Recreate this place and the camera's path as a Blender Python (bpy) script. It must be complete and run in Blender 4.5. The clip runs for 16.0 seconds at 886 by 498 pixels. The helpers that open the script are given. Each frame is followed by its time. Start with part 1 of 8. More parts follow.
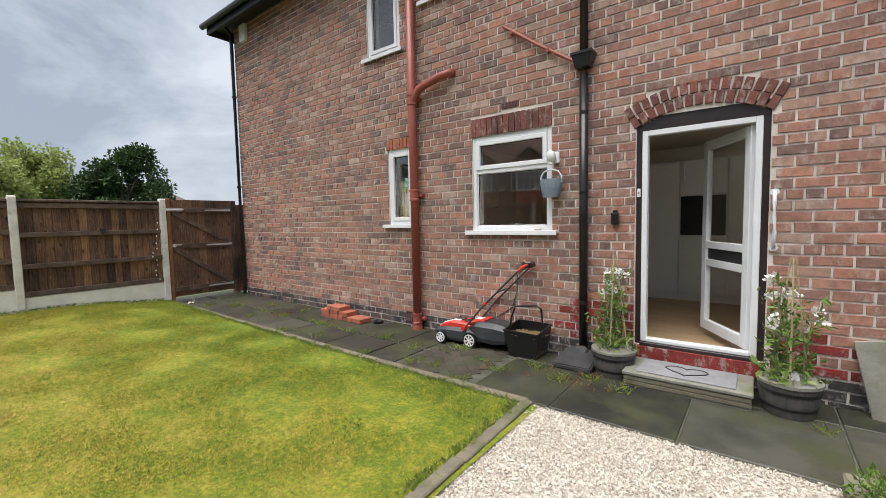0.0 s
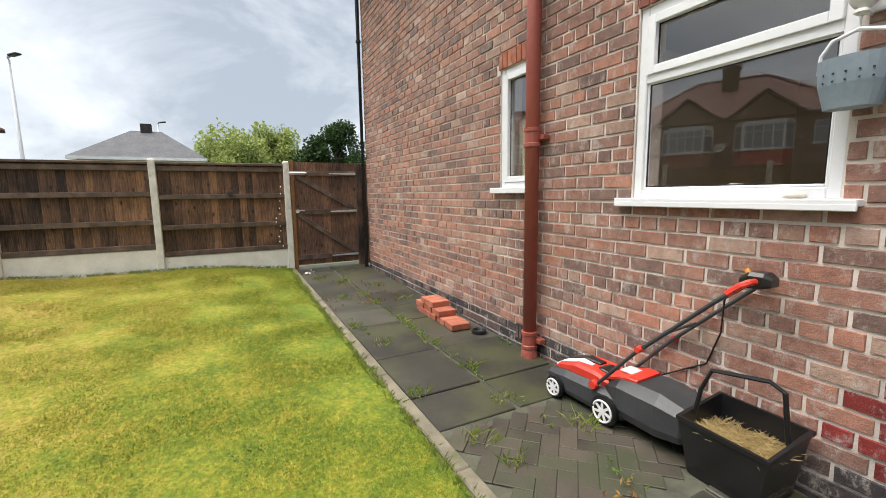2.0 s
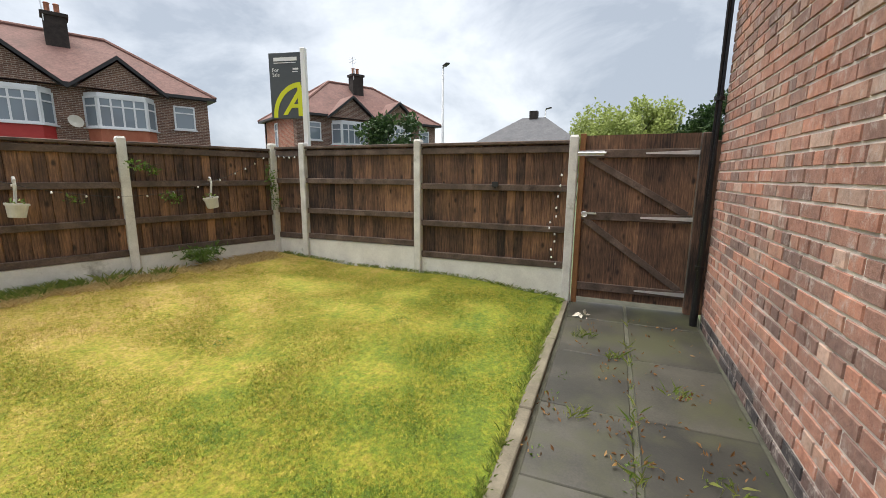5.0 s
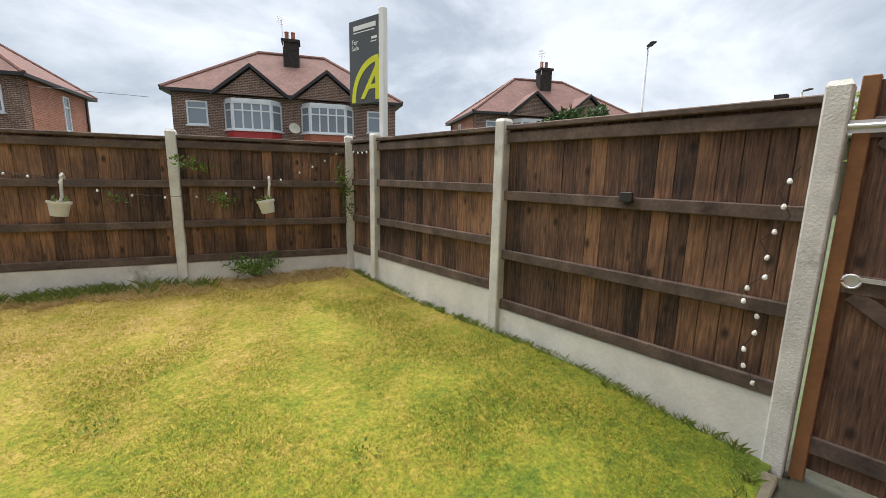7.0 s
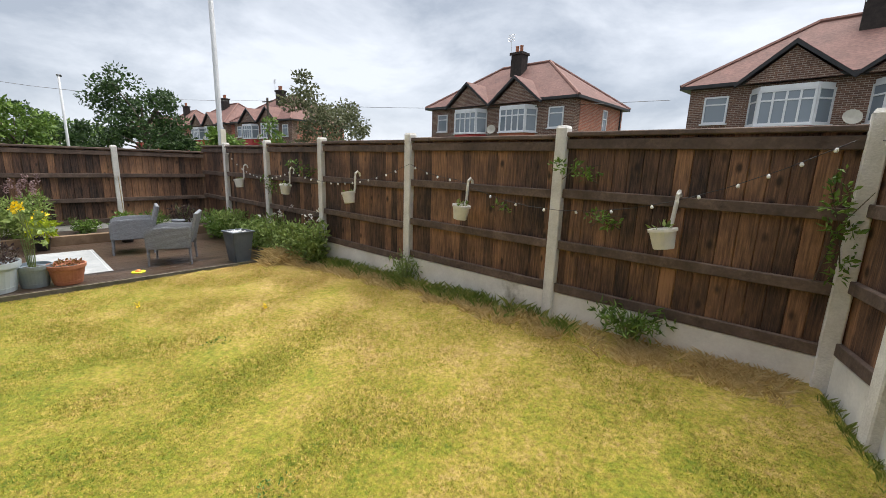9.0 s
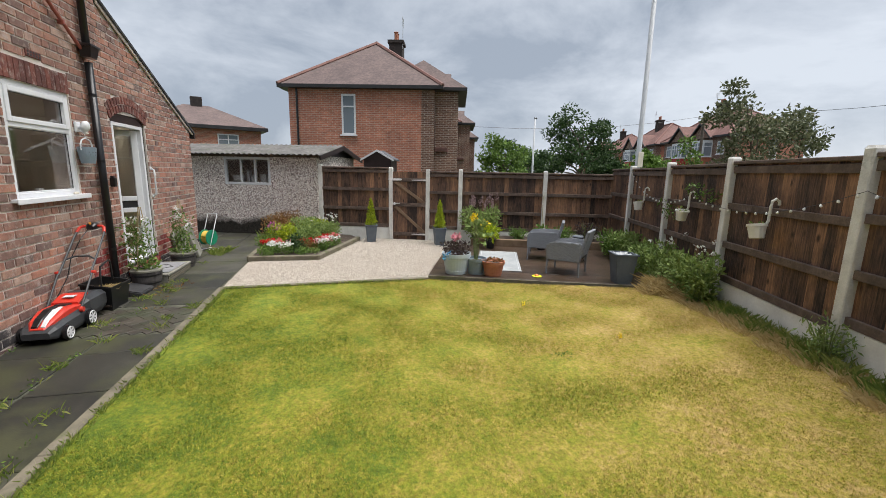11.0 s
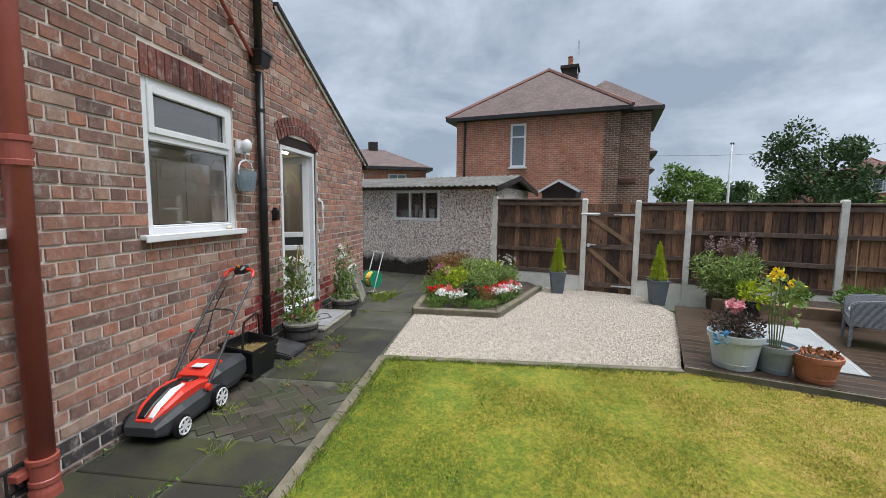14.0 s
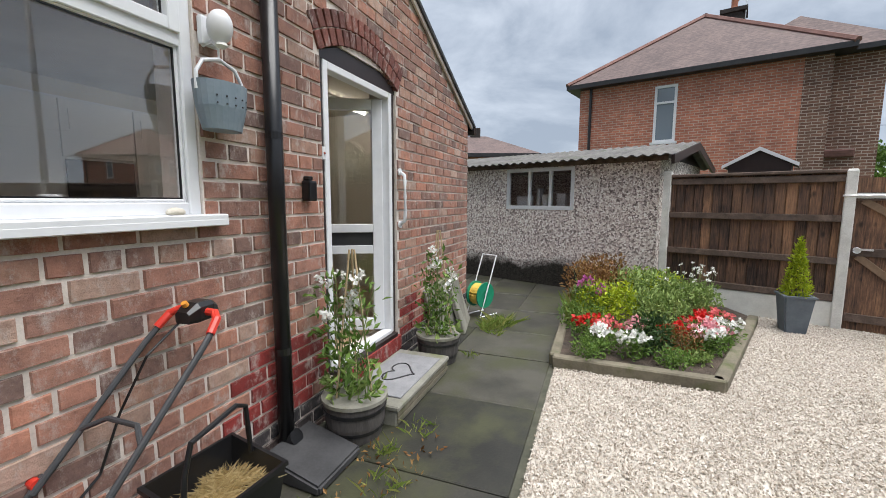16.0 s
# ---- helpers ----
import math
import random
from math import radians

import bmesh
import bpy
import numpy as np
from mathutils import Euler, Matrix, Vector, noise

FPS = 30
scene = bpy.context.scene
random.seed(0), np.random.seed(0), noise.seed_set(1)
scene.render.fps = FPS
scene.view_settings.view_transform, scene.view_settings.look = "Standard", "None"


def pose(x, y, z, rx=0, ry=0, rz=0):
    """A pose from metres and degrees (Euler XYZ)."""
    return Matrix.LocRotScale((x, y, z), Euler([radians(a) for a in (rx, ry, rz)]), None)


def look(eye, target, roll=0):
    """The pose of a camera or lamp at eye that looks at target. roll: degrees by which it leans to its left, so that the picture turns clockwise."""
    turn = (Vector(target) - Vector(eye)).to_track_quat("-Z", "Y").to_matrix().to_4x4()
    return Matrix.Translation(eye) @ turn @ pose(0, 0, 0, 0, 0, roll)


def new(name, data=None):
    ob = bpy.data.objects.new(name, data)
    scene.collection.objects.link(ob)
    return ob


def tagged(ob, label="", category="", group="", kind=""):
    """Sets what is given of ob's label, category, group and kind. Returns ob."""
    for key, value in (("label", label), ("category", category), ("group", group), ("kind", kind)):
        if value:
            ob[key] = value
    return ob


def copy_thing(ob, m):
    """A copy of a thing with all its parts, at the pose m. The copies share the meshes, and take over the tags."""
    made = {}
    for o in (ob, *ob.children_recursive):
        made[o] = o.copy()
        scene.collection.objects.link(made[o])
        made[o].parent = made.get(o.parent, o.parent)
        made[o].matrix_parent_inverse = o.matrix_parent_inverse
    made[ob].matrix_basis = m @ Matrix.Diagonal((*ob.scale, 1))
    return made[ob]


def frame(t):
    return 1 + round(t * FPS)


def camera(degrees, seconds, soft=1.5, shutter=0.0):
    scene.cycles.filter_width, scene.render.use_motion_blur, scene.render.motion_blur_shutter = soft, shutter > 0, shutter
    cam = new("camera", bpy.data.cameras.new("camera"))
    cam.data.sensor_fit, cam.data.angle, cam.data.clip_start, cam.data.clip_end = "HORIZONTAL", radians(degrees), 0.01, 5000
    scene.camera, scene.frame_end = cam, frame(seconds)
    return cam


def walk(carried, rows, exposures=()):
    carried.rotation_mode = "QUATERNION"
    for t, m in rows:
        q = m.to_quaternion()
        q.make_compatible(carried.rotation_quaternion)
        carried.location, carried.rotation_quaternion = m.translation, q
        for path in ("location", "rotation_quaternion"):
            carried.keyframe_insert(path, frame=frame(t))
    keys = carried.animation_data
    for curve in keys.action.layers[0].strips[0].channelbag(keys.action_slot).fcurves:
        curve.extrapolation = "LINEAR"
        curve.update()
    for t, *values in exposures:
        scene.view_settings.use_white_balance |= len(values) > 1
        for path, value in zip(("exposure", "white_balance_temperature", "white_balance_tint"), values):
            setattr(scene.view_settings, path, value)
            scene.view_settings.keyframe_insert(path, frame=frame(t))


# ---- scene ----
cam = camera(94.1, 16.0, soft=0.6)
METRES, EYE, TILT, LEAN, TURN = 15.6, 1.5, 0.0, 0.0, 37.5
ROWS = [
    (0.0, 0.0, 0.0, 0.0, -0.09, -3.99, 1.23),
    (0.5, 0.0062, 0.0404, -0.0026, 4.05, -4.68, 1.22),
    (1.0, 0.0133, 0.0749, -0.0029, 9.41, -5.52, 1.12),
    (1.5, 0.0196, 0.1081, -0.0051, 16.45, -6.53, 0.96),
    (2.0, 0.0268, 0.1416, -0.0059, 25.1, -7.65, 0.78),
    (2.5, 0.0327, 0.1775, -0.0037, 35.12, -8.64, 0.57),
    (3.0, 0.0288, 0.2114, -0.0017, 45.59, -9.36, 0.31),
    (3.5, 0.0162, 0.243, 0.0012, 55.51, -9.75, 0.04),
    (4.0, -0.0048, 0.2702, 0.0023, 63.83, -9.9, -0.2),
    (6.5, -0.1569, 0.394, 0.0035, 90.82, -10.1, -0.8),
    (7.0, -0.1907, 0.4069, 0.0041, 100.88, -10.2, -1.14),
    (7.5, -0.2252, 0.4139, 0.0054, 114.06, -10.51, -1.47),
    (8.0, -0.2623, 0.4046, 0.0027, 129.78, -10.92, -1.65),
    (8.5, -0.2947, 0.3902, 0.0052, 147.05, -11.33, -1.83),
    (9.0, -0.318, 0.3765, 0.0089, 165.13, -11.74, -1.89),
    (9.5, -0.3324, 0.3651, 0.0111, 182.87, -12.06, -1.68),
    (10.0, -0.3435, 0.3622, 0.0129, 198.63, -12.2, -1.53),
    (12.5, -0.3071, 0.3477, 0.0117, 231.51, -6.6, -0.85),
    (13.0, -0.2767, 0.3311, 0.0099, 233.68, -5.96, -0.8),
    (13.5, -0.2435, 0.3194, 0.0082, 236.24, -5.76, -0.74),
    (14.0, -0.2088, 0.3089, 0.0052, 239.5, -5.69, -0.63),
    (14.5, -0.1717, 0.2996, 0.0024, 243.24, -5.73, -0.54),
    (15.0, -0.1343, 0.2885, -0.0001, 246.86, -5.98, -0.47),
    (15.5, -0.0949, 0.2723, -0.0025, 250.17, -6.28, -0.36),
    (16.0, -0.0549, 0.2587, -0.0047, 253.12, -6.69, -0.22),
]
walk(cam, [(t, pose(0, 0, EYE, TILT, LEAN, TURN) @ pose(METRES * x, METRES * y, METRES * z, 90 + pitch, roll, yaw)) for t, x, y, z, yaw, pitch, roll in ROWS], exposures=[(0.0, 0.64, 6500, 10), (1.5, 1.00, 6750, 10), (3.5, 0.97, 6750, 10), (7.0, 0.93, 6650, 10), (9.0, 0.86, 6650, 11), (10.0, 0.70, 6650, 11), (12.5, 0.47, 6200, 9), (14.0, 0.47, 6150, 9), (16.0, 0.67, 6300, 10)])

# ---------- world, sun, exposure ----------
world = bpy.data.worlds.new("overcast_sky")
scene.world = world
world.use_nodes = True
wn, wl = world.node_tree.nodes, world.node_tree.links
wn.clear()
w_out = wn.new("ShaderNodeOutputWorld")
w_bg = wn.new("ShaderNodeBackground")
w_sky = wn.new("ShaderNodeTexSky")
w_sky.sky_type = 'NISHITA'
w_sky.sun_disc = False
w_sky.sun_elevation, w_sky.sun_rotation = radians(50), radians(200)
w_dim = wn.new("ShaderNodeMix")
w_dim.data_type = 'RGBA'
w_dim.blend_type = 'MULTIPLY'
w_dim.inputs[0].default_value = 1.0
w_dim.inputs[7].default_value = (0.10, 0.10, 0.10, 1)
wl.new(w_sky.outputs[0], w_dim.inputs[6])
w_tc = wn.new("ShaderNodeTexCoord")
w_map = wn.new("ShaderNodeMapping")
w_map.inputs["Scale"].default_value = (1.15, 1.15, 2.2)
w_map.inputs["Location"].default_value = (3.1, 0.7, 0.4)
wl.new(w_tc.outputs["Generated"], w_map.inputs[0])
w_noise = wn.new("ShaderNodeTexNoise")
w_noise.inputs["Scale"].default_value = 2.2
w_noise.inputs["Detail"].default_value = 8
w_noise.inputs["Roughness"].default_value = 0.58
w_noise.inputs["Distortion"].default_value = 0.35
wl.new(w_map.outputs[0], w_noise.inputs["Vector"])
w_ramp = wn.new("ShaderNodeValToRGB")
w_ramp.color_ramp.elements[0].position = 0.38
w_ramp.color_ramp.elements[0].color = (0.33, 0.38, 0.455, 1)
w_ramp.color_ramp.elements[1].position = 0.64
w_ramp.color_ramp.elements[1].color = (0.64, 0.69, 0.76, 1)
wl.new(w_noise.outputs["Fac"], w_ramp.inputs[0])
w_mix = wn.new("ShaderNodeMix")
w_mix.data_type = 'RGBA'
w_mix.inputs[0].default_value = 0.93
wl.new(w_dim.outputs[2], w_mix.inputs[6])
wl.new(w_ramp.outputs[0], w_mix.inputs[7])
wl.new(w_mix.outputs[2], w_bg.inputs[0])
w_bg.inputs[1].default_value = 0.80
wl.new(w_bg.outputs[0], w_out.inputs[0])

sun = new("sun", bpy.data.lights.new("sun", 'SUN'))
sun.data.energy = 4.1
sun.data.angle = radians(60)
sun.data.color = (1.0, 0.97, 0.93)
sun.matrix_world = look((0, 0, 20), (0.8, 3.5, 8))

# ---------- materials ----------
def material(name):
    m = bpy.data.materials.new(name)
    m.use_nodes = True
    n = m.node_tree.nodes
    return m, n, m.node_tree.links, n["Principled BSDF"]


def ramp(n, stops):
    r = n.new("ShaderNodeValToRGB")
    e = r.color_ramp.elements
    while len(e) < len(stops):
        e.new(0.5)
    for el, (p, c) in zip(e, stops):
        el.position, el.color = p, (*c, 1)
    return r


def noise_tex(n, l, coord, scale, detail=4, rough=0.55, stretch=None):
    t = n.new("ShaderNodeTexNoise")
    t.inputs["Scale"].default_value = scale
    t.inputs["Detail"].default_value = detail
    t.inputs["Roughness"].default_value = rough
    if stretch:
        mp = n.new("ShaderNodeMapping")
        mp.inputs["Scale"].default_value = stretch
        l.new(coord, mp.inputs[0])
        coord = mp.outputs[0]
    l.new(coord, t.inputs["Vector"])
    return t


def mixc(n, l, fac, a, b, blend='MIX'):
    m = n.new("ShaderNodeMix")
    m.data_type = 'RGBA'
    m.blend_type = blend
    for sock, v in ((m.inputs[0], fac), (m.inputs[6], a), (m.inputs[7], b)):
        if isinstance(v, (int, float)):
            sock.default_value = v
        elif isinstance(v, tuple):
            sock.default_value = (*v, 1)
        else:
            l.new(v, sock)
    return m.outputs[2]


def bump(n, l, bsdf, height, strength=0.3, dist=0.01):
    b = n.new("ShaderNodeBump")
    b.inputs["Strength"].default_value = strength
    b.inputs["Distance"].default_value = dist
    l.new(height, b.inputs["Height"])
    l.new(b.outputs[0], bsdf.inputs["Normal"])


def rough_mat(name, stops, rough=0.8, scale=6, fine=60, bump_s=0.3, bump_d=0.004, metal=0.0, rand=None, dirt=None, stretch=None, spec=None):
    """Two-scale noise colour on object space; rand: 'object' or 'island' shifts tone per piece."""
    m, n, l, b = material(name)
    tc = n.new("ShaderNodeTexCoord")
    geo = n.new("ShaderNodeNewGeometry")
    pos = geo.outputs["Position"]
    big = noise_tex(n, l, pos, scale, 5, 0.6, stretch)
    small = noise_tex(n, l, pos, fine, 3, 0.6, stretch)
    mixf = n.new("ShaderNodeMath")
    mixf.operation = 'MULTIPLY_ADD'
    mixf.inputs[1].default_value = 0.35
    l.new(small.outputs["Fac"], mixf.inputs[0])
    sub = n.new("ShaderNodeMath")
    sub.operation = 'SUBTRACT'
    sub.inputs[1].default_value = 0.175
    l.new(big.outputs["Fac"], sub.inputs[0])
    l.new(sub.outputs[0], mixf.inputs[2])
    fac = mixf.outputs[0]
    if rand:
        r = geo.outputs["Random Per Island"]
        if rand == 'object':
            oi = n.new("ShaderNodeObjectInfo")
            r = oi.outputs["Random"]
        add = n.new("ShaderNodeMath")
        add.operation = 'MULTIPLY_ADD'
        add.inputs[1].default_value = 0.5
        l.new(r, add.inputs[0])
        l.new(fac, add.inputs[2])
        s2 = n.new("ShaderNodeMath")
        s2.operation = 'SUBTRACT'
        s2.inputs[1].default_value = 0.25
        l.new(add.outputs[0], s2.inputs[0])
        fac = s2.outputs[0]
    rp = ramp(n, stops)
    l.new(fac, rp.inputs[0])
    col = rp.outputs[0]
    if dirt:
        dn = noise_tex(n, l, pos, dirt[1], 6, 0.65)
        dr = ramp(n, [(dirt[2], (0, 0, 0)), (min(1, dirt[2] + 0.16), (1, 1, 1))])
        l.new(dn.outputs["Fac"], dr.inputs[0])
        col = mixc(n, l, dr.outputs[0], col, dirt[0])
    l.new(col, b.inputs["Base Color"])
    b.inputs["Roughness"].default_value = rough
    b.inputs["Metallic"].default_value = metal
    if spec is not None:
        b.inputs["Specular IOR Level"].default_value = spec
    if bump_s:
        bump(n, l, b, small.outputs["Fac"], bump_s, bump_d)
    return m


def brick_mat(name, stops, rand):
    m, n, l, b = material(name)
    geo = n.new("ShaderNodeNewGeometry")
    pos = geo.outputs["Position"]
    if rand == 'object':
        r = n.new("ShaderNodeObjectInfo").outputs["Random"]
    else:
        r = geo.outputs["Random Per Island"]
    rp = ramp(n, stops)
    l.new(r, rp.inputs[0])
    # weathering in patches over several bricks
    patch = noise_tex(n, l, pos, 1.1, 5, 0.6)
    pr = ramp(n, [(0.35, (0.80, 0.76, 0.76)), (0.65, (1.12, 1.08, 1.06))])
    l.new(patch.outputs["Fac"], pr.inputs[0])
    c0 = mixc(n, l, 1.0, rp.outputs[0], pr.outputs[0], 'MULTIPLY')
    blot = noise_tex(n, l, pos, 16, 7, 0.75)
    br = ramp(n, [(0.30, (0.52, 0.48, 0.47)), (0.5, (0.95, 0.93, 0.92)), (0.68, (1.25, 1.2, 1.15))])
    l.new(blot.outputs["Fac"], br.inputs[0])
    c1 = mixc(n, l, 0.9, c0, br.outputs[0], 'MULTIPLY')
    # lime bloom, streaked downwards, and mortar smears
    salt = noise_tex(n, l, pos, 9, 8, 0.8, (1.4, 1.4, 0.8))
    sr = ramp(n, [(0.52, (0, 0, 0)), (0.66, (0.75, 0.75, 0.75))])
    l.new(salt.outputs["Fac"], sr.inputs[0])
    c2 = mixc(n, l, sr.outputs[0], c1, (0.47, 0.41, 0.37))
    speck = noise_tex(n, l, pos, 60, 4, 0.7)
    kr = ramp(n, [(0.64, (0, 0, 0)), (0.74, (0.5, 0.5, 0.5))])
    l.new(speck.outputs["Fac"], kr.inputs[0])
    c3 = mixc(n, l, kr.outputs[0], c2, (0.50, 0.45, 0.40))
    l.new(c3, b.inputs["Base Color"])
    b.inputs["Roughness"].default_value = 0.82
    fine = noise_tex(n, l, pos, 55, 6, 0.75)
    bump(n, l, b, fine.outputs["Fac"], 0.8, 0.010)
    return m


BRICK_STOPS = [(0.0, (0.165, 0.112, 0.098)), (0.15, (0.245, 0.15, 0.122)), (0.35, (0.30, 0.165, 0.126)), (0.6, (0.35, 0.185, 0.138)), (0.8, (0.41, 0.20, 0.138)), (0.92, (0.36, 0.25, 0.195)), (1.0, (0.47, 0.34, 0.28))]
M_brick_i = brick_mat("house_brick_run", BRICK_STOPS, 'island')
M_brick_o = brick_mat("house_brick", BRICK_STOPS, 'object')
M_plinth = brick_mat("plinth_brick", [(0, (0.03, 0.03, 0.035)), (0.6, (0.07, 0.06, 0.06)), (1, (0.16, 0.10, 0.085))], 'island')
M_redpaint = brick_mat("red_painted_brick", [(0, (0.17, 0.02, 0.018)), (1, (0.28, 0.035, 0.03))], 'island')
M_soldier = brick_mat("dark_soldier_brick", [(0, (0.11, 0.04, 0.034)), (1, (0.23, 0.075, 0.055))], 'island')
M_orange = brick_mat("orange_brick", [(0, (0.36, 0.11, 0.055)), (1, (0.50, 0.19, 0.10))], 'island')
M_mortar = rough_mat("mortar", [(0.3, (0.46, 0.41, 0.37)), (0.7, (0.74, 0.67, 0.61))], 0.95, 3, 90, 0.5)
M_upvc = rough_mat("white_upvc", [(0.3, (0.66, 0.67, 0.69)), (0.7, (0.76, 0.77, 0.79))], 0.3, 2, 20, 0.0)
M_concrete = rough_mat("concrete_post", [(0.25, (0.50, 0.49, 0.46)), (0.75, (0.79, 0.78, 0.74))], 0.92, 5, 80, 0.7, 0.006, dirt=((0.20, 0.21, 0.16), 3, 0.6))
M_gravelboard = rough_mat("concrete_board", [(0.25, (0.62, 0.61, 0.57)), (0.75, (0.84, 0.83, 0.78))], 0.92, 4, 50, 0.5, 0.004, dirt=((0.25, 0.24, 0.19), 2.5, 0.6))
def fence_mat():
    """Stained featheredge boards: upright grain, knots, small shifts of tone from board to board."""
    m, n, l, b = material("fence_board")
    geo = n.new("ShaderNodeNewGeometry")
    rnd = n.new("ShaderNodeObjectInfo").outputs["Random"]
    shift = n.new("ShaderNodeVectorMath")
    shift.operation = 'MULTIPLY_ADD'
    cmb = n.new("ShaderNodeCombineXYZ")
    for i in range(3):
        l.new(rnd, cmb.inputs[i])
    shift.inputs[1].default_value = (37.0, 23.0, 51.0)
    l.new(cmb.outputs[0], shift.inputs[0])
    l.new(geo.outputs["Position"], shift.inputs[2])
    pos = shift.outputs[0]
    grain = noise_tex(n, l, pos, 9.0, 6, 0.7, (9, 9, 0.55))
    wash = noise_tex(n, l, geo.outputs["Position"], 1.5, 4, 0.6)
    knot = n.new("ShaderNodeTexVoronoi")
    kmap = n.new("ShaderNodeMapping")
    kmap.inputs["Scale"].default_value = (8.0, 8.0, 4.4)
    l.new(pos, kmap.inputs[0])
    l.new(kmap.outputs[0], knot.inputs["Vector"])
    knot.inputs["Scale"].default_value = 1.0
    rp = ramp(n, [(0.24, (0.016, 0.010, 0.008)), (0.39, (0.072, 0.039, 0.027)), (0.56, (0.155, 0.083, 0.050)), (0.80, (0.36, 0.19, 0.10))])
    s1 = n.new("ShaderNodeMath")
    s1.operation = 'MULTIPLY_ADD'
    s1.inputs[1].default_value = 0.32
    l.new(rnd, s1.inputs[0])
    l.new(grain.outputs["Fac"], s1.inputs[2])
    s2 = n.new("ShaderNodeMath")
    s2.operation = 'MULTIPLY_ADD'
    s2.inputs[1].default_value = 0.8
    l.new(wash.outputs["Fac"], s2.inputs[0])
    l.new(s1.outputs[0], s2.inputs[2])
    s3 = n.new("ShaderNodeMath")
    s3.operation = 'SUBTRACT'
    s3.inputs[1].default_value = 0.555
    l.new(s2.outputs[0], s3.inputs[0])
    l.new(s3.outputs[0], rp.inputs[0])
    kr = ramp(n, [(0.08, (0.9, 0.9, 0.9)), (0.21, (0, 0, 0))])
    l.new(knot.outputs["Distance"], kr.inputs[0])
    col = mixc(n, l, kr.outputs[0], rp.outputs[0], (0.018, 0.010, 0.007))
    l.new(col, b.inputs["Base Color"])
    b.inputs["Roughness"].default_value = 0.72
    bump(n, l, b, grain.outputs["Fac"], 0.6, 0.006)
    return m


M_fence = fence_mat()
M_rail = rough_mat("fence_rail", [(0.2, (0.045, 0.031, 0.025)), (0.5, (0.105, 0.073, 0.058)), (0.8, (0.21, 0.148, 0.115))], 0.8, 5, 45, 0.6, 0.005, dirt=((0.045, 0.028, 0.022), 7, 0.56))
M_gatewood = M_fence
M_brace = rough_mat("gate_brace", [(0.2, (0.11, 0.068, 0.042)), (0.8, (0.27, 0.18, 0.115))], 0.8, 4, 40, 0.4, 0.004)
M_cleft = rough_mat("orange_timber_stop", [(0.2, (0.16, 0.07, 0.028)), (0.8, (0.30, 0.14, 0.055))], 0.8, 4, 40, 0.4)
M_galv = rough_mat("galvanised_steel", [(0.3, (0.66, 0.67, 0.68)), (0.7, (0.80, 0.81, 0.82))], 0.45, 8, 60, 0.1, metal=0.8)
M_slab = rough_mat("path_slab", [(0.2, (0.013, 0.013, 0.010)), (0.5, (0.027, 0.026, 0.020)), (0.8, (0.064, 0.060, 0.047))], 0.55, 2.5, 70, 0.4, 0.003, rand='object', dirt=((0.045, 0.047, 0.022), 1.7, 0.46))
M_setts = rough_mat("block_paver", [(0.2, (0.030, 0.026, 0.020)), (0.8, (0.078, 0.064, 0.050))], 0.5, 5, 70, 0.5, 0.004, rand='object', dirt=((0.045, 0.05, 0.028), 2.6, 0.44))
M_pathbed = rough_mat("path_joint_soil", [(0.3, (0.035, 0.036, 0.025)), (0.7, (0.085, 0.085, 0.06))], 0.95, 6, 50, 0.6)
M_kerb = rough_mat("edging_timber", [(0.2, (0.075, 0.066, 0.045)), (0.8, (0.205, 0.18, 0.13))], 0.9, 5, 50, 0.5, 0.005, dirt=((0.075, 0.085, 0.03), 3, 0.52))
M_soil = rough_mat("soil", [(0.3, (0.03, 0.022, 0.016)), (0.7, (0.085, 0.062, 0.045))], 0.95, 8, 60, 0.9, 0.02)
M_deck = rough_mat("deck_board", [(0.2, (0.026, 0.016, 0.011)), (0.8, (0.072, 0.045, 0.029))], 0.32, 3, 40, 0.3, 0.003, rand='object', dirt=((0.05, 0.055, 0.03), 3, 0.62))
M_black = rough_mat("black_plastic", [(0.3, (0.007, 0.007, 0.008)), (0.7, (0.014, 0.014, 0.015))], 0.28, 4, 60, 0.05)
M_redpipe = rough_mat("oxide_red_paint", [(0.2, (0.25, 0.060, 0.043)), (0.8, (0.35, 0.096, 0.070))], 0.42, 4, 40, 0.2, 0.002, dirt=((0.16, 0.10, 0.085), 5, 0.66))
M_browntrim = rough_mat("dark_brown_gloss", [(0.3, (0.016, 0.010, 0.010)), (0.7, (0.03, 0.02, 0.019))], 0.35, 3, 30, 0.1)
M_trim = rough_mat("dark_fascia", [(0.3, (0.012, 0.012, 0.014)), (0.7, (0.028, 0.028, 0.03))], 0.5, 3, 30, 0.1)
M_chim = rough_mat("sooty_brick", [(0.3, (0.02, 0.017, 0.016)), (0.7, (0.05, 0.04, 0.036))], 0.95, 5, 30, 0.5)
M_terra = rough_mat("terracotta", [(0.3, (0.30, 0.11, 0.06)), (0.7, (0.43, 0.18, 0.11))], 0.85, 6, 50, 0.3)
M_metalpost = rough_mat("grey_steel_column", [(0.3, (0.36, 0.38, 0.40)), (0.7, (0.46, 0.48, 0.5))], 0.5, 2, 30, 0.1)
M_poleswood = rough_mat("pole_timber", [(0.3, (0.07, 0.055, 0.045)), (0.7, (0.14, 0.115, 0.09))], 0.9, 4, 30, 0.4)
M_render = rough_mat("cream_render", [(0.3, (0.55, 0.50, 0.42)), (0.7, (0.68, 0.64, 0.55))], 0.9, 3, 60, 0.3)


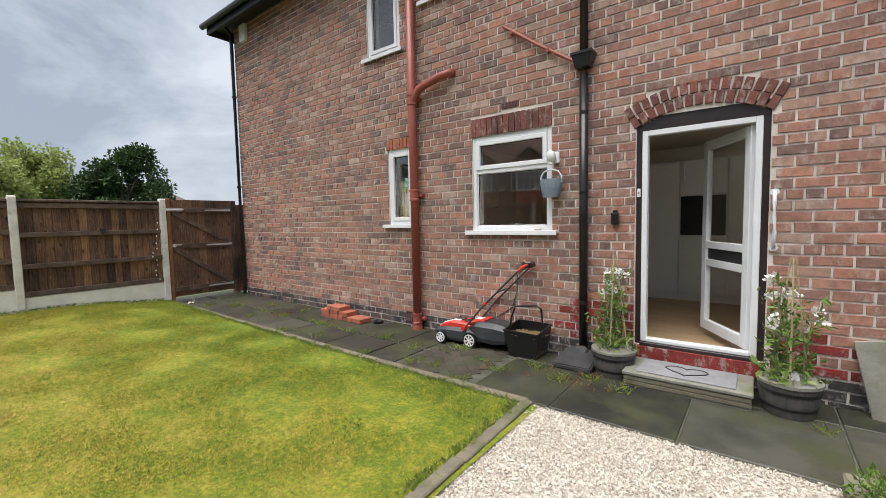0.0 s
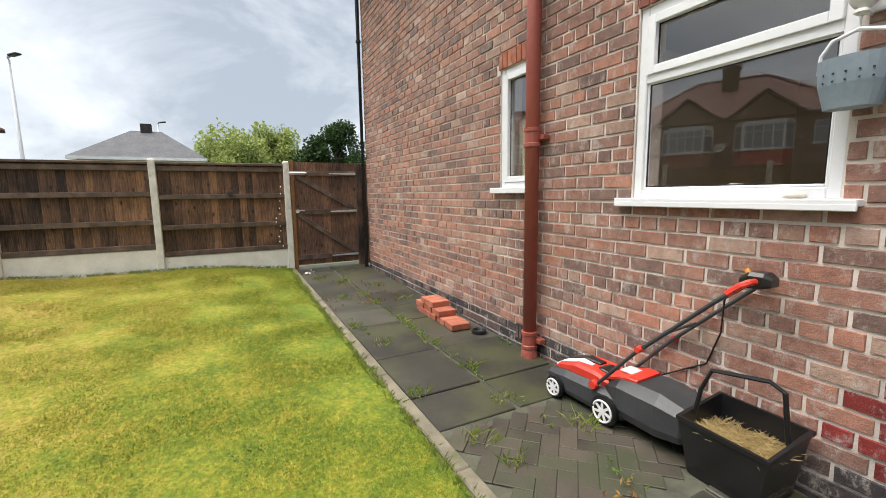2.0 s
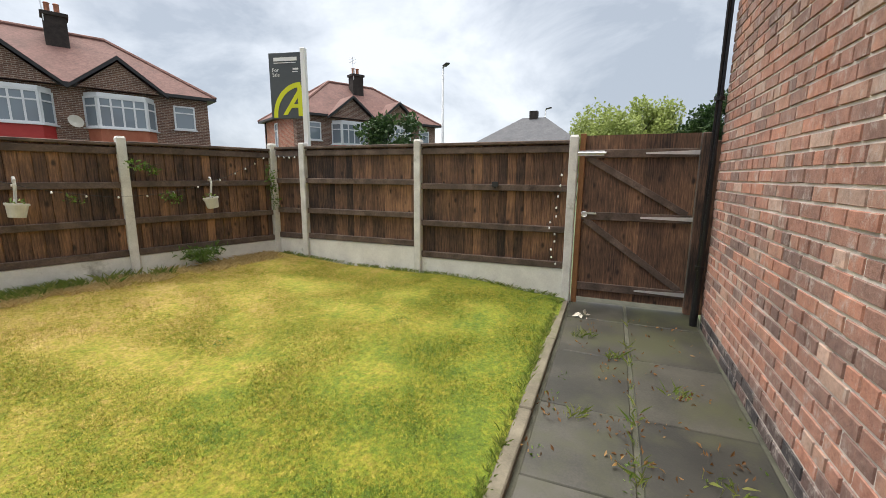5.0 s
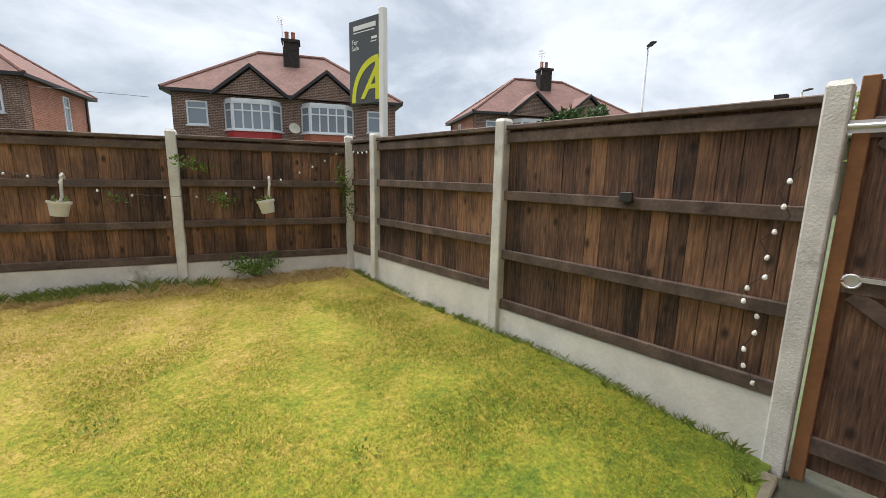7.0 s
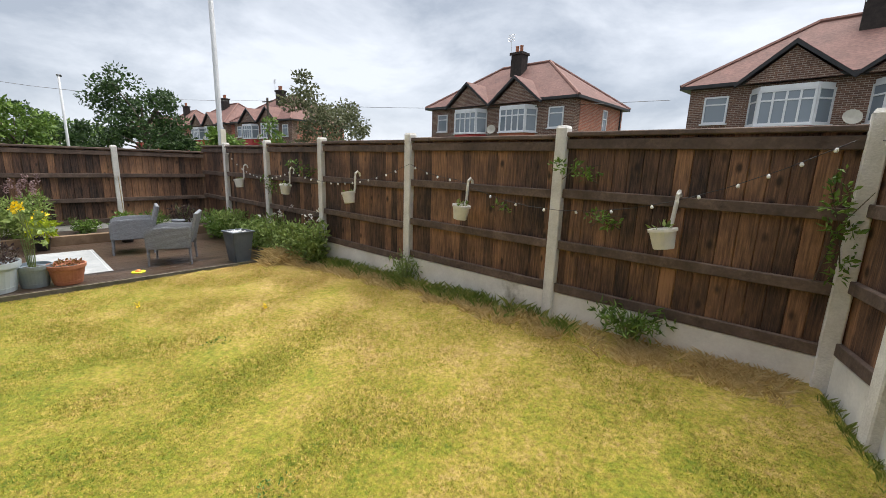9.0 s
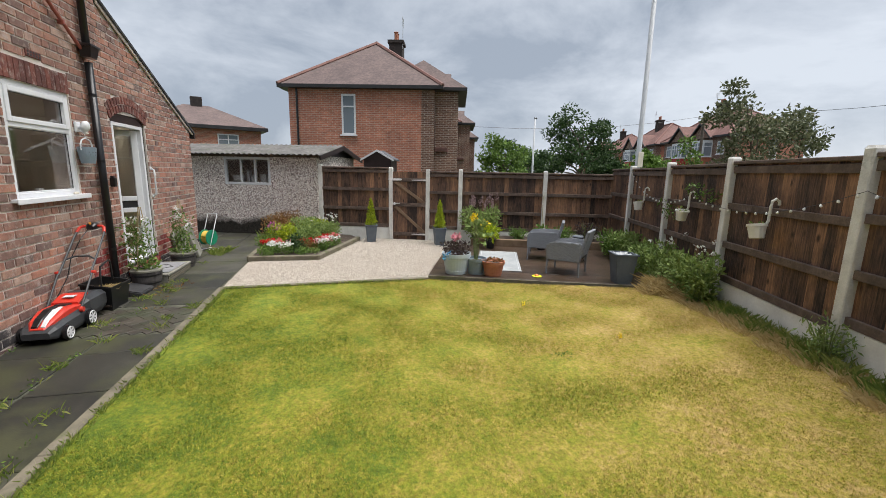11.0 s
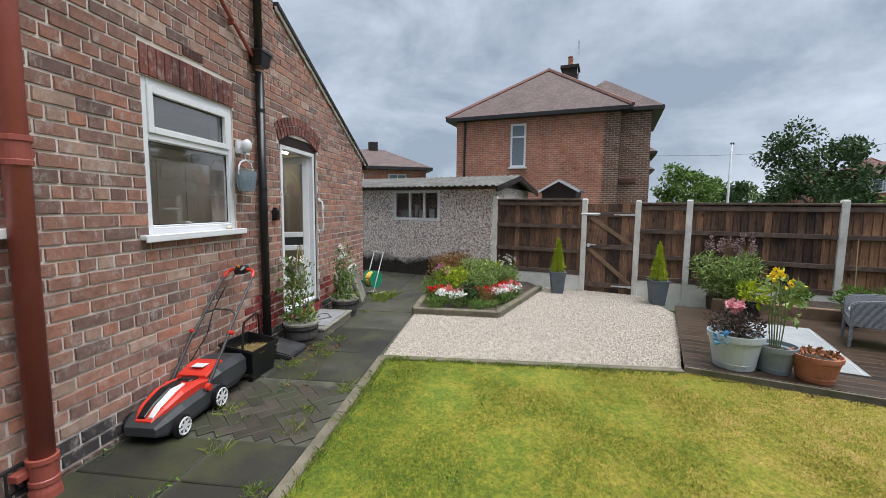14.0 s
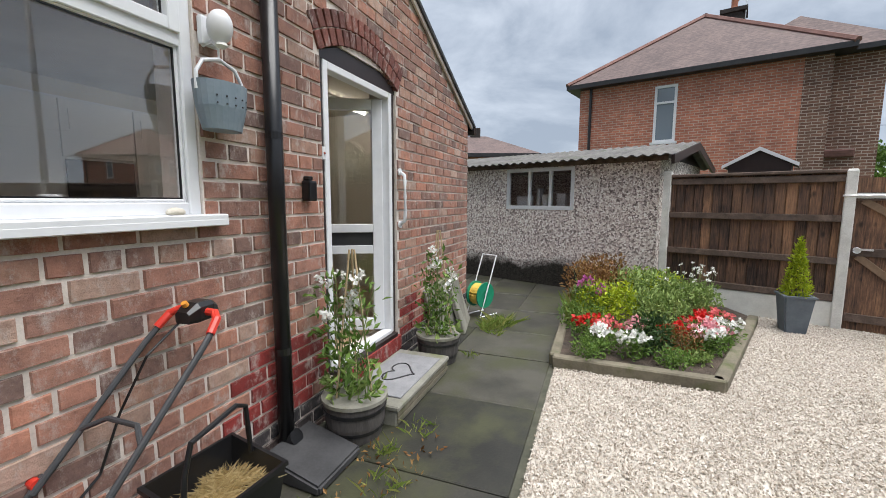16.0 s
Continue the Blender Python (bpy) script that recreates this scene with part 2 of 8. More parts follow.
def house_wall_mat(name, c1, c2, mortar, tint):
    m, n, l, b = material(name)
    tc = n.new("ShaderNodeTexCoord")
    sep = n.new("ShaderNodeSeparateXYZ")
    l.new(tc.outputs["Object"], sep.inputs[0])
    add = n.new("ShaderNodeMath")
    l.new(sep.outputs[0], add.inputs[0])
    l.new(sep.outputs[1], add.inputs[1])
    cmb = n.new("ShaderNodeCombineXYZ")
    l.new(add.outputs[0], cmb.inputs[0])
    l.new(sep.outputs[2], cmb.inputs[1])
    bt = n.new("ShaderNodeTexBrick")
    bt.inputs["Scale"].default_value = 1.0
    bt.inputs["Brick Width"].default_value = 0.225
    bt.inputs["Row Height"].default_value = 0.075
    bt.inputs["Mortar Size"].default_value = 0.009
    bt.inputs["Bias"].default_value = 0.1
    bt.inputs["Color1"].default_value = (*c1, 1)
    bt.inputs["Color2"].default_value = (*c2, 1)
    bt.inputs["Mortar"].default_value = (*mortar, 1)
    l.new(cmb.outputs[0], bt.inputs["Vector"])
    nz = noise_tex(n, l, tc.outputs["Object"], 0.9, 6, 0.7)
    rp = ramp(n, [(0.3, (0.72, 0.70, 0.70)), (0.7, (1.15, 1.12, 1.08))])
    l.new(nz.outputs["Fac"], rp.inputs[0])
    c = mixc(n, l, 1.0, bt.outputs["Color"], rp.outputs[0], 'MULTIPLY')
    st = noise_tex(n, l, cmb.outputs[0], 1.0, 2, 0.6, (4.4, 13.3, 1))
    sr = ramp(n, [(0.3, tint), (0.7, (1, 1, 1))])
    l.new(st.outputs["Fac"], sr.inputs[0])
    c = mixc(n, l, 0.8, c, sr.outputs[0], 'MULTIPLY')
    l.new(c, b.inputs["Base Color"])
    b.inputs["Roughness"].default_value = 0.9
    inv = n.new("ShaderNodeMath")
    inv.operation = 'SUBTRACT'
    inv.inputs[0].default_value = 1.0
    l.new(bt.outputs["Fac"], inv.inputs[1])
    bump(n, l, b, inv.outputs[0], 0.6, 0.008)
    return m


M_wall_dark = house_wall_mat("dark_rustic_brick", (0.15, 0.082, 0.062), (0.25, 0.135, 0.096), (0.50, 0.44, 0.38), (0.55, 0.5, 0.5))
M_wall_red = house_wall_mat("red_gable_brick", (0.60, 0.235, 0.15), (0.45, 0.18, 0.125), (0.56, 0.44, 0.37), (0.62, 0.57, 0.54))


def roof_mat(name, a, b_, gap=0.28):
    m, n, l, b = material(name)
    tc = n.new("ShaderNodeTexCoord")
    sep = n.new("ShaderNodeSeparateXYZ")
    l.new(tc.outputs["Object"], sep.inputs[0])
    mul = n.new("ShaderNodeMath")
    mul.operation = 'MULTIPLY'
    mul.inputs[1].default_value = 1 / 0.085
    l.new(sep.outputs[2], mul.inputs[0])
    fr = n.new("ShaderNodeMath")
    fr.operation = 'FRACT'
    l.new(mul.outputs[0], fr.inputs[0])
    nz = noise_tex(n, l, tc.outputs["Object"], 1.3, 6, 0.7)
    rp = ramp(n, [(0.3, a), (0.7, b_)])
    l.new(nz.outputs["Fac"], rp.inputs[0])
    edge = ramp(n, [(0.0, (0.55, 0.55, 0.55)), (0.25, (1, 1, 1))])
    l.new(fr.outputs[0], edge.inputs[0])
    c = mixc(n, l, 0.7, rp.outputs[0], edge.outputs[0], 'MULTIPLY')
    tile = noise_tex(n, l, tc.outputs["Object"], 9, 2, 0.5)
    tr = ramp(n, [(0.35, (0.75, 0.72, 0.72)), (0.65, (1.15, 1.1, 1.1))])
    l.new(tile.outputs["Fac"], tr.inputs[0])
    c = mixc(n, l, 0.8, c, tr.outputs[0], 'MULTIPLY')
    l.new(c, b.inputs["Base Color"])
    b.inputs["Roughness"].default_value = 0.8
    bump(n, l, b, fr.outputs[0], 0.7, 0.02)
    return m


M_roof_red = roof_mat("red_clay_tiles", (0.115, 0.058, 0.050), (0.20, 0.100, 0.083))
M_roof_brown = roof_mat("brown_tiles", (0.085, 0.062, 0.060), (0.16, 0.115, 0.105))
M_roof_grey = roof_mat("grey_slates", (0.055, 0.06, 0.07), (0.10, 0.105, 0.115))


def glass_mat(name, tint=(1, 1, 1), alpha=0.0):
    m, n, l, b = material(name)
    b.inputs["Base Color"].default_value = (*tint, 1)
    b.inputs["Roughness"].default_value = 0.0
    b.inputs["IOR"].default_value = 1.8
    b.inputs["Transmission Weight"].default_value = 1.0
    return m


M_glass = glass_mat("clear_glass")
M_darkglass, _n, _l, _b = material("distant_window_glass")
_b.inputs["Base Color"].default_value = (0.20, 0.24, 0.28, 1)
_b.inputs["Roughness"].default_value = 0.05
_b.inputs["Specular IOR Level"].default_value = 0.8


# ---------- mesh helpers ----------
def mesh_of(name, bm, mat):
    me = bpy.data.meshes.new(name)
    bm.normal_update()
    bm.to_mesh(me)
    bm.free()
    mats = mat if isinstance(mat, (list, tuple)) else [mat]
    for m in mats:
        me.materials.append(m)
    return me


def thing(name, label, category, at=None, group="", kind=""):
    ob = new(name)
    ob.empty_display_size = 0.1
    if at is not None:
        ob.matrix_basis = at if isinstance(at, Matrix) else Matrix.Translation(at)
    return tagged(ob, label, category, group, kind)


def part(name, bm, mat, parent, label="", smooth=False):
    me = mesh_of(name, bm, mat)
    if smooth:
        me.shade_smooth()
    ob = new(name, me)
    ob.parent = parent
    if label:
        ob["label"] = label
    return ob


def piece(name, me, parent, m):
    ob = new(name, me)
    ob.parent = parent
    ob.matrix_basis = m
    return ob


def single(name, bm, mat, label, category, kind="", group="", at=None, smooth=False):
    me = mesh_of(name, bm, mat)
    if smooth:
        me.shade_smooth()
    ob = new(name, me)
    if at is not None:
        ob.matrix_basis = at if isinstance(at, Matrix) else Matrix.Translation(at)
    return tagged(ob, label, category, group, kind)


def raw_mesh(name, verts, faces, mats, fmat=None, smooth=False):
    me = bpy.data.meshes.new(name)
    verts = np.asarray(verts, dtype=np.float32).reshape(-1, 3)
    faces = np.asarray(faces, dtype=np.int32)
    k = faces.shape[1]
    me.vertices.add(len(verts))
    me.vertices.foreach_set("co", verts.ravel())
    me.loops.add(faces.size)
    me.loops.foreach_set("vertex_index", faces.ravel())
    me.polygons.add(len(faces))
    me.polygons.foreach_set("loop_start", np.arange(0, faces.size, k, dtype=np.int32))
    for m in (mats if isinstance(mats, (list, tuple)) else [mats]):
        me.materials.append(m)
    if fmat is not None:
        me.polygons.foreach_set("material_index", np.asarray(fmat, dtype=np.int32))
    me.polygons.foreach_set("use_smooth", np.full(len(faces), smooth))
    me.update(calc_edges=True)
    return me


def box(bm, x0, x1, y0, y1, z0, z1, bevel=0.0, m=None, seg=1):
    mat = Matrix.LocRotScale(((x0 + x1) / 2, (y0 + y1) / 2, (z0 + z1) / 2), None, (x1 - x0, y1 - y0, z1 - z0))
    if m is not None:
        mat = m @ mat
    g = bmesh.ops.create_cube(bm, size=1, matrix=mat)
    if bevel:
        edges = list({e for v in g["verts"] for e in v.link_edges})
        bmesh.ops.bevel(bm, geom=edges, offset=bevel, segments=seg, affect='EDGES', profile=0.6)
    return bm


def newbox(*a, **k):
    return box(bmesh.new(), *a, **k)


def cyl(bm, p0, p1, r0, r1=None, seg=12, caps=True):
    p0, p1 = Vector(p0), Vector(p1)
    d = p1 - p0
    q = d.to_track_quat('Z', 'Y').to_matrix().to_4x4()
    bmesh.ops.create_cone(bm, cap_ends=caps, segments=seg, radius1=r0, radius2=r0 if r1 is None else r1, depth=d.length,
                          matrix=Matrix.Translation((p0 + p1) / 2) @ q)
    return bm


def tube(bm, pts, r, seg=8):
    """Round bar through points; r a number or one radius per point."""
    pts = [Vector(p) for p in pts]
    rs = r if isinstance(r, (list, tuple)) else [r] * len(pts)
    rings = []
    up = Vector((0, 0, 1))
    for i, p in enumerate(pts):
        d = (pts[min(i + 1, len(pts) - 1)] - pts[max(i - 1, 0)]).normalized()
        a = d.cross(up)
        if a.length < 1e-3:
            a = d.cross(Vector((1, 0, 0)))
        a.normalize()
        b = d.cross(a)
        rings.append([bm.verts.new(p + (a * math.cos(t) + b * math.sin(t)) * rs[i]) for t in (2 * math.pi * k / seg for k in range(seg))])
    for A, B in zip(rings, rings[1:]):
        for k in range(seg):
            bm.faces.new((A[k], A[(k + 1) % seg], B[(k + 1) % seg], B[k]))
    bm.faces.new(rings[0][::-1])
    bm.faces.new(rings[-1])
    bmesh.ops.recalc_face_normals(bm, faces=bm.faces[:])
    return bm


def lathe(bm, profile, seg=24, centre=(0, 0, 0)):
    cx, cy, cz = centre
    rings = []
    for r, z in profile:
        rings.append([bm.verts.new((cx + r * math.cos(2 * math.pi * k / seg), cy + r * math.sin(2 * math.pi * k / seg), cz + z)) for k in range(seg)])
    for A, B in zip(rings, rings[1:]):
        for k in range(seg):
            bm.faces.new((A[k], A[(k + 1) % seg], B[(k + 1) % seg], B[k]))
    bm.faces.new(rings[0][::-1])
    bm.faces.new(rings[-1])
    return bm


def prism(bm, poly, z0, z1, m=None):
    """Upright prism over a plan polygon; z0 and z1 numbers or functions of x, y."""
    f0 = z0 if callable(z0) else (lambda x, y: z0)
    f1 = z1 if callable(z1) else (lambda x, y: z1)
    lo = [bm.verts.new((x, y, f0(x, y))) for x, y in poly]
    hi = [bm.verts.new((x, y, f1(x, y))) for x, y in poly]
    k = len(poly)
    for i in range(k):
        bm.faces.new((lo[i], lo[(i + 1) % k], hi[(i + 1) % k], hi[i]))
    bm.faces.new(hi)
    bm.faces.new(lo[::-1])
    bmesh.ops.recalc_face_normals(bm, faces=bm.faces[:])
    return bm


def extrude_xz(bm, poly, y0, y1):
    """Slab over a polygon in the x, z plane."""
    a = [bm.verts.new((x, y0, z)) for x, z in poly]
    b = [bm.verts.new((x, y1, z)) for x, z in poly]
    k = len(poly)
    for i in range(k):
        bm.faces.new((a[i], a[(i + 1) % k], b[(i + 1) % k], b[i]))
    bm.faces.new(a)
    bm.faces.new(b[::-1])
    bmesh.ops.recalc_face_normals(bm, faces=bm.faces[:])
    return bm


# ---------- plan ----------
WALL = 4.30             # south face of the house
KERB = 3.00             # path edge


def smooth01(t):
    t = min(1.0, max(0.0, t))
    return t * t * (3 - 2 * t)


def lawn_z(x, y):
    d = min(max(0.0, -1.4 - x), 7.5)
    s = 0.42 + 0.58 * smooth01((3.0 - y) / 1.6)
    return 0.02 + 0.0042 * d * d * s + 0.070 * min(2.0, max(0.0, -y)) * min(1, d / 3)


def path_z(x):
    d = max(0.0, -1.4 - x)
    return 0.0013 * d * d


def east_x(y):
    return 2.68 + 0.375 * y


def south_y(x):
    return -1.48 - 0.344 * (x + 8.78)


# ---------- ground ----------
g = bmesh.new()
bmesh.ops.create_grid(g, x_segments=40, y_segments=40, size=600)
single("ground", g, rough_mat("far_ground", [(0.3, (0.05, 0.07, 0.03)), (0.7, (0.09, 0.11, 0.05))], 0.95, 0.4, 5, 0.2), "rough grass and verge beyond the garden", "ground", "structure", at=(0, 0, -0.22))
street = bmesh.new()
prism(street, [(-40, -3.2), (1.5, -12.5), (60, -36), (60, -43), (0, -19.5), (-9, -16.5), (-40, -10)], -0.2, -0.17)
single("road", street, rough_mat("asphalt", [(0.3, (0.04, 0.04, 0.042)), (0.7, (0.065, 0.065, 0.067))], 0.9, 2, 80, 0.4), "grey asphalt street beyond the fence", "road", "structure")

LAWN_POLY = [(-8.74, 2.9), (-1.48, 2.9), (-1.40, -0.04), (-2.66, -2.9), (-3.2, -3.3), (-8.74, -1.38)]


def inside(poly, x, y):
    c = False
    j = len(poly) - 1
    for i in range(len(poly)):
        xi, yi = poly[i]
        xj, yj = poly[j]
        if (yi > y) != (yj > y) and x < (xj - xi) * (y - yi) / (yj - yi) + xi:
            c = not c
        j = i
    return c


def lawn_mat(name, blades):
    m, n, l, b = material(name)
    geo = n.new("ShaderNodeNewGeometry")
    pos = geo.outputs["Position"]
    sep = n.new("ShaderNodeSeparateXYZ")
    l.new(pos, sep.inputs[0])
    big = noise_tex(n, l, pos, 1.0, 6, 0.7)
    mid = noise_tex(n, l, pos, 3.2, 5, 0.65)
    # dry towards the sunny middle and the south fence, lush beside the path
    ys = n.new("ShaderNodeMath")
    ys.operation = 'MULTIPLY_ADD'
    ys.inputs[1].default_value = -0.095
    l.new(sep.outputs[1], ys.inputs[0])
    xs_m = n.new("ShaderNodeMath")
    xs_m.operation = 'MULTIPLY_ADD'
    xs_m.inputs[1].default_value = -0.006
    xs_m.inputs[2].default_value = 0.035
    l.new(sep.outputs[0], xs_m.inputs[0])
    l.new(xs_m.outputs[0], ys.inputs[2])
    a1 = n.new("ShaderNodeMath")
    a1.operation = 'ADD'
    bs_ = n.new("ShaderNodeMath")
    bs_.operation = 'MULTIPLY_ADD'
    bs_.inputs[1].default_value = 0.50
    bs_.inputs[2].default_value = 0.25
    l.new(big.outputs["Fac"], bs_.inputs[0])
    l.new(bs_.outputs[0], a1.inputs[0])
    l.new(ys.outputs[0], a1.inputs[1])
    a2 = n.new("ShaderNodeMath")
    a2.operation = 'MULTIPLY_ADD'
    a2.inputs[1].default_value = 0.32
    l.new(mid.outputs["Fac"], a2.inputs[0])
    l.new(a1.outputs[0], a2.inputs[2])
    a3 = n.new("ShaderNodeMath")
    a3.operation = 'MULTIPLY_ADD'
    a3.inputs[1].default_value = 0.62
    l.new(geo.outputs["Random Per Island"] if blades else mid.outputs["Fac"], a3.inputs[0])
    l.new(a2.outputs[0], a3.inputs[2])
    fin = noise_tex(n, l, pos, 16, 8, 0.9)
    a4 = n.new("ShaderNodeMath")
    a4.operation = 'MULTIPLY_ADD'
    a4.inputs[1].default_value = 1.7
    l.new(fin.outputs["Fac"], a4.inputs[0])
    l.new(a3.outputs[0], a4.inputs[2])
    a5 = n.new("ShaderNodeMath")
    a5.operation = 'SUBTRACT'
    a5.inputs[1].default_value = 0.835
    l.new(a4.outputs[0], a5.inputs[0])
    k = 1.14 if blades else 0.95
    stops = [(0.44, (0.070, 0.118, 0.014)), (0.62, (0.125, 0.172, 0.014)), (0.81, (0.218, 0.220, 0.022)), (0.98, (0.320, 0.255, 0.050)), (1.14, (0.42, 0.30, 0.12))]
    rp = ramp(n, [(p * 0.8, tuple(k * c for c in col)) for p, col in stops])
    sc = n.new("ShaderNodeMath")
    sc.operation = 'MULTIPLY'
    sc.inputs[1].default_value = 0.66
    l.new(a5.outputs[0], sc.inputs[0])
    l.new(sc.outputs[0], rp.inputs[0])
    # shading of clumps and gaps in the thatch, put into the colour by noise
    tuft = noise_tex(n, l, pos, 42, 5, 0.75)
    tr = ramp(n, [(0.36, (0.70, 0.66, 0.62)), (0.5, (1.06, 1.06, 1.06)), (0.64, (1.38, 1.36, 1.28))])
    l.new(tuft.outputs["Fac"], tr.inputs[0])
    l.new(mixc(n, l, 1.0, rp.outputs[0], tr.outputs[0], 'MULTIPLY'), b.inputs["Base Color"])
    b.inputs["Roughness"].default_value = 0.7
    b.inputs["Specular IOR Level"].default_value = 0.25
    if not blades:
        bump(n, l, b, fin.outputs["Fac"], 0.8, 0.02)
    return m


M_turf = lawn_mat("turf", False)
M_blade = lawn_mat("grass_blade", True)

turf = bmesh.new()
nx, ny = 60, 52
grid = {}
for i in range(nx + 1):
    for j in range(ny + 1):
        x, y = -8.80 + 7.45 * i / nx, -3.6 + 6.55 * j / ny
        grid[i, j] = turf.verts.new((x, y, lawn_z(x, y) + 0.012 * noise.noise((x * 2, y * 2, 0))))
for i in range(nx):
    for j in range(ny):
        cx, cy = -8.80 + 7.45 * (i + 0.5) / nx, -3.6 + 6.55 * (j + 0.5) / ny
        if cy > south_y(cx) - 0.1 and (cy > -0.1 or cx < -1.45 + (cy + 0.04) * 0.45):
            turf.faces.new((grid[i, j], grid[i + 1, j], grid[i + 1, j + 1], grid[i, j + 1]))
lawn = single("lawn", turf, M_turf, "patchy green and straw-yellow mown lawn", "lawn", "structure", smooth=True)

# blades of grass, short and matted
def inside_many(poly, p):
    c = np.zeros(len(p), dtype=bool)
    for (xi, yi), (xj, yj) in zip(poly, poly[-1:] + poly[:-1]):
        if yi != yj:
            c ^= ((yi > p[:, 1]) != (yj > p[:, 1])) & (p[:, 0] < (xj - xi) * (p[:, 1] - yi) / (yj - yi) + xi)
    return c


rng = np.random.default_rng(4)
pts = rng.uniform((-8.74, -3.4), (-1.36, 2.93), (1150000, 2))
pts = pts[inside_many(LAWN_POLY, pts)]
zz = np.array([lawn_z(x, y) for x, y in pts.tolist()])
kk = len(pts)
ang = rng.uniform(0, 2 * np.pi, kk)
hgt = rng.uniform(0.004, 0.015, kk)
lean = rng.normal(0, 0.013, (kk, 2))
wid = rng.uniform(0.0012, 0.0030, kk)
dx, dy = np.cos(ang) * wid, np.sin(ang) * wid
verts = np.stack([np.stack([pts[:, 0] - dx, pts[:, 1] - dy, zz - 0.004], 1),
                  np.stack([pts[:, 0] + dx, pts[:, 1] + dy, zz - 0.004], 1),
                  np.stack([pts[:, 0] + lean[:, 0], pts[:, 1] + lean[:, 1], zz + hgt], 1)], 1)
me = raw_mesh("grass", verts, np.arange(kk * 3).reshape(-1, 3), M_blade)
tagged(new("grass", me), "short mown grass blades, green to straw yellow", "grass", kind="stuff")

# gravel
GRAVEL = [(-1.42, 2.98), (0.44, 2.98), (0.44, 1.72), (2.55, 0.90), (3.0, 0.75), (2.68, 0.0), (2.36, -0.85), (0.95, -0.95), (-1.36, -0.02)]
gb = bmesh.new()
prism(gb, GRAVEL, -0.15, -0.005)
single("gravel_bed", gb, rough_mat("gravel_base", [(0.3, (0.40, 0.36, 0.31)), (0.7, (0.60, 0.56, 0.50))], 0.95, 8, 90, 0.6), "pale cream gravel bed", "gravel", "structure")
px = rng.uniform((-1.4, -1.0), (3.0, 3.0), (140000, 2))
px = px[np.array([inside(GRAVEL, x, y) for x, y in px])]
octa = np.array([(1, 0, 0), (0, 1, 0), (-1, 0, 0), (0, -1, 0), (0, 0, 1), (0, 0, -1)], dtype=float)
ofac = np.array([(0, 1, 4), (1, 2, 4), (2, 3, 4), (3, 0, 4), (1, 0, 5), (2, 1, 5), (3, 2, 5), (0, 3, 5)])
kk = len(px)
size = rng.uniform(0.004, 0.0088, (kk, 1, 1)) * rng.uniform(0.6, 1.35, (kk, 1, 3))
P = octa[None] * size + rng.normal(0, 0.0022, (kk, 6, 3))
a = rng.uniform(0, 6.28, kk)
ca, sa = np.cos(a)[:, None], np.sin(a)[:, None]
P = np.stack([P[..., 0] * ca - P[..., 1] * sa + px[:, :1], P[..., 0] * sa + P[..., 1] * ca + px[:, 1:], P[..., 2] + rng.uniform(0.0, 0.012, (kk, 1))], -1)
F = (ofac[None] + 6 * np.arange(kk)[:, None, None]).reshape(-1, 3)
M_pebble = rough_mat("cream_gravel", [(0.12, (0.26, 0.215, 0.17)), (0.4, (0.47, 0.415, 0.35)), (0.75, (0.66, 0.61, 0.545))], 0.85, 30, 120, 0.2, rand='island')
tagged(new("gravel", raw_mesh("gravel", P.reshape(-1, 3), F, M_pebble)), "pale cream stone chippings", "gravel", kind="stuff")

# ---------- path slabs ----------
pathbed = bmesh.new()
xs = [-9.2 + 0.5 * i for i in range(30)]
for xa, xb in zip(xs, xs[1:]):
    vs = [pathbed.verts.new((x, y, path_z(x) - 0.010)) for x, y in ((xa, KERB - 0.02), (xb, KERB - 0.02), (xb, 4.34), (xa, 4.34))]
    pathbed.faces.new(vs)
pathbed.faces.new([pathbed.verts.new(p) for p in ((2.0, 2.9, -0.024), (3.75, 2.9, -0.024), (4.9, 5.9, -0.024), (2.0, 5.9, -0.024))])
path = single("pavement", pathbed, M_pathbed, "old grey flagstone path beside the house", "path", "structure")
slab_lib = {}


def slab_mesh(w, d, mat, h=0.05):
    key = (round(w, 2), round(d, 2), mat.name)
    if key not in slab_lib:
        slab_lib[key] = mesh_of("slab", box(bmesh.new(), -w / 2, w / 2, -d / 2, d / 2, -h, 0, 0.006), mat)
    return slab_lib[key]


rs = random.Random(3)
# two rows of flags west of the block patch, wide flags east of it
x = -8.9
while x < -3.06:
    w = rs.choice((0.60, 0.75, 0.90))
    w = min(w, -3.06 - x) if -3.06 - x - w < 0.3 else w
    for ya, yb in ((KERB + 0.02, 3.60), (3.62, 4.28)):
        piece("slab", slab_mesh(w - 0.014, yb - ya - 0.014, M_slab), path,
              pose(x + w / 2, (ya + yb) / 2, path_z(x + w / 2) + rs.uniform(-0.004, 0.006), rs.uniform(-.4, .4), rs.uniform(-.4, .4) + math.degrees(0.0026 * (-1.4 - x)), rs.uniform(-.5, .5)))
    x += w
# east flags
x = -2.05
while x < 4.0:
    w = rs.choice((0.75, 0.9, 0.9))
    splits = (KERB + 0.02, 3.92, 4.28) if x < 0.9 else (KERB + 0.02, 3.62, 4.28)
    for ya, yb in zip(splits, splits[1:]):
        piece("slab", slab_mesh(w - 0.012, yb - ya - 0.012, M_slab), path, pose(x + w / 2, (ya + yb) / 2, rs.uniform(-0.003, 0.004), rs.uniform(-.3, .3), rs.uniform(-.3, .3), rs.uniform(-.3, .3)))
    x += w
for i in range(4):
    for j in range(2):
        piece("slab", slab_mesh(0.60, 0.60, M_slab), path, pose(2.40 + 0.62 * i, 4.6 + 0.62 * j, -0.002, 0, 0, 0))
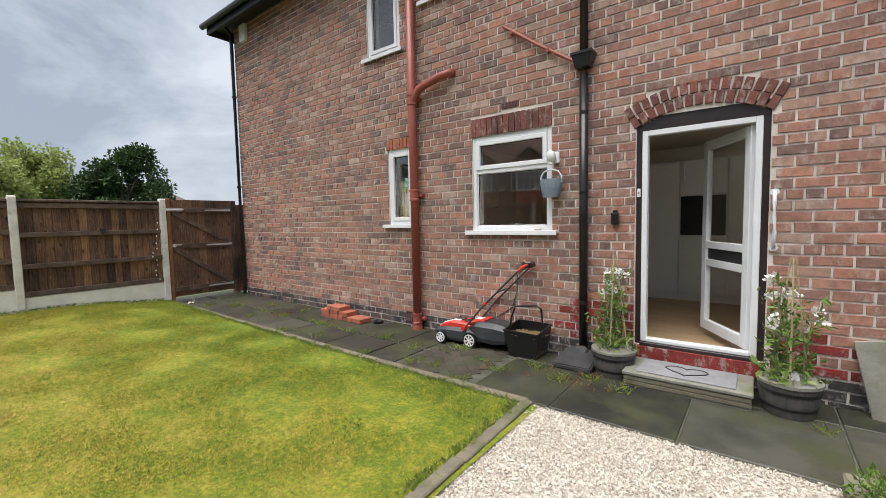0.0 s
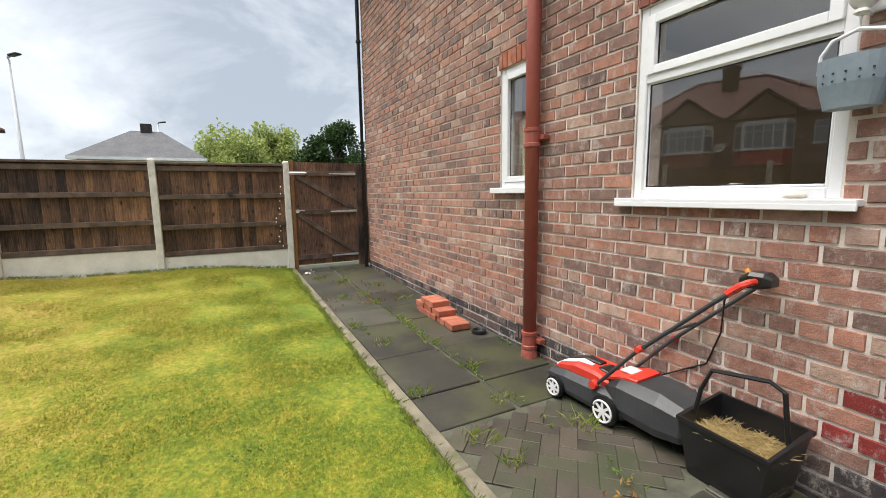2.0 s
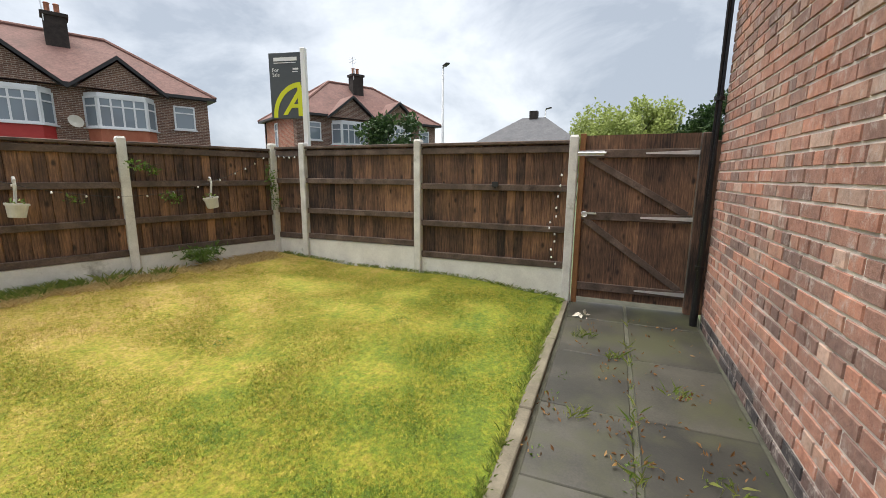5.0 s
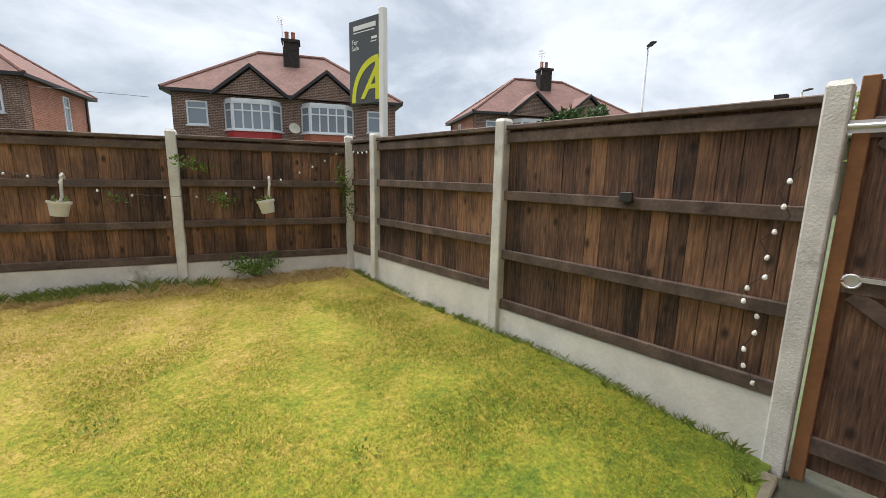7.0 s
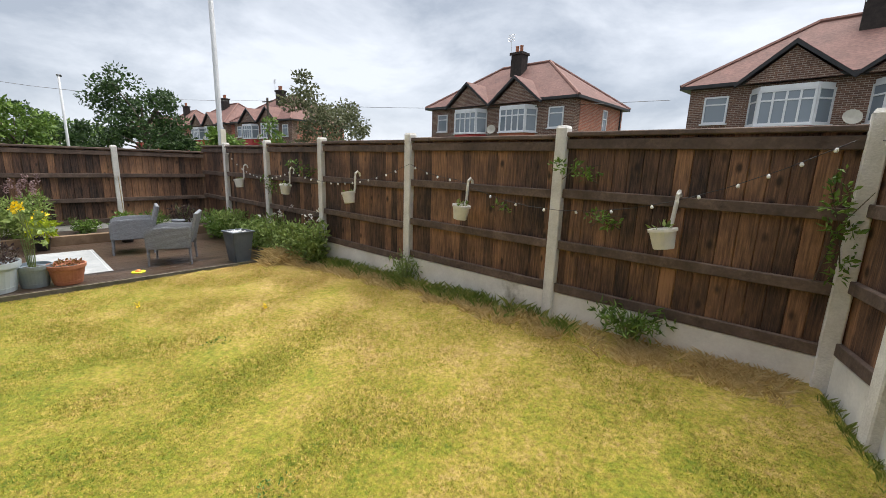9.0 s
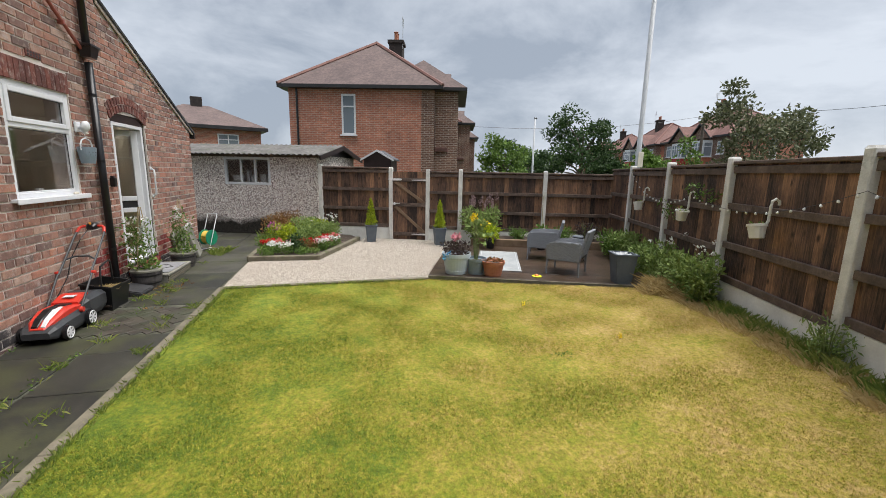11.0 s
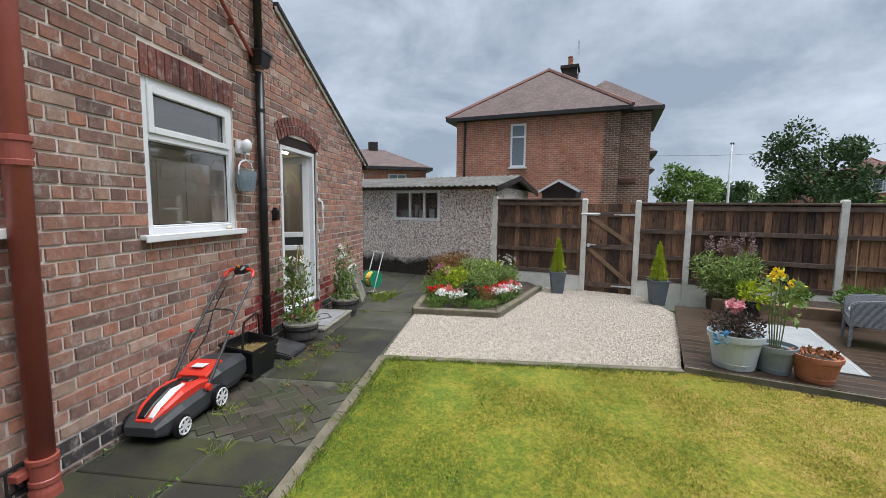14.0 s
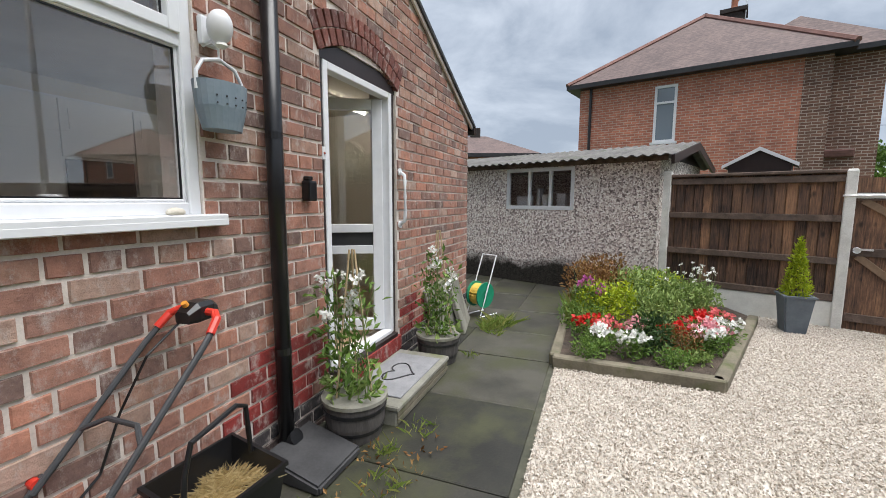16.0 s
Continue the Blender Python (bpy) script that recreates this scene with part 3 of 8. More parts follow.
# herringbone block patch
bl = mesh_of("paver", box(bmesh.new(), -0.099, 0.099, -0.049, 0.049, -0.05, 0, 0.002), M_setts)
c45 = math.cos(radians(45))
for i in range(-12, 13):
    for j in range(-12, 13):
        # 2 x 1 herringbone unit in the turned frame
        u, v = 0.1 * i, 0.1 * j
        k = (i - j) % 4
        if k == 0:
            cu, cv, rr = u + 0.1, v + 0.05, 0
        elif k == 3:
            cu, cv, rr = u + 0.05, v + 0.1, 90
        else:
            continue
        X = -2.55 + (cu - cv) * c45
        Y = 3.62 + (cu + cv) * c45
        if -3.00 < X < -2.10 and KERB + 0.08 < Y < 4.24:
            piece("paver", bl, path, pose(X, Y, path_z(X) + rs.uniform(-0.003, 0.003), 0, 0, 45 + rr))


# timber edging of lawn and path
def edging(name, pts, w, h, label, zf, group="garden edging"):
    t = thing(name, label, "edging", group=group)
    for (xa, ya), (xb, yb) in zip(pts, pts[1:]):
        L = math.hypot(xb - xa, yb - ya)
        k = max(1, round(L / 1.2))
        a = math.degrees(math.atan2(yb - ya, xb - xa))
        for i in range(k):
            f = (i + 0.5) / k
            cx, cy = xa + (xb - xa) * f, ya + (yb - ya) * f
            za, zb = zf(xa + (xb - xa) * i / k, 0), zf(xa + (xb - xa) * (i + 1) / k, 0)
            tilt = -math.degrees(math.atan2(zb - za, L / k))
            b = newbox(-L / k / 2 + 0.003, L / k / 2 - 0.003, -w / 2, w / 2, -h, 0, 0.008)
            o = part("edging_length", b, M_kerb, t)
            o.matrix_basis = pose(cx, cy, (za + zb) / 2 + rs.uniform(-.004, .004), 0, tilt, a + rs.uniform(-.3, .3))
    return t


edging("lawn_edging", [(-8.72, 2.955), (-1.45, 2.955)], 0.085, 0.12, "weathered timber edging between lawn and path", lambda x, y: path_z(x) + 0.045)
edging("gravel_edging", [(-1.45, 2.98), (-1.385, -0.03)], 0.09, 0.12, "weathered timber edging between lawn and gravel", lambda x, y: 0.04)


# ---------- fence ----------
def board_mesh():
    """Featheredge board: thin edge with an open joint, thick edge proud."""
    b = bmesh.new()
    prof = [(-.5, -.5), (.5, -.5), (.5, .42), (.46, .5), (-.42, .05), (-.43, -.35), (-.5, -.35)]
    lo = [b.verts.new((x, y, -.5)) for x, y in prof]
    hi = [b.verts.new((x, y, .5)) for x, y in prof]
    for i in range(len(prof)):
        j = (i + 1) % len(prof)
        b.faces.new((lo[i], lo[j], hi[j], hi[i]))
    b.faces.new(lo[::-1])
    b.faces.new(hi)
    return b


BOARD = mesh_of("board", board_mesh(), M_fence)
GBOARD = mesh_of("board", box(bmesh.new(), -0.5, 0.5, -0.5, 0.5, -0.5, 0.5), M_gatewood)


FENCE = []


def fence_run():
    FENCE.append(thing("garden_fence", "dark brown feather-edge timber fence with concrete posts and gravel boards", "fence", group="garden fence"))


def fence_panel(ax, ay, bx, by, ztop, zg_a, zg_b, kick=0.30):
    """Panel between post centres a and b; the garden lies to the left of a-b."""
    L = math.hypot(bx - ax, by - ay)
    a = math.degrees(math.atan2(by - ay, bx - ax))
    zg = min(zg_a, zg_b)
    t = new("fence_panel")
    t.matrix_basis = pose(ax, ay, zg, 0, 0, a)
    t.parent = FENCE[-1]
    x0, x1 = 0.012, L - 0.012
    top = ztop - zg
    base = kick
    k = max(2, round((x1 - x0) / 0.105))
    w = (x1 - x0) / k
    for i in range(k):
        ob = piece("board", BOARD, t, pose(x0 + w * (i + 0.5), -0.012 + rs.uniform(-.003, .003), (base + top - 0.035) / 2, 0, rs.uniform(-.15, .15), 1 + rs.uniform(-1.5, 1.5)))
        ob.scale = (w * 1.012, 0.021, top - base - 0.045)
    H = top - base
    for z in (0.63, 0.31):
        part("rail", newbox(x0, x1, -0.002, 0.038, base + H * z - 0.038, base + H * z + 0.038, 0.005), M_rail, t)
    part("rail", newbox(x0, x1, -0.002, 0.034, base + 0.005, base + 0.085, 0.005), M_rail, t)
    part("rail", newbox(x0, x1, -0.002, 0.03, top - 0.15, top - 0.07, 0.005), M_rail, t)
    part("capping", newbox(x0, x1, -0.035, 0.045, top - 0.05, top - 0.012, 0.006), M_rail, t, "greyed timber capping strip")
    part("gravel_board", newbox(x0, x1, -0.025, 0.025, -0.2, base, 0.006), M_gravelboard, t, "pale concrete gravel board")
    return t


def fence_post(x, y, z0, ztop, a, w=0.096):
    b = bmesh.new()
    box(b, -w / 2, w / 2, -0.055, 0.055, -0.1, ztop - z0 - 0.025)
    g2 = bmesh.ops.create_cube(b, size=1, matrix=Matrix.LocRotScale((0, 0, ztop - z0 - 0.0125), None, (w, 0.11, 0.025)))
    for v in g2["verts"]:
        if v.co.z > ztop - z0 - 0.005:
            v.co.x *= 0.75
            v.co.y *= 0.75
    bmesh.ops.bevel(b, geom=[e for e in b.edges if abs(e.verts[0].co.z - e.verts[1].co.z) > 0.3], offset=0.008, segments=1, affect='EDGES')
    o = part("fence_post", b, M_concrete, FENCE[-1], "weathered grey concrete post")
    o.matrix_basis = pose(x, y, z0, 0, 0, a)
    return o


fence_run()
# west side, from the gate post south
WX = -8.86
west = [(WX, 2.95), (WX, 1.00), (WX, -0.88)]
for (xa, ya), (xb, yb) in zip(west, west[1:]):
    fence_panel(xa, ya, xb, yb, 1.97, lawn_z(xa, ya), lawn_z(xb, yb), kick=0.34)
for i, (xa, ya) in enumerate(west):
    fence_post(xa + (0.02), ya, lawn_z(xa, ya) - 0.1, 2.01, 90)
fence_panel(WX, -0.88, -8.86, -1.45, 1.97, 0.28, 0.30, kick=0.30)
# south side
fence_run()
sxs = [-8.82, -7.06, -5.31, -3.61, -2.05, -0.45]
stops_ = [1.98, 1.95, 1.93, 1.91, 1.89, 1.86]
for i in range(5):
    xa, xb = sxs[i], sxs[i + 1]
    zb = 0.30 if i < 2 else (0.22 if i == 2 else 0.12)
    fence_panel(xa, south_y(xa), xb, south_y(xb), stops_[i + 1] - 0.01, zb, zb, kick=0.24)
for i, xa in enumerate(sxs):
    fence_post(xa, south_y(xa) + 0.01, 0.02, stops_[i] + 0.03, -19)
xe = sxs[-1]
fence_panel(xe, south_y(xe), 0.78, -4.78, 1.85, 0.08, 0.08, kick=0.24)
# east side, from the garage corner to the south corner
fence_run()
eys = [1.80, 0.10]
fence_panel(0.84, -4.92, east_x(-3.40), -3.40, 1.73, 0.0, 0.0, kick=0.30)
fence_panel(east_x(-3.40), -3.40, east_x(-1.52), -1.52, 1.73, 0.0, 0.0, kick=0.30)
fence_panel(east_x(-1.52), -1.52, east_x(-0.77), -0.77, 1.73, 0.0, 0.0, kick=0.30)
fence_panel(east_x(0.10), 0.10, east_x(1.80), 1.80, 1.80, 0.0, 0.0, kick=0.30)
for y, zt in ((1.80, 1.84), (0.10, 1.79), (-0.77, 1.76), (-1.52, 1.77), (-3.40, 1.77), (-4.92, 1.78)):
    fence_post(east_x(y), y, -0.1, zt, 69.5)


def ledged_gate(m, w, h, label, mirror=False, boards=7, zlift=0.05):
    """Ledged and braced gate in the local x, z plane, its ledges facing +y."""
    t = thing("garden_gate", label, "gate", m)
    bw = w / boards
    for i in range(boards):
        ob = piece("board", GBOARD, t, pose(bw * (i + 0.5), 0, zlift + h / 2, 0, 0, 0))
        ob.scale = (bw * 1.01, 0.018 + 0.002 * (i % 2), h)
    zs = (zlift + 0.14, zlift + h * 0.52, zlift + h - 0.20)
    for z in zs:
        part("ledge", newbox(0.01, w - 0.01, 0.010, 0.035, z - 0.045, z + 0.045, 0.004), M_rail, t)
    for za, zb in ((zs[0], zs[1]), (zs[1], zs[2])):
        lo, hi = (w - 0.06, 0.06) if not mirror else (0.06, w - 0.06)
        L = math.hypot(hi - lo, zb - za - 0.09)
        ang_ = math.degrees(math.atan2(zb - za - 0.09, hi - lo))
        part("brace", newbox(-L / 2, L / 2, 0.010, 0.033, -0.036, 0.036, 0.004), M_rail if w > 1 else M_brace, t).matrix_basis = pose(w / 2, 0, (za + zb) / 2, 0, -ang_, 0)
    hx = w if not mirror else 0
    for z in (zs[0], zs[1], zs[2]) if zlift > 0.06 else (zs[0], zs[2]):
        d = -1 if hx else 1
        b = extrude_xz(bmesh.new(), [(hx + d * 0.0, z - 0.02), (hx + d * 0.44 * w, z - 0.009), (hx + d * 0.44 * w, z + 0.009), (hx, z + 0.024)], 0.036, 0.042)
        part("strap_hinge", b, M_galv, t, "galvanised strap hinge")
    lx = 0.05 if hx else w - 0.05
    lat = bmesh.new()
    cyl(lat, (lx, 0.036, zs[1] + 0.02), (lx, 0.05, zs[1] + 0.02), 0.024, seg=16)
    tube(lat, [(lx + 0.03 * math.cos(q), 0.06, zs[1] + 0.02 + 0.03 * math.sin(q)) for q in np.linspace(0, 6.0, 14)], 0.006, 6)
    box(lat, lx - 0.13, lx + 0.03, 0.04, 0.052, zs[1] + 0.02, zs[1] + 0.04)
    part("ring_latch", lat, M_galv, t, "galvanised ring latch")
    bolt = bmesh.new()
    box(bolt, lx - 0.17, lx + 0.13, 0.036, 0.043, zs[2] - 0.022, zs[2] + 0.034)
    cyl(bolt, (lx - 0.19, 0.053, zs[2] + 0.008), (lx + 0.16, 0.053, zs[2] + 0.008), 0.011, seg=10)
    part("bolt", bolt, M_galv, t, "galvanised sliding bolt")
    return t


# side gate in the west fence line
ledged_gate(pose(-8.86, 4.19, path_z(-8.8), 0, 0, -90), 1.135, 1.86, "brown ledged and braced side gate, closed, between concrete post and house", mirror=True, boards=9, zlift=0.07)
tb = newbox(-0.04, 0.03, -0.03, 0.03, 0, 1.95, 0.004)
single("gate_stop", tb, M_cleft, "orange-brown timber gate stop fixed to the concrete post", "gate post", at=(-8.85, 2.89 + 0.155, path_z(-8.8)))
gp_ = newbox(-0.05, 0.05, 0.0, 0.10, 0, 1.93, 0.006)
single("gate_hanging_post", gp_, M_gatewood, "brown timber gate hanging post against the house", "gate post", at=(-8.86, 4.20, path_z(-8.8)))
single("gate_infill", newbox(-0.02, 0.02, 0, 0.5, 0, 1.85, 0.004), M_gatewood, "brown boarding behind the gate post", "fence", at=(-8.88, 4.30, path_z(-8.8)))
# east gate between two concrete posts
ledged_gate(pose(east_x(-0.75), -0.75, -0.04, 0, 0, 69.5), 0.86, 1.68, "small brown ledged and braced garden gate, closed", mirror=True, boards=7)

# ---------- the house ----------
KW = (-2.82, -1.80, 1.36, 2.49)      # kitchen window opening
SW = (-4.27, -3.78, 1.45, 2.51)      # narrow window
UW = (-4.62, -3.98, 3.86, 5.10)      # upper narrow window
UW2 = (-3.52, -2.45, 4.33, 5.10)     # upper wide window
DR = (-0.95, 0.06, 0.25, 2.42)       # door opening, arched head above
HOLES = [KW, SW, UW, UW2, DR]
HX0, HX1, EAVE = -8.50, -1.00, 5.42
EX1 = 2.08


def ext_top(x):
    return 3.75 - 0.435 * (x + 1.0)


def wall_bm(x0, x1, z0, z1, holes, y0, y1):
    bm = bmesh.new()
    xs_ = sorted({x0, x1, *[h[0] for h in holes], *[h[1] for h in holes]})
    zs_ = sorted({z0, z1, *[h[2] for h in holes], *[h[3] for h in holes]})
    xs_ = [x for x in xs_ if x0 <= x <= x1]
    zs_ = [z for z in zs_ if z0 <= z <= z1]
    full = {}
    for i in range(len(xs_) - 1):
        for j in range(len(zs_) - 1):
            cx, cz = (xs_[i] + xs_[i + 1]) / 2, (zs_[j] + zs_[j + 1]) / 2
            full[i, j] = not any(h[0] < cx < h[1] and h[2] < cz < h[3] for h in holes)
    vt = {}

    def v(i, j, s):
        if (i, j, s) not in vt:
            vt[i, j, s] = bm.verts.new((xs_[i], y1 if s else y0, zs_[j]))
        return vt[i, j, s]
    for (i, j), ok in full.items():
        if not ok:
            continue
        bm.faces.new((v(i, j, 0), v(i + 1, j, 0), v(i + 1, j + 1, 0), v(i, j + 1, 0)))
        bm.faces.new((v(i, j, 1), v(i, j + 1, 1), v(i + 1, j + 1, 1), v(i + 1, j, 1)))
        for di, dj, a, b in ((-1, 0, (i, j), (i, j + 1)), (1, 0, (i + 1, j + 1), (i + 1, j)), (0, -1, (i + 1, j), (i, j)), (0, 1, (i, j + 1), (i + 1, j + 1))):
            if not full.get((i + di, j + dj), False):
                bm.faces.new((v(*a, 0), v(*b, 0), v(*b, 1), v(*a, 1)))
    bmesh.ops.recalc_face_normals(bm, faces=bm.faces[:])
    return bm


MY = WALL + 0.010
wall_south = single("wall_south", wall_bm(HX0, EX1, -0.2, 2.42, HOLES, MY, WALL + 0.26), M_mortar, "weathered red-brown brick house wall with pale mortar", "wall", "structure")
upper = wall_bm(HX0, HX1, 2.42, EAVE, HOLES, MY, WALL + 0.26)
single("wall_south_upper", upper, M_mortar, "weathered red-brown brick upper house wall", "wall", "structure")
gab = bmesh.new()
extrude_xz(gab, [(HX1, 2.42), (EX1, 2.42), (EX1, ext_top(EX1) if ext_top(EX1) > 2.43 else 2.43), (HX1, ext_top(HX1))], MY, WALL + 0.26)
single("wall_gable", gab, M_mortar, "sloping brick gable of the lean-to", "wall", "structure")
rest = bmesh.new()
box(rest, HX0, HX0 + 0.25, WALL + 0.27, 11.5, -0.2, EAVE)
box(rest, HX1 - 0.25, HX1, WALL + 0.27, 11.5, 2.75, EAVE)
box(rest, HX0 + 0.26, HX1 - 0.26, 11.25, 11.5, -0.2, EAVE)
box(rest, EX1 - 0.25, EX1, WALL + 0.27, 8.4, -0.2, 2.40)
box(rest, HX1, EX1 - 0.26, 8.15, 8.4, -0.2, 2.40)
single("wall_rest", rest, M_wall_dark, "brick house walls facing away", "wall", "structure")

# bricks of the south wall
bricks = []     # x0, x1, z0, z1, slot
rb = random.Random(11)
C, BL = 0.0875, 0.242
J = 0.0068
row = 0
z = -0.06
ARC_R, ARC_C = 1.05, (-0.445, 2.455 - 1.05)


def blocked(x0, x1, z0, z1):
    cz = (z0 + z1) / 2
    out = []
    for h in HOLES:
        if h[2] - 0.02 < cz < h[3] + 0.02:
            out.append((h[0], h[1]))
    if 2.49 < cz < 2.712:
        out.append((-2.83, -1.79))
    if 2.51 < cz < 2.655:
        out.append((-4.29, -3.76))
    if 2.30 < cz < 2.75:
        d = cz - ARC_C[1]
        R2 = ARC_R + 0.225
        if abs(d) < R2:
            hw = min(0.56, math.sqrt(max(0, R2 * R2 - d * d)))
            out.append((ARC_C[0] - hw, ARC_C[0] + hw))
    if 2.76 < cz < 2.84:
        out.append((-2.41, -2.18))
    return out


while z < EAVE - 0.02:
    header = row % 5 == 4
    L = BL / 2 if header else BL
    x = HX0 - (0 if header else (BL / 2 if row % 2 else 0)) - (0.056 if header else 0)
    xend = HX1 if z + C > 2.42 and ext_top(HX1) < z + C else EX1
    while x < xend:
        x0, x1 = max(x, HX0) + J, min(x + L, EX1 if xend == EX1 else HX1) - J
        x += L
        z0, z1 = z + J, z + C - J
        if xend == EX1 and z1 > 2.36:
            lim = (3.75 - z1) / 0.435 - 1.0 - 0.01
            if x0 > lim:
                continue
            x1 = min(x1, lim)
        segs = [(x0, x1)]
        for a_, b_ in blocked(x0, x1, z0, z1):
            nxt = []
            for s0, s1 in segs:
                if b_ <= s0 or a_ >= s1:
                    nxt.append((s0, s1))
                else:
                    if a_ - s0 > 0.02:
                        nxt.append((s0, a_ - J))
                    if s1 - b_ > 0.02:
                        nxt.append((b_ + J, s1))
            segs = nxt
        for s0, s1 in segs:
            if s1 - s0 < 0.02:
                continue
            slot = 0
            if z < 0.13:
                slot = 1
            elif -1.80 < s0 < -0.98 and 0.16 < z < 0.60 and rb.random() < 0.75:
                slot = 2
            elif 0.06 <= s0 < 0.75 and 0.1 < z < 0.62 and rb.random() < 0.6:
                slot = 2
            bricks.append((s0, s1, z0, z1, slot))
    z += C
    row += 1

chosen, runs = [], []
for b_ in bricks:
    fullb = abs((b_[1] - b_[0]) - (BL - 2 * J)) < 0.002
    if b_[4] == 0 and fullb and -3.55 < b_[0] < -1.3 and 0.1 < b_[2] < 2.5 and len(chosen) < 260:
        chosen.append(b_)
    else:
        runs.append(b_)


def brick_verts(x0, x1, z0, z1, y_front, y_back, tilt=0.0):
    def e():
        return rb.uniform(0.0015, 0.0065)
    return [(x0, y_back, z0), (x1, y_back, z0), (x1, y_back, z1), (x0, y_back, z1),
            (x0 + e(), y_front, z0 + e() + tilt), (x1 - e(), y_front, z0 + e() - tilt), (x1 - e(), y_front, z1 - e() - tilt), (x0 + e(), y_front, z1 - e() + tilt)]


BF = [(4, 5, 6, 7), (0, 1, 5, 4), (1, 2, 6, 5), (2, 3, 7, 6), (3, 0, 4, 7)]
V, F, S = [], [], []
for x0, x1, z0, z1, slot in runs:
    o = len(V)
    V += brick_verts(x0, x1, z0, z1, WALL + rb.uniform(-0.002, 0.003), MY + 0.004, rb.uniform(-.0012, .0012))
    F += [tuple(o + i for i in f) for f in BF]
    S += [slot] * 5
ob = new("bricks", raw_mesh("bricks", V, F, [M_brick_i, M_plinth, M_redpaint], S))
ob.parent = wall_south
tagged(ob, "run of weathered red-brown bricks", kind="stuff")
hw = BL / 2 - J
bmes = [raw_mesh("brick", brick_verts(-hw, hw, 0, C - 2 * J, 0, 0.014), BF, M_brick_o) for _ in range(12)]
for x0, x1, z0, z1, slot in chosen:
    piece("brick", rb.choice(bmes), wall_south, pose((x0 + x1) / 2, WALL + rb.uniform(-0.002, 0.003), z0, 0, rb.uniform(-.3, .3), 0))

# soldier lintels and the arch over the door
def soldiers(x0, x1, z0, z1, k, mat, name, label):
    t = thing(name, label, "lintel", kind="structure")
    w = (x1 - x0) / k
    m_ = mesh_of("brick", box(bmesh.new(), -w / 2 + 0.004, w / 2 - 0.004, -0.006, 0.03, z0, z1, 0.003), mat)
    for i in range(k):
        piece("brick", m_, t, pose(x0 + w * (i + 0.5), WALL + rb.uniform(-0.001, 0.002), 0))


M_soldier_o = brick_mat("dark_soldier_brick_piece", [(0, (0.11, 0.04, 0.034)), (1, (0.22, 0.075, 0.055))], 'object')
M_orange_o = brick_mat("orange_brick_piece", [(0, (0.36, 0.11, 0.055)), (1, (0.50, 0.19, 0.10))], 'object')
soldiers(-2.83, -1.79, 2.497, 2.708, 14, M_soldier_o, "trim_lintel", "dark red soldier-course lintel over the kitchen window")
soldiers(-4.29, -3.76, 2.515, 2.65, 8, M_orange_o, "trim_lintel", "orange brick lintel over the narrow window")
arch = thing("trim_arch", "two-ring dark brick arch over the back door", "arch", kind="structure")
am = mesh_of("brick", box(bmesh.new(), -0.030, 0.030, -0.008, 0.03, 0.003, 0.103, 0.003), M_soldier_o)
half = math.degrees(math.asin(0.52 / ARC_R))
for ring in (0, 1):
    k = 15 if ring == 0 else 16
    for i in range(k):
        q = -half + 2 * half * (i + 0.5) / k
        r = ARC_R + 0.005 + 0.108 * ring
        piece("brick", am, arch, pose(ARC_C[0] + r * math.sin(radians(q)), WALL, ARC_C[1] + r * math.cos(radians(q)), 0, q, 0))
vb = bmesh.new()
box(vb, -2.405, -2.185, WALL - 0.004, WALL + 0.02, 2.765, 2.835, 0.003)
airbrick = thing("air_brick", "dark red clay air brick in the wall", "air brick")
part("face", vb, M_soldier, airbrick)
for i in range(5):
    for j in range(2):
        part("slot", newbox(-2.39 + 0.042 * i, -2.365 + 0.042 * i, WALL - 0.006, WALL, 2.775 + 0.03 * j, 2.795 + 0.03 * j), M_trim, airbrick)
air2 = thing("air_brick", "old brick air vent low in the dark plinth", "air brick")
part("face", newbox(-4.0, -3.72, WALL - 0.005, WALL + 0.02, 0.06, 0.21, 0.004), M_trim, air2)
for i in range(6):
    part("slot", newbox(-3.985 + 0.044 * i, -3.96 + 0.044 * i, WALL - 0.009, WALL - 0.004, 0.08, 0.19), M_plinth, air2)


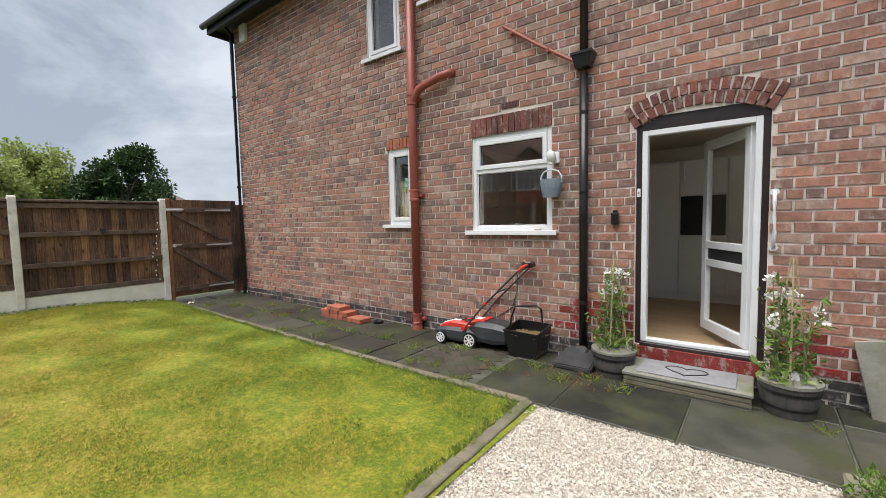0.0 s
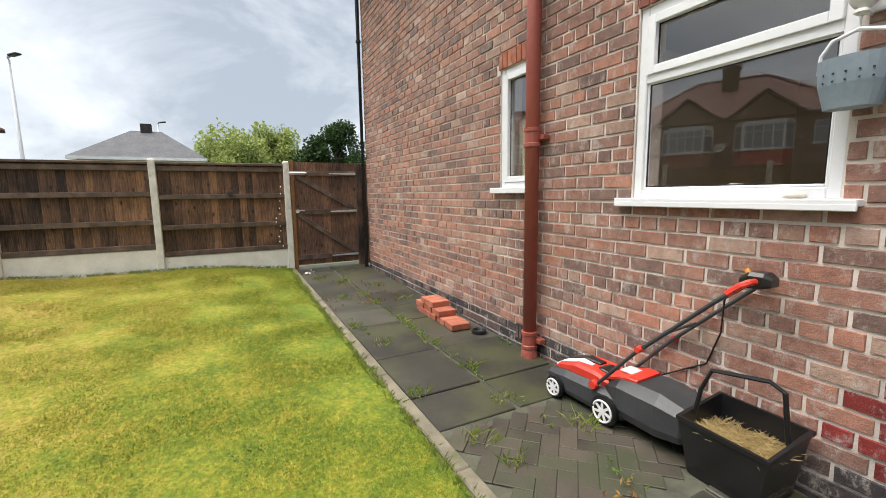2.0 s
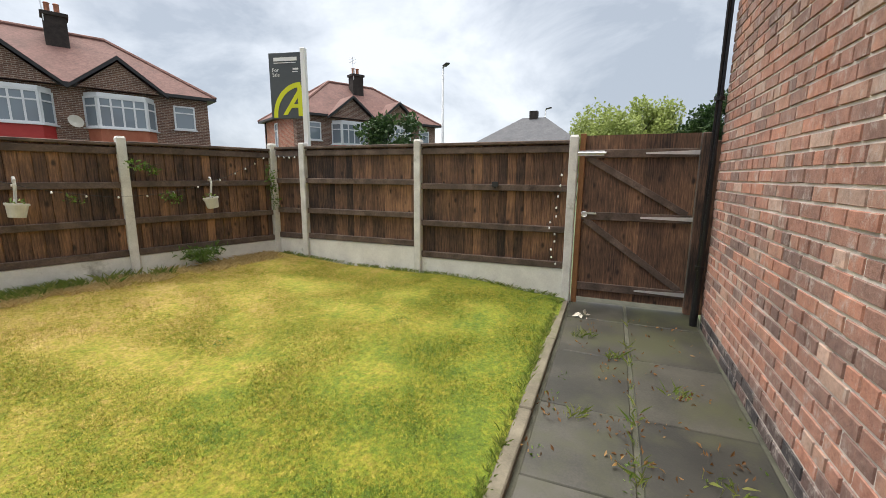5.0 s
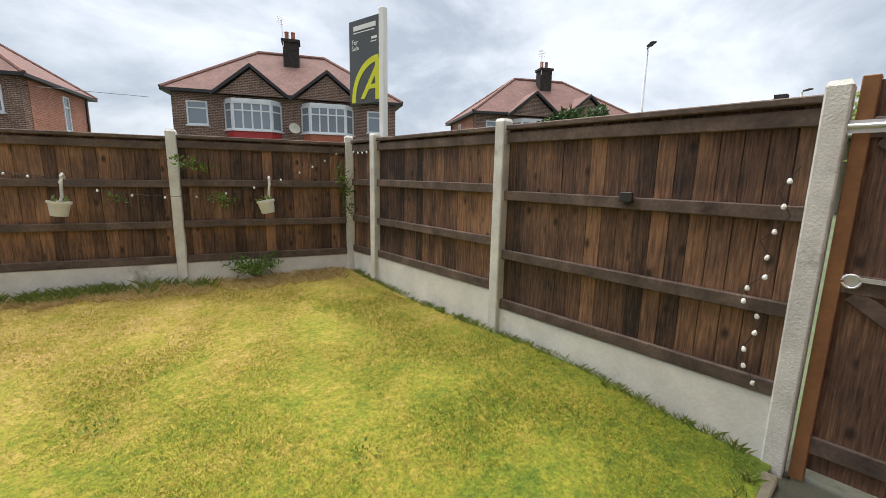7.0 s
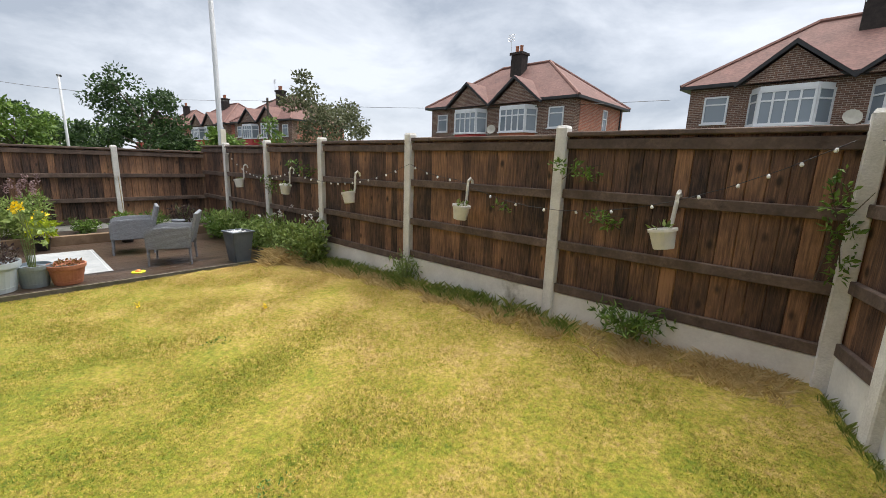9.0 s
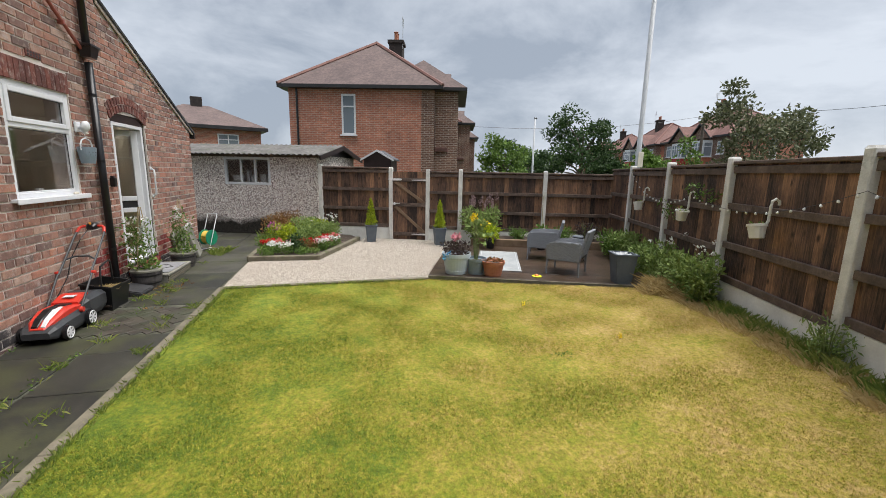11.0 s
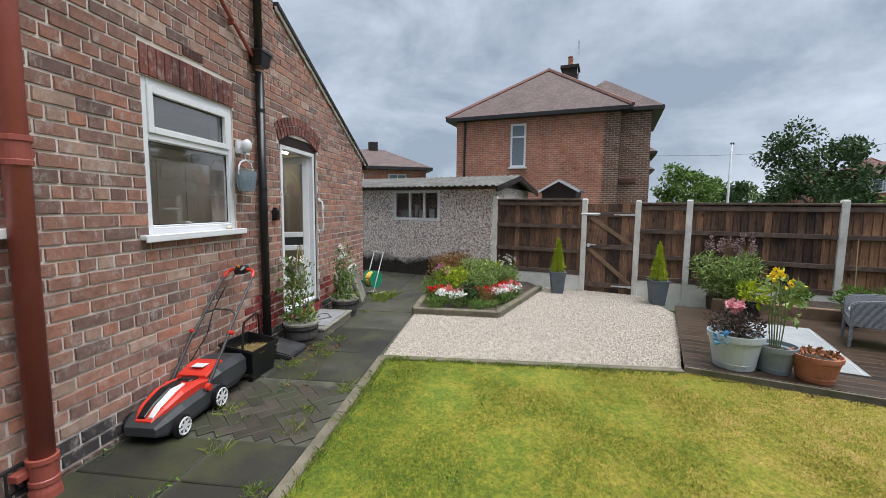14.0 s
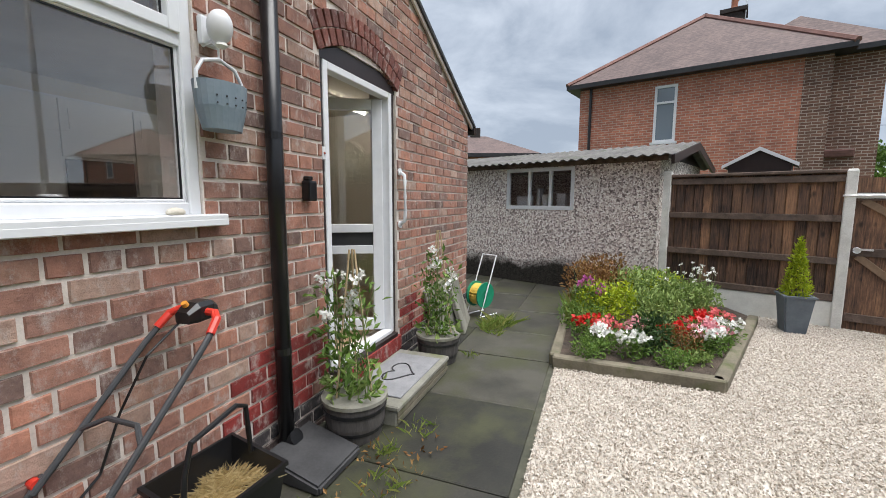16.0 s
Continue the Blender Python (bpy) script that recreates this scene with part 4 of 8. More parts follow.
# ---------- windows ----------
def upvc_window(name, x0, x1, z0, z1, panes, sill=True, y=WALL):
    """panes: list of (x0, x1, z0, z1, sash) as fractions."""
    t = thing(name, "white plastic double-glazed window", "window", kind="structure")
    f = 0.055
    fr = bmesh.new()
    box(fr, x0, x0 + f, y + 0.02, y + 0.09, z0, z1, 0.006)
    box(fr, x1 - f, x1, y + 0.02, y + 0.09, z0, z1, 0.006)
    box(fr, x0 + f, x1 - f, y + 0.021, y + 0.089, z0, z0 + f, 0.006)
    box(fr, x0 + f, x1 - f, y + 0.021, y + 0.089, z1 - f, z1, 0.006)
    part("window_frame", fr, M_upvc, t)
    for a0, a1, b0, b1, sash in panes:
        px0, px1 = x0 + f + (x1 - x0 - 2 * f) * a0, x0 + f + (x1 - x0 - 2 * f) * a1
        pz0, pz1 = z0 + f + (z1 - z0 - 2 * f) * b0, z0 + f + (z1 - z0 - 2 * f) * b1
        s = 0.05 if sash else 0.014
        yy = y + (0.008 if sash else 0.035)
        sb = bmesh.new()
        box(sb, px0, px0 + s, yy, y + 0.075, pz0, pz1, 0.004)
        box(sb, px1 - s, px1, yy, y + 0.075, pz0, pz1, 0.004)
        box(sb, px0 + s, px1 - s, yy, y + 0.075, pz0, pz0 + s, 0.004)
        box(sb, px0 + s, px1 - s, yy, y + 0.075, pz1 - s, pz1, 0.004)
        part("sash" if sash else "bead", sb, M_upvc, t)
        gl = part("pane", newbox(px0 + s - 0.004, px1 - s + 0.004, y + 0.05, y + 0.056, pz0 + s - 0.004, pz1 - s + 0.004), M_glass, t)
        gl.visible_shadow = False
        gk = bmesh.new()
        e = 0.006
        for q in ((px0 + s, px0 + s + e, pz0 + s, pz1 - s), (px1 - s - e, px1 - s, pz0 + s, pz1 - s), (px0 + s + e, px1 - s - e, pz0 + s, pz0 + s + e), (px0 + s + e, px1 - s - e, pz1 - s - e, pz1 - s)):
            box(gk, q[0], q[1], y + 0.042, y + 0.049, q[2], q[3])
        part("gasket", gk, M_black, t)
    for i in range(len(panes) - 1):
        b1 = panes[i][3]
        if panes[i][0] == panes[i + 1][0]:
            zc = z0 + f + (z1 - z0 - 2 * f) * (b1 + 0.5 * (panes[i + 1][2] - b1))
            part("transom", newbox(x0 + f, x1 - f, y + 0.022, y + 0.088, zc - 0.028, zc + 0.028, 0.004), M_upvc, t)
    if sill:
        sb = newbox(x0 - 0.09, x1 + 0.075, y - 0.055, y + 0.05, z0 - 0.030, z0 + 0.004, 0.005)
        box(sb, x0 - 0.09, x1 + 0.075, y - 0.056, y - 0.042, z0 - 0.048, z0 - 0.016, 0.004)
        part("window_sill", sb, M_upvc, t)
    return t


upvc_window("window_1", *KW, [(0, 1, 0, 0.63, False), (0, 1, 0.67, 1, True)])
upvc_window("window_2", *SW, [(0, 1, 0, 1, True)])
upvc_window("window_3", *UW, [(0, 1, 0, 1, True)])
upvc_window("window_4", *UW2, [(0, 0.5, 0, 1, False), (0.5, 1, 0, 1, True)])
# cream blind and towel behind the narrow window; curtain behind the upper one
M_cream = rough_mat("cream_blind", [(0.3, (0.55, 0.50, 0.36)), (0.7, (0.66, 0.61, 0.46))], 0.9, 5, 60, 0.2)
bl_ = bmesh.new()
for i in range(9):
    box(bl_, -4.24 + 0.05 * i, -4.20 + 0.05 * i, WALL + 0.20, WALL + 0.205, 1.48, 2.08)
single("window_blind", bl_, M_cream, "cream vertical blind behind the narrow window", "blind")
single("towel", newbox(-4.10, -3.96, WALL + 0.17, WALL + 0.19, 1.98, 2.12, 0.006), rough_mat("blue_cloth", [(0.3, (0.18, 0.40, 0.48)), (0.7, (0.30, 0.52, 0.58))], 0.95, 8, 80, 0.3), "folded pale blue cloth on the blind", "cloth")

# ---------- rooms behind the windows ----------
M_roomwall = rough_mat("room_wall", [(0.3, (0.52, 0.48, 0.40)), (0.7, (0.60, 0.56, 0.47))], 0.9, 2, 40, 0.1)
M_cupboard = rough_mat("cupboard_white", [(0.3, (0.62, 0.63, 0.64)), (0.7, (0.68, 0.69, 0.70))], 0.4, 2, 30, 0.05)
M_oak = rough_mat("oak_floor", [(0.2, (0.30, 0.20, 0.11)), (0.8, (0.46, 0.33, 0.2))], 0.5, 2, 30, 0.1, stretch=(1, 8, 1))
kit = bmesh.new()
box(kit, -3.40, -3.35, 4.57, 7.6, 0.2, 2.6)
box(kit, 1.78, 1.82, 4.57, 7.6, 0.2, 2.6)
box(kit, -3.35, 1.78, 7.55, 7.6, 0.2, 2.6)
single("wall_kitchen", kit, M_roomwall, "pale grey kitchen walls", "wall", "structure")
single("floor_kitchen", newbox(-3.35, 1.78, 4.57, 7.55, 0.2, 0.24), M_oak, "light oak kitchen floor", "floor", "structure")
single("ceiling_kitchen", newbox(-3.40, 1.82, 4.57, 7.6, 2.56, 2.6), M_roomwall, "white kitchen ceiling", "ceiling", "structure")
bath = bmesh.new()
box(bath, -8.2, -3.42, 6.2, 6.25, 0.2, 2.6)
box(bath, -8.2, -3.42, 4.57, 6.2, 0.15, 0.2)
box(bath, -8.2, -1.3, 4.57, 6.2, 2.62, 2.66)
box(bath, -8.2, -1.3, 6.2, 6.25, 2.66, EAVE)
single("wall_inner", bath, M_roomwall, "plain inner walls", "wall", "structure")


def tall_unit(x, y, w, oven):
    t = thing("tall_cabinet", "tall pale grey kitchen cabinet" + (" with a black built-in oven" if oven else ""), "cabinet", (x, y, 0.24), group="kitchen cabinets")
    part("body", newbox(0, w, 0.02, 0.58, 0, 2.05), M_cupboard, t)
    zs_ = ((0.1, 0.95), (1.55, 2.03)) if oven else ((0.1, 1.0), (1.01, 2.03))
    for za, zb in zs_:
        d = part("door", newbox(0.004, w - 0.004, 0, 0.02, za, zb, 0.003), M_cupboard, t)
        part("handle", tube(bmesh.new(), [(0.06, -0.02, zb - 0.25), (0.06, -0.02, zb - 0.08)], 0.006, 6), M_galv, d)
    if oven:
        part("oven", newbox(0.02, w - 0.02, -0.005, 0.02, 0.97, 1.53, 0.006), M_black, t, "black glass oven")
    return t


for i in range(5):
    tall_unit(-1.54 + 0.6 * i, 6.95, 0.598, i == 1)
base_u = thing("worktop", "dark kitchen worktop under the window", "worktop", (-3.3, 4.6, 0.24))
part("top", newbox(0, 2.2, 0, 0.55, 0.86, 0.90, 0.006), M_trim, base_u)
for i in range(3):
    part("cupboard", newbox(0.73 * i + 0.01, 0.73 * i + 0.72, 0.0, 0.5, 0, 0.855), M_cupboard, base_u)
jar = thing("glass_jar", "small white jar on the kitchen window sill", "jar", (-2.28, 4.44, 1.36))
part("body", lathe(bmesh.new(), [(0.0, 0), (0.05, 0), (0.055, 0.03), (0.04, 0.06), (0.03, 0.07)], 16), M_upvc, jar, smooth=True)
part("lid", lathe(bmesh.new(), [(0.0, 0.07), (0.034, 0.07), (0.034, 0.082), (0.0, 0.085)], 16), M_galv, jar)
M_lamp, _n, _l, _b = material("lit_tube")
_b.inputs["Emission Color"].default_value = (1.0, 0.93, 0.78, 1)
_b.inputs["Emission Strength"].default_value = 15.0
cl = thing("ceiling_light", "lit strip light on the kitchen ceiling", "ceiling light", (0.95, 5.5, 2.56))
part("housing", newbox(-0.62, 0.62, -0.05, 0.05, -0.03, 0, 0.004), M_upvc, cl)
part("tube", tube(bmesh.new(), [(-0.58, 0, -0.05), (0.58, 0, -0.05)], 0.018, 8), M_lamp, cl, "glowing tube")

# ---------- back door ----------
door = thing("door_1", "white plastic back door standing open into the kitchen", "door", kind="structure")
fb = bmesh.new()
box(fb, DR[0], DR[0] + 0.05, WALL + 0.03, WALL + 0.13, DR[2], 2.36, 0.004)
box(fb, DR[1] - 0.05, DR[1], WALL + 0.03, WALL + 0.13, DR[2], 2.36, 0.004)
arcpts = [(DR[0] + (DR[1] - DR[0]) * i / 14, ARC_C[1] + math.sqrt(ARC_R ** 2 - (DR[0] + (DR[1] - DR[0]) * i / 14 - ARC_C[0]) ** 2)) for i in range(15)]
extrude_xz(fb, [(DR[0], 2.30), (DR[1], 2.30)] + arcpts[::-1], WALL + 0.025, WALL + 0.12)
box(fb, DR[0] + 0.05, DR[1] - 0.05, WALL - 0.02, WALL + 0.14, DR[2] - 0.01, DR[2] + 0.03, 0.004)
part("outer_frame", fb, M_browntrim, door, "dark brown painted timber frame with arched head")
wf = bmesh.new()
FX0, FX1, FZ0, FZ1 = DR[0] + 0.05, DR[1] - 0.05, DR[2] + 0.03, 2.30
box(wf, FX0, FX0 + 0.05, WALL + 0.022, WALL + 0.10, FZ0, FZ1, 0.005)
box(wf, FX1 - 0.05, FX1, WALL + 0.022, WALL + 0.10, FZ0, FZ1, 0.005)
box(wf, FX0 + 0.05, FX1 - 0.05, WALL + 0.023, WALL + 0.099, FZ1 - 0.05, FZ1, 0.005)
box(wf, FX0 + 0.05, FX1 - 0.05, WALL + 0.012, WALL + 0.099, FZ0, FZ0 + 0.035, 0.005)
part("frame", wf, M_upvc, door)
leaf = new("leaf")
leaf.parent = door
leaf.matrix_basis = pose(FX1 - 0.055, WALL + 0.085, FZ0 + 0.04, 0, 0, -60)
LW, LH = 0.80, FZ1 - FZ0 - 0.10
lf = bmesh.new()
for q in ((-LW, -LW + 0.085, 0, LH), (-0.085, 0, 0, LH), (-LW + 0.085, -0.085, 0, 0.10), (-LW + 0.085, -0.085, LH - 0.09, LH), (-LW + 0.085, -0.085, 0.66, 0.73), (-LW + 0.085, -0.085, 0.84, 0.91)):
    box(lf, q[0], q[1], -0.03, 0.03, q[2], q[3], 0.005)
leaf_mesh = mesh_of("leaf_frame", lf, M_upvc)
o = new("leaf_frame", leaf_mesh)
o.parent = leaf
for z0_, z1_, m_, nm in ((0.10, 0.66, M_glass, "pane"), (0.91, LH - 0.09, M_glass, "pane"), (0.73, 0.84, M_trim, "letter_panel")):
    o = new(nm, mesh_of(nm, newbox(-LW + 0.08, -0.08, -0.006, 0.006, z0_ - 0.003, z1_ + 0.003), m_))
    o.parent = leaf
    o.visible_shadow = nm != "pane"
tagged(leaf, "white glazed door leaf")
# bell push, handle, step
bell = thing("door_bell", "small white bell push on the door frame", "door bell", (-0.925, WALL + 0.03, 1.72))
part("body", newbox(-0.015, 0.015, -0.02, 0, -0.04, 0.04, 0.004), M_upvc, bell)
part("button", cyl(bmesh.new(), (0, -0.024, 0.0), (0, -0.018, 0.0), 0.008, seg=10), M_redpipe, bell)
gh = thing("grab_handle", "white wall grab handle beside the back door", "grab handle", (0.095, WALL, 1.22))
part("bar", tube(bmesh.new(), [(0, -0.01, 0), (0, -0.05, 0.03), (0.005, -0.055, 0.12), (0, -0.055, 0.24), (0.0, -0.055, 0.36), (0, -0.05, 0.42), (0, -0.01, 0.45)], 0.015, 10), M_upvc, gh, smooth=True)
for z_ in (0.0, 0.45):
    part("mount", cyl(bmesh.new(), (0, 0.0, z_), (0, -0.014, z_), 0.03, seg=14), M_upvc, gh)
wl_ = thing("wall_lamp", "small black wall lamp box between drainpipe and door", "wall lamp", (-1.13, WALL, 1.48))
part("body", newbox(-0.035, 0.035, -0.06, 0, -0.06, 0.06, 0.012, seg=2), M_black, wl_)
part("cap", newbox(-0.02, 0.02, -0.045, 0, 0.06, 0.085, 0.006), M_black, wl_)
rs_ = single("trim_threshold", newbox(DR[0], DR[1], WALL - 0.03, WALL + 0.02, 0.12, 0.245, 0.004), M_redpaint, "red painted brick threshold under the door", "threshold", "structure")
M_stone = rough_mat("step_stone", [(0.25, (0.15, 0.145, 0.12)), (0.75, (0.27, 0.26, 0.22))], 0.8, 4, 60, 0.5, dirt=((0.13, 0.14, 0.06), 3, 0.55))
M_mat = rough_mat("grey_doormat", [(0.3, (0.19, 0.19, 0.20)), (0.7, (0.26, 0.26, 0.27))], 0.95, 10, 120, 0.7)
step = thing("door_step", "low stone door step with mossy timber face", "step", (-0.47, 3.82, 0))
part("riser", newbox(-0.46, 0.46, 0, 0.44, -0.02, 0.10, 0.008), M_stone, step)
for z_ in (0.035, 0.075):
    part("riser_board", newbox(-0.455, 0.455, -0.012, 0.0, z_ - 0.016, z_ + 0.018, 0.003), M_kerb, step)
part("tread", newbox(-0.47, 0.47, -0.02, 0.44, 0.10, 0.135, 0.008), M_stone, step)
dm = thing("door_mat", "grey door mat with a heart outline", "door mat", (-0.47, 4.03, 0.135))
part("mat", newbox(-0.36, 0.36, -0.19, 0.19, 0, 0.012, 0.004), M_mat, dm)
hp = [(0.16 * math.sin(q) ** 3 * 1.0, 0.012 * (13 * math.cos(q) - 5 * math.cos(2 * q) - 2 * math.cos(3 * q) - math.cos(4 * q)) * 0.62, 0.014) for q in np.linspace(0, 2 * math.pi, 28)]
part("heart_outline", tube(bmesh.new(), hp, 0.006, 5), M_trim, dm)

# ---------- pipes on the wall ----------
rp = thing("soil_pipe", "oxide-red painted cast iron soil pipe on the house wall", "drainpipe", (-3.70, WALL - 0.085, 0))
part("pipe", tube(bmesh.new(), [(0, 0, 0.02), (0, 0, 5.6)], 0.056, 18), M_redpipe, rp, smooth=True)
for z_ in (0.16, 1.84, 3.10):
    col = lathe(bmesh.new(), [(0.05, -0.075), (0.068, -0.07), (0.068, -0.045), (0.062, -0.04), (0.062, 0.045), (0.07, 0.05), (0.07, 0.075), (0.05, 0.08)], 20, (0, 0, z_))
    c_ = part("collar", col, M_redpipe, rp)
    part("ear", newbox(-0.11, 0.11, 0.02, 0.085, z_ - 0.02, z_ + 0.02, 0.004), M_redpipe, c_)
part("branch", tube(bmesh.new(), [(0.0, -0.0, 3.02), (0.04, 0, 3.12), (0.12, 0, 3.21), (0.24, 0.0, 3.25), (0.50, 0.0, 3.30), (0.60, 0.02, 3.32), (0.63, 0.08, 3.325)], 0.05, 14), M_redpipe, rp, smooth=True)
part("shoe", lathe(bmesh.new(), [(0.05, 0.0), (0.075, 0.0), (0.07, 0.05), (0.058, 0.09)], 18), M_redpipe, rp)
tp = thing("waste_pipe", "thin red painted waste pipe slanting to the hopper", "waste pipe", (-2.34, WALL - 0.04, 3.66))
part("pipe", tube(bmesh.new(), [(0, 0.04, 0.0), (0, 0, 0), (0.04, 0, -0.03), (0.40, 0, -0.30), (0.78, 0, -0.56), (0.85, 0, -0.60)], 0.019, 10), M_redpipe, tp)
for f in (0.12, 0.62):
    part("clip", newbox(0.85 * f - 0.015, 0.85 * f + 0.015, -0.024, 0.04, -0.6 * f - 0.05, -0.6 * f + 0.0, 0.003), M_redpipe, tp)
bp = thing("downpipe", "glossy black drainpipe with a square hopper", "drainpipe", (-1.43, WALL - 0.06, 0))
part("pipe", tube(bmesh.new(), [(0, 0, 0.10), (0, 0, 2.93)], 0.042, 16), M_black, bp, smooth=True)
part("upper_pipe", tube(bmesh.new(), [(0, 0, 3.08), (0, 0, EAVE)], 0.040, 16), M_black, bp, smooth=True)
hop = newbox(-0.10, 0.10, -0.09, 0.055, 2.98, 3.12, 0.006)
for v in hop.verts:
    if v.co.z < 3.0:
        v.co.x *= 0.72
        v.co.y *= 0.75
box(hop, -0.11, 0.11, -0.10, 0.055, 3.10, 3.13, 0.004)
part("hopper", hop, M_black, bp)
for z_ in (0.62, 1.75, 2.55, 4.1):
    part("clip", lathe(bmesh.new(), [(0.036, -0.02), (0.043, -0.018), (0.043, 0.018), (0.036, 0.02)], 16, (0, 0, z_)), M_black, bp)
gc = bmesh.new()
prism(gc, [(-0.21, -0.33), (0.17, -0.33), (0.19, 0.04), (-0.19, 0.04)], 0.0, lambda x, y: 0.05 + 0.20 * (y + 0.33))
bmesh.ops.bevel(gc, geom=gc.edges[:], offset=0.012, segments=2, affect='EDGES')
gco = thing("gully_cover", "dark grey plastic gully cover at the foot of the drainpipe", "gully cover", (-1.42, WALL - 0.09, 0.0))
part("cover", gc, rough_mat("dusty_black_plastic", [(0.3, (0.022, 0.022, 0.024)), (0.7, (0.05, 0.05, 0.052))], 0.6, 6, 60, 0.3), gco)
part("spout", tube(bmesh.new(), [(0, 0.03, 0.10), (0, -0.03, 0.135)], 0.045, 12), M_black, gco)
wp = thing("downpipe", "black corner downpipe at the far end of the house", "drainpipe", (HX0 + 0.02, WALL - 0.06, path_z(-8.5)))
part("pipe", tube(bmesh.new(), [(0, 0, 0.0), (0, 0, 5.20), (-0.02, -0.1, 5.36)], 0.036, 12), M_black, wp)
for z_ in (0.6, 2.2, 4.0):
    part("clip", lathe(bmesh.new(), [(0.036, -0.02), (0.045, -0.018), (0.045, 0.018), (0.036, 0.02)], 12, (0, 0, z_)), M_black, wp)
al = thing("alarm_box", "white alarm box high on the house wall", "alarm box", (-8.05, WALL, 5.05))
part("case", newbox(-0.11, 0.11, -0.07, 0, 0, 0.32, 0.02, seg=2), M_upvc, al)
part("strip", newbox(-0.06, 0.06, -0.075, -0.07, 0.03, 0.09, 0.002), M_galv, al)

# ---------- roofs of this house ----------
rf = bmesh.new()
A = [rf.verts.new(p) for p in ((HX0 - 0.35, WALL - 0.40, EAVE + 0.06), (HX1 + 0.3, WALL - 0.40, EAVE + 0.06), (HX1 + 0.3, 11.9, EAVE + 0.06), (HX0 - 0.35, 11.9, EAVE + 0.06), (HX0 + 2.6, 8.0, 8.4), (HX1 - 1.5, 8.0, 8.4))]
for f in ((0, 1, 5, 4), (1, 2, 5), (2, 3, 4, 5), (3, 0, 4), (3, 2, 1, 0)):
    rf.faces.new([A[i] for i in f])
single("roof_main", rf, M_roof_brown, "brown tiled hipped roof of the house", "roof", "structure")
fa = newbox(HX0 - 0.32, HX1 + 0.28, WALL - 0.37, WALL - 0.34, EAVE - 0.14, EAVE + 0.055)
box(fa, HX0 - 0.32, HX1 + 0.28, WALL - 0.34, WALL + 0.02, EAVE - 0.02, EAVE + 0.02)
box(fa, HX0 - 0.33, HX0 - 0.30, WALL - 0.34, 11.8, EAVE - 0.14, EAVE + 0.055)
single("trim_fascia", fa, M_trim, "dark fascia and soffit under the eaves", "fascia", "structure")
gut = tube(bmesh.new(), [(HX0 - 0.38, WALL - 0.43, EAVE + 0.0), (HX1 + 0.3, WALL - 0.43, EAVE + 0.0)], 0.055, 10)
single("trim_gutter", gut, M_black, "black gutter along the eaves", "gutter", "structure")
er = bmesh.new()
extrude_xz(er, [(HX1 + 0.01, ext_top(HX1) + 0.03), (EX1 + 0.14, ext_top(EX1 + 0.14) + 0.03), (EX1 + 0.14, ext_top(EX1 + 0.14) + 0.07), (HX1 + 0.01, ext_top(HX1) + 0.07)], WALL - 0.05, 8.5)
single("roof_lean_to", er, M_roof_grey, "dark tiled lean-to roof", "roof", "structure")
vg = thing("trim_verge", "dark verge tiles along the lean-to gable", "verge", kind="structure")
slope = math.degrees(math.atan(0.435))
vt_ = mesh_of("verge_tile", box(bmesh.new(), -0.085, 0.085, -0.05, 0.02, -0.009, 0.012, 0.003), M_roof_grey)
for i in range(20):
    x = HX1 + 0.10 + 0.162 * i
    piece("verge_tile", vt_, vg, pose(x, WALL, ext_top(x) + 0.045 + 0.006, 0, slope - 3, 0))
bo = extrude_xz(bmesh.new(), [(HX1 + 0.01, ext_top(HX1) - 0.015), (EX1 + 0.12, ext_top(EX1 + 0.12) - 0.015), (EX1 + 0.12, ext_top(EX1 + 0.12) + 0.028), (HX1 + 0.01, ext_top(HX1) + 0.028)], WALL - 0.028, WALL - 0.006)
part("barge", bo, M_mortar, vg, "pale mortar verge edge")
eg = tube(bmesh.new(), [(EX1 + 0.14, WALL - 0.05, ext_top(EX1 + 0.14) - 0.02), (EX1 + 0.14, 8.4, ext_top(EX1 + 0.14) - 0.02)], 0.05, 10)
single("trim_gutter_side", eg, M_black, "black gutter end at the lean-to eaves", "gutter", "structure")

# ---------- garage ----------
def pebbledash():
    m, n, l, b = material("pebbledash")
    geo = n.new("ShaderNodeNewGeometry")
    pos = geo.outputs["Position"]
    vo = n.new("ShaderNodeTexVoronoi")
    vo.inputs["Scale"].default_value = 44
    l.new(pos, vo.inputs["Vector"])
    sepc = n.new("ShaderNodeSeparateColor")
    l.new(vo.outputs["Color"], sepc.inputs[0])
    rp_ = ramp(n, [(0.0, (0.14, 0.11, 0.105)), (0.28, (0.42, 0.345, 0.32)), (0.6, (0.70, 0.61, 0.565)), (1.0, (0.90, 0.86, 0.82))])
    l.new(sepc.outputs[0], rp_.inputs[0])
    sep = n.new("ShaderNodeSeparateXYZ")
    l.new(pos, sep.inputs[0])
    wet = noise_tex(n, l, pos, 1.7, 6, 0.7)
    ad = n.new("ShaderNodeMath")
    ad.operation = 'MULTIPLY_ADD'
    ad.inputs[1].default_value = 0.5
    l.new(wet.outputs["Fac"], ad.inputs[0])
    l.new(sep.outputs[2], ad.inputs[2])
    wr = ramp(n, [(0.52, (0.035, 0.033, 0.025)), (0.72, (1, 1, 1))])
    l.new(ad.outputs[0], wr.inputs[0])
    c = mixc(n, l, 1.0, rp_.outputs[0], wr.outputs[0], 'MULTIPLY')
    l.new(c, b.inputs["Base Color"])
    b.inputs["Roughness"].default_value = 0.9
    bump(n, l, b, vo.outputs["Distance"], 0.6, 0.009)
    return m


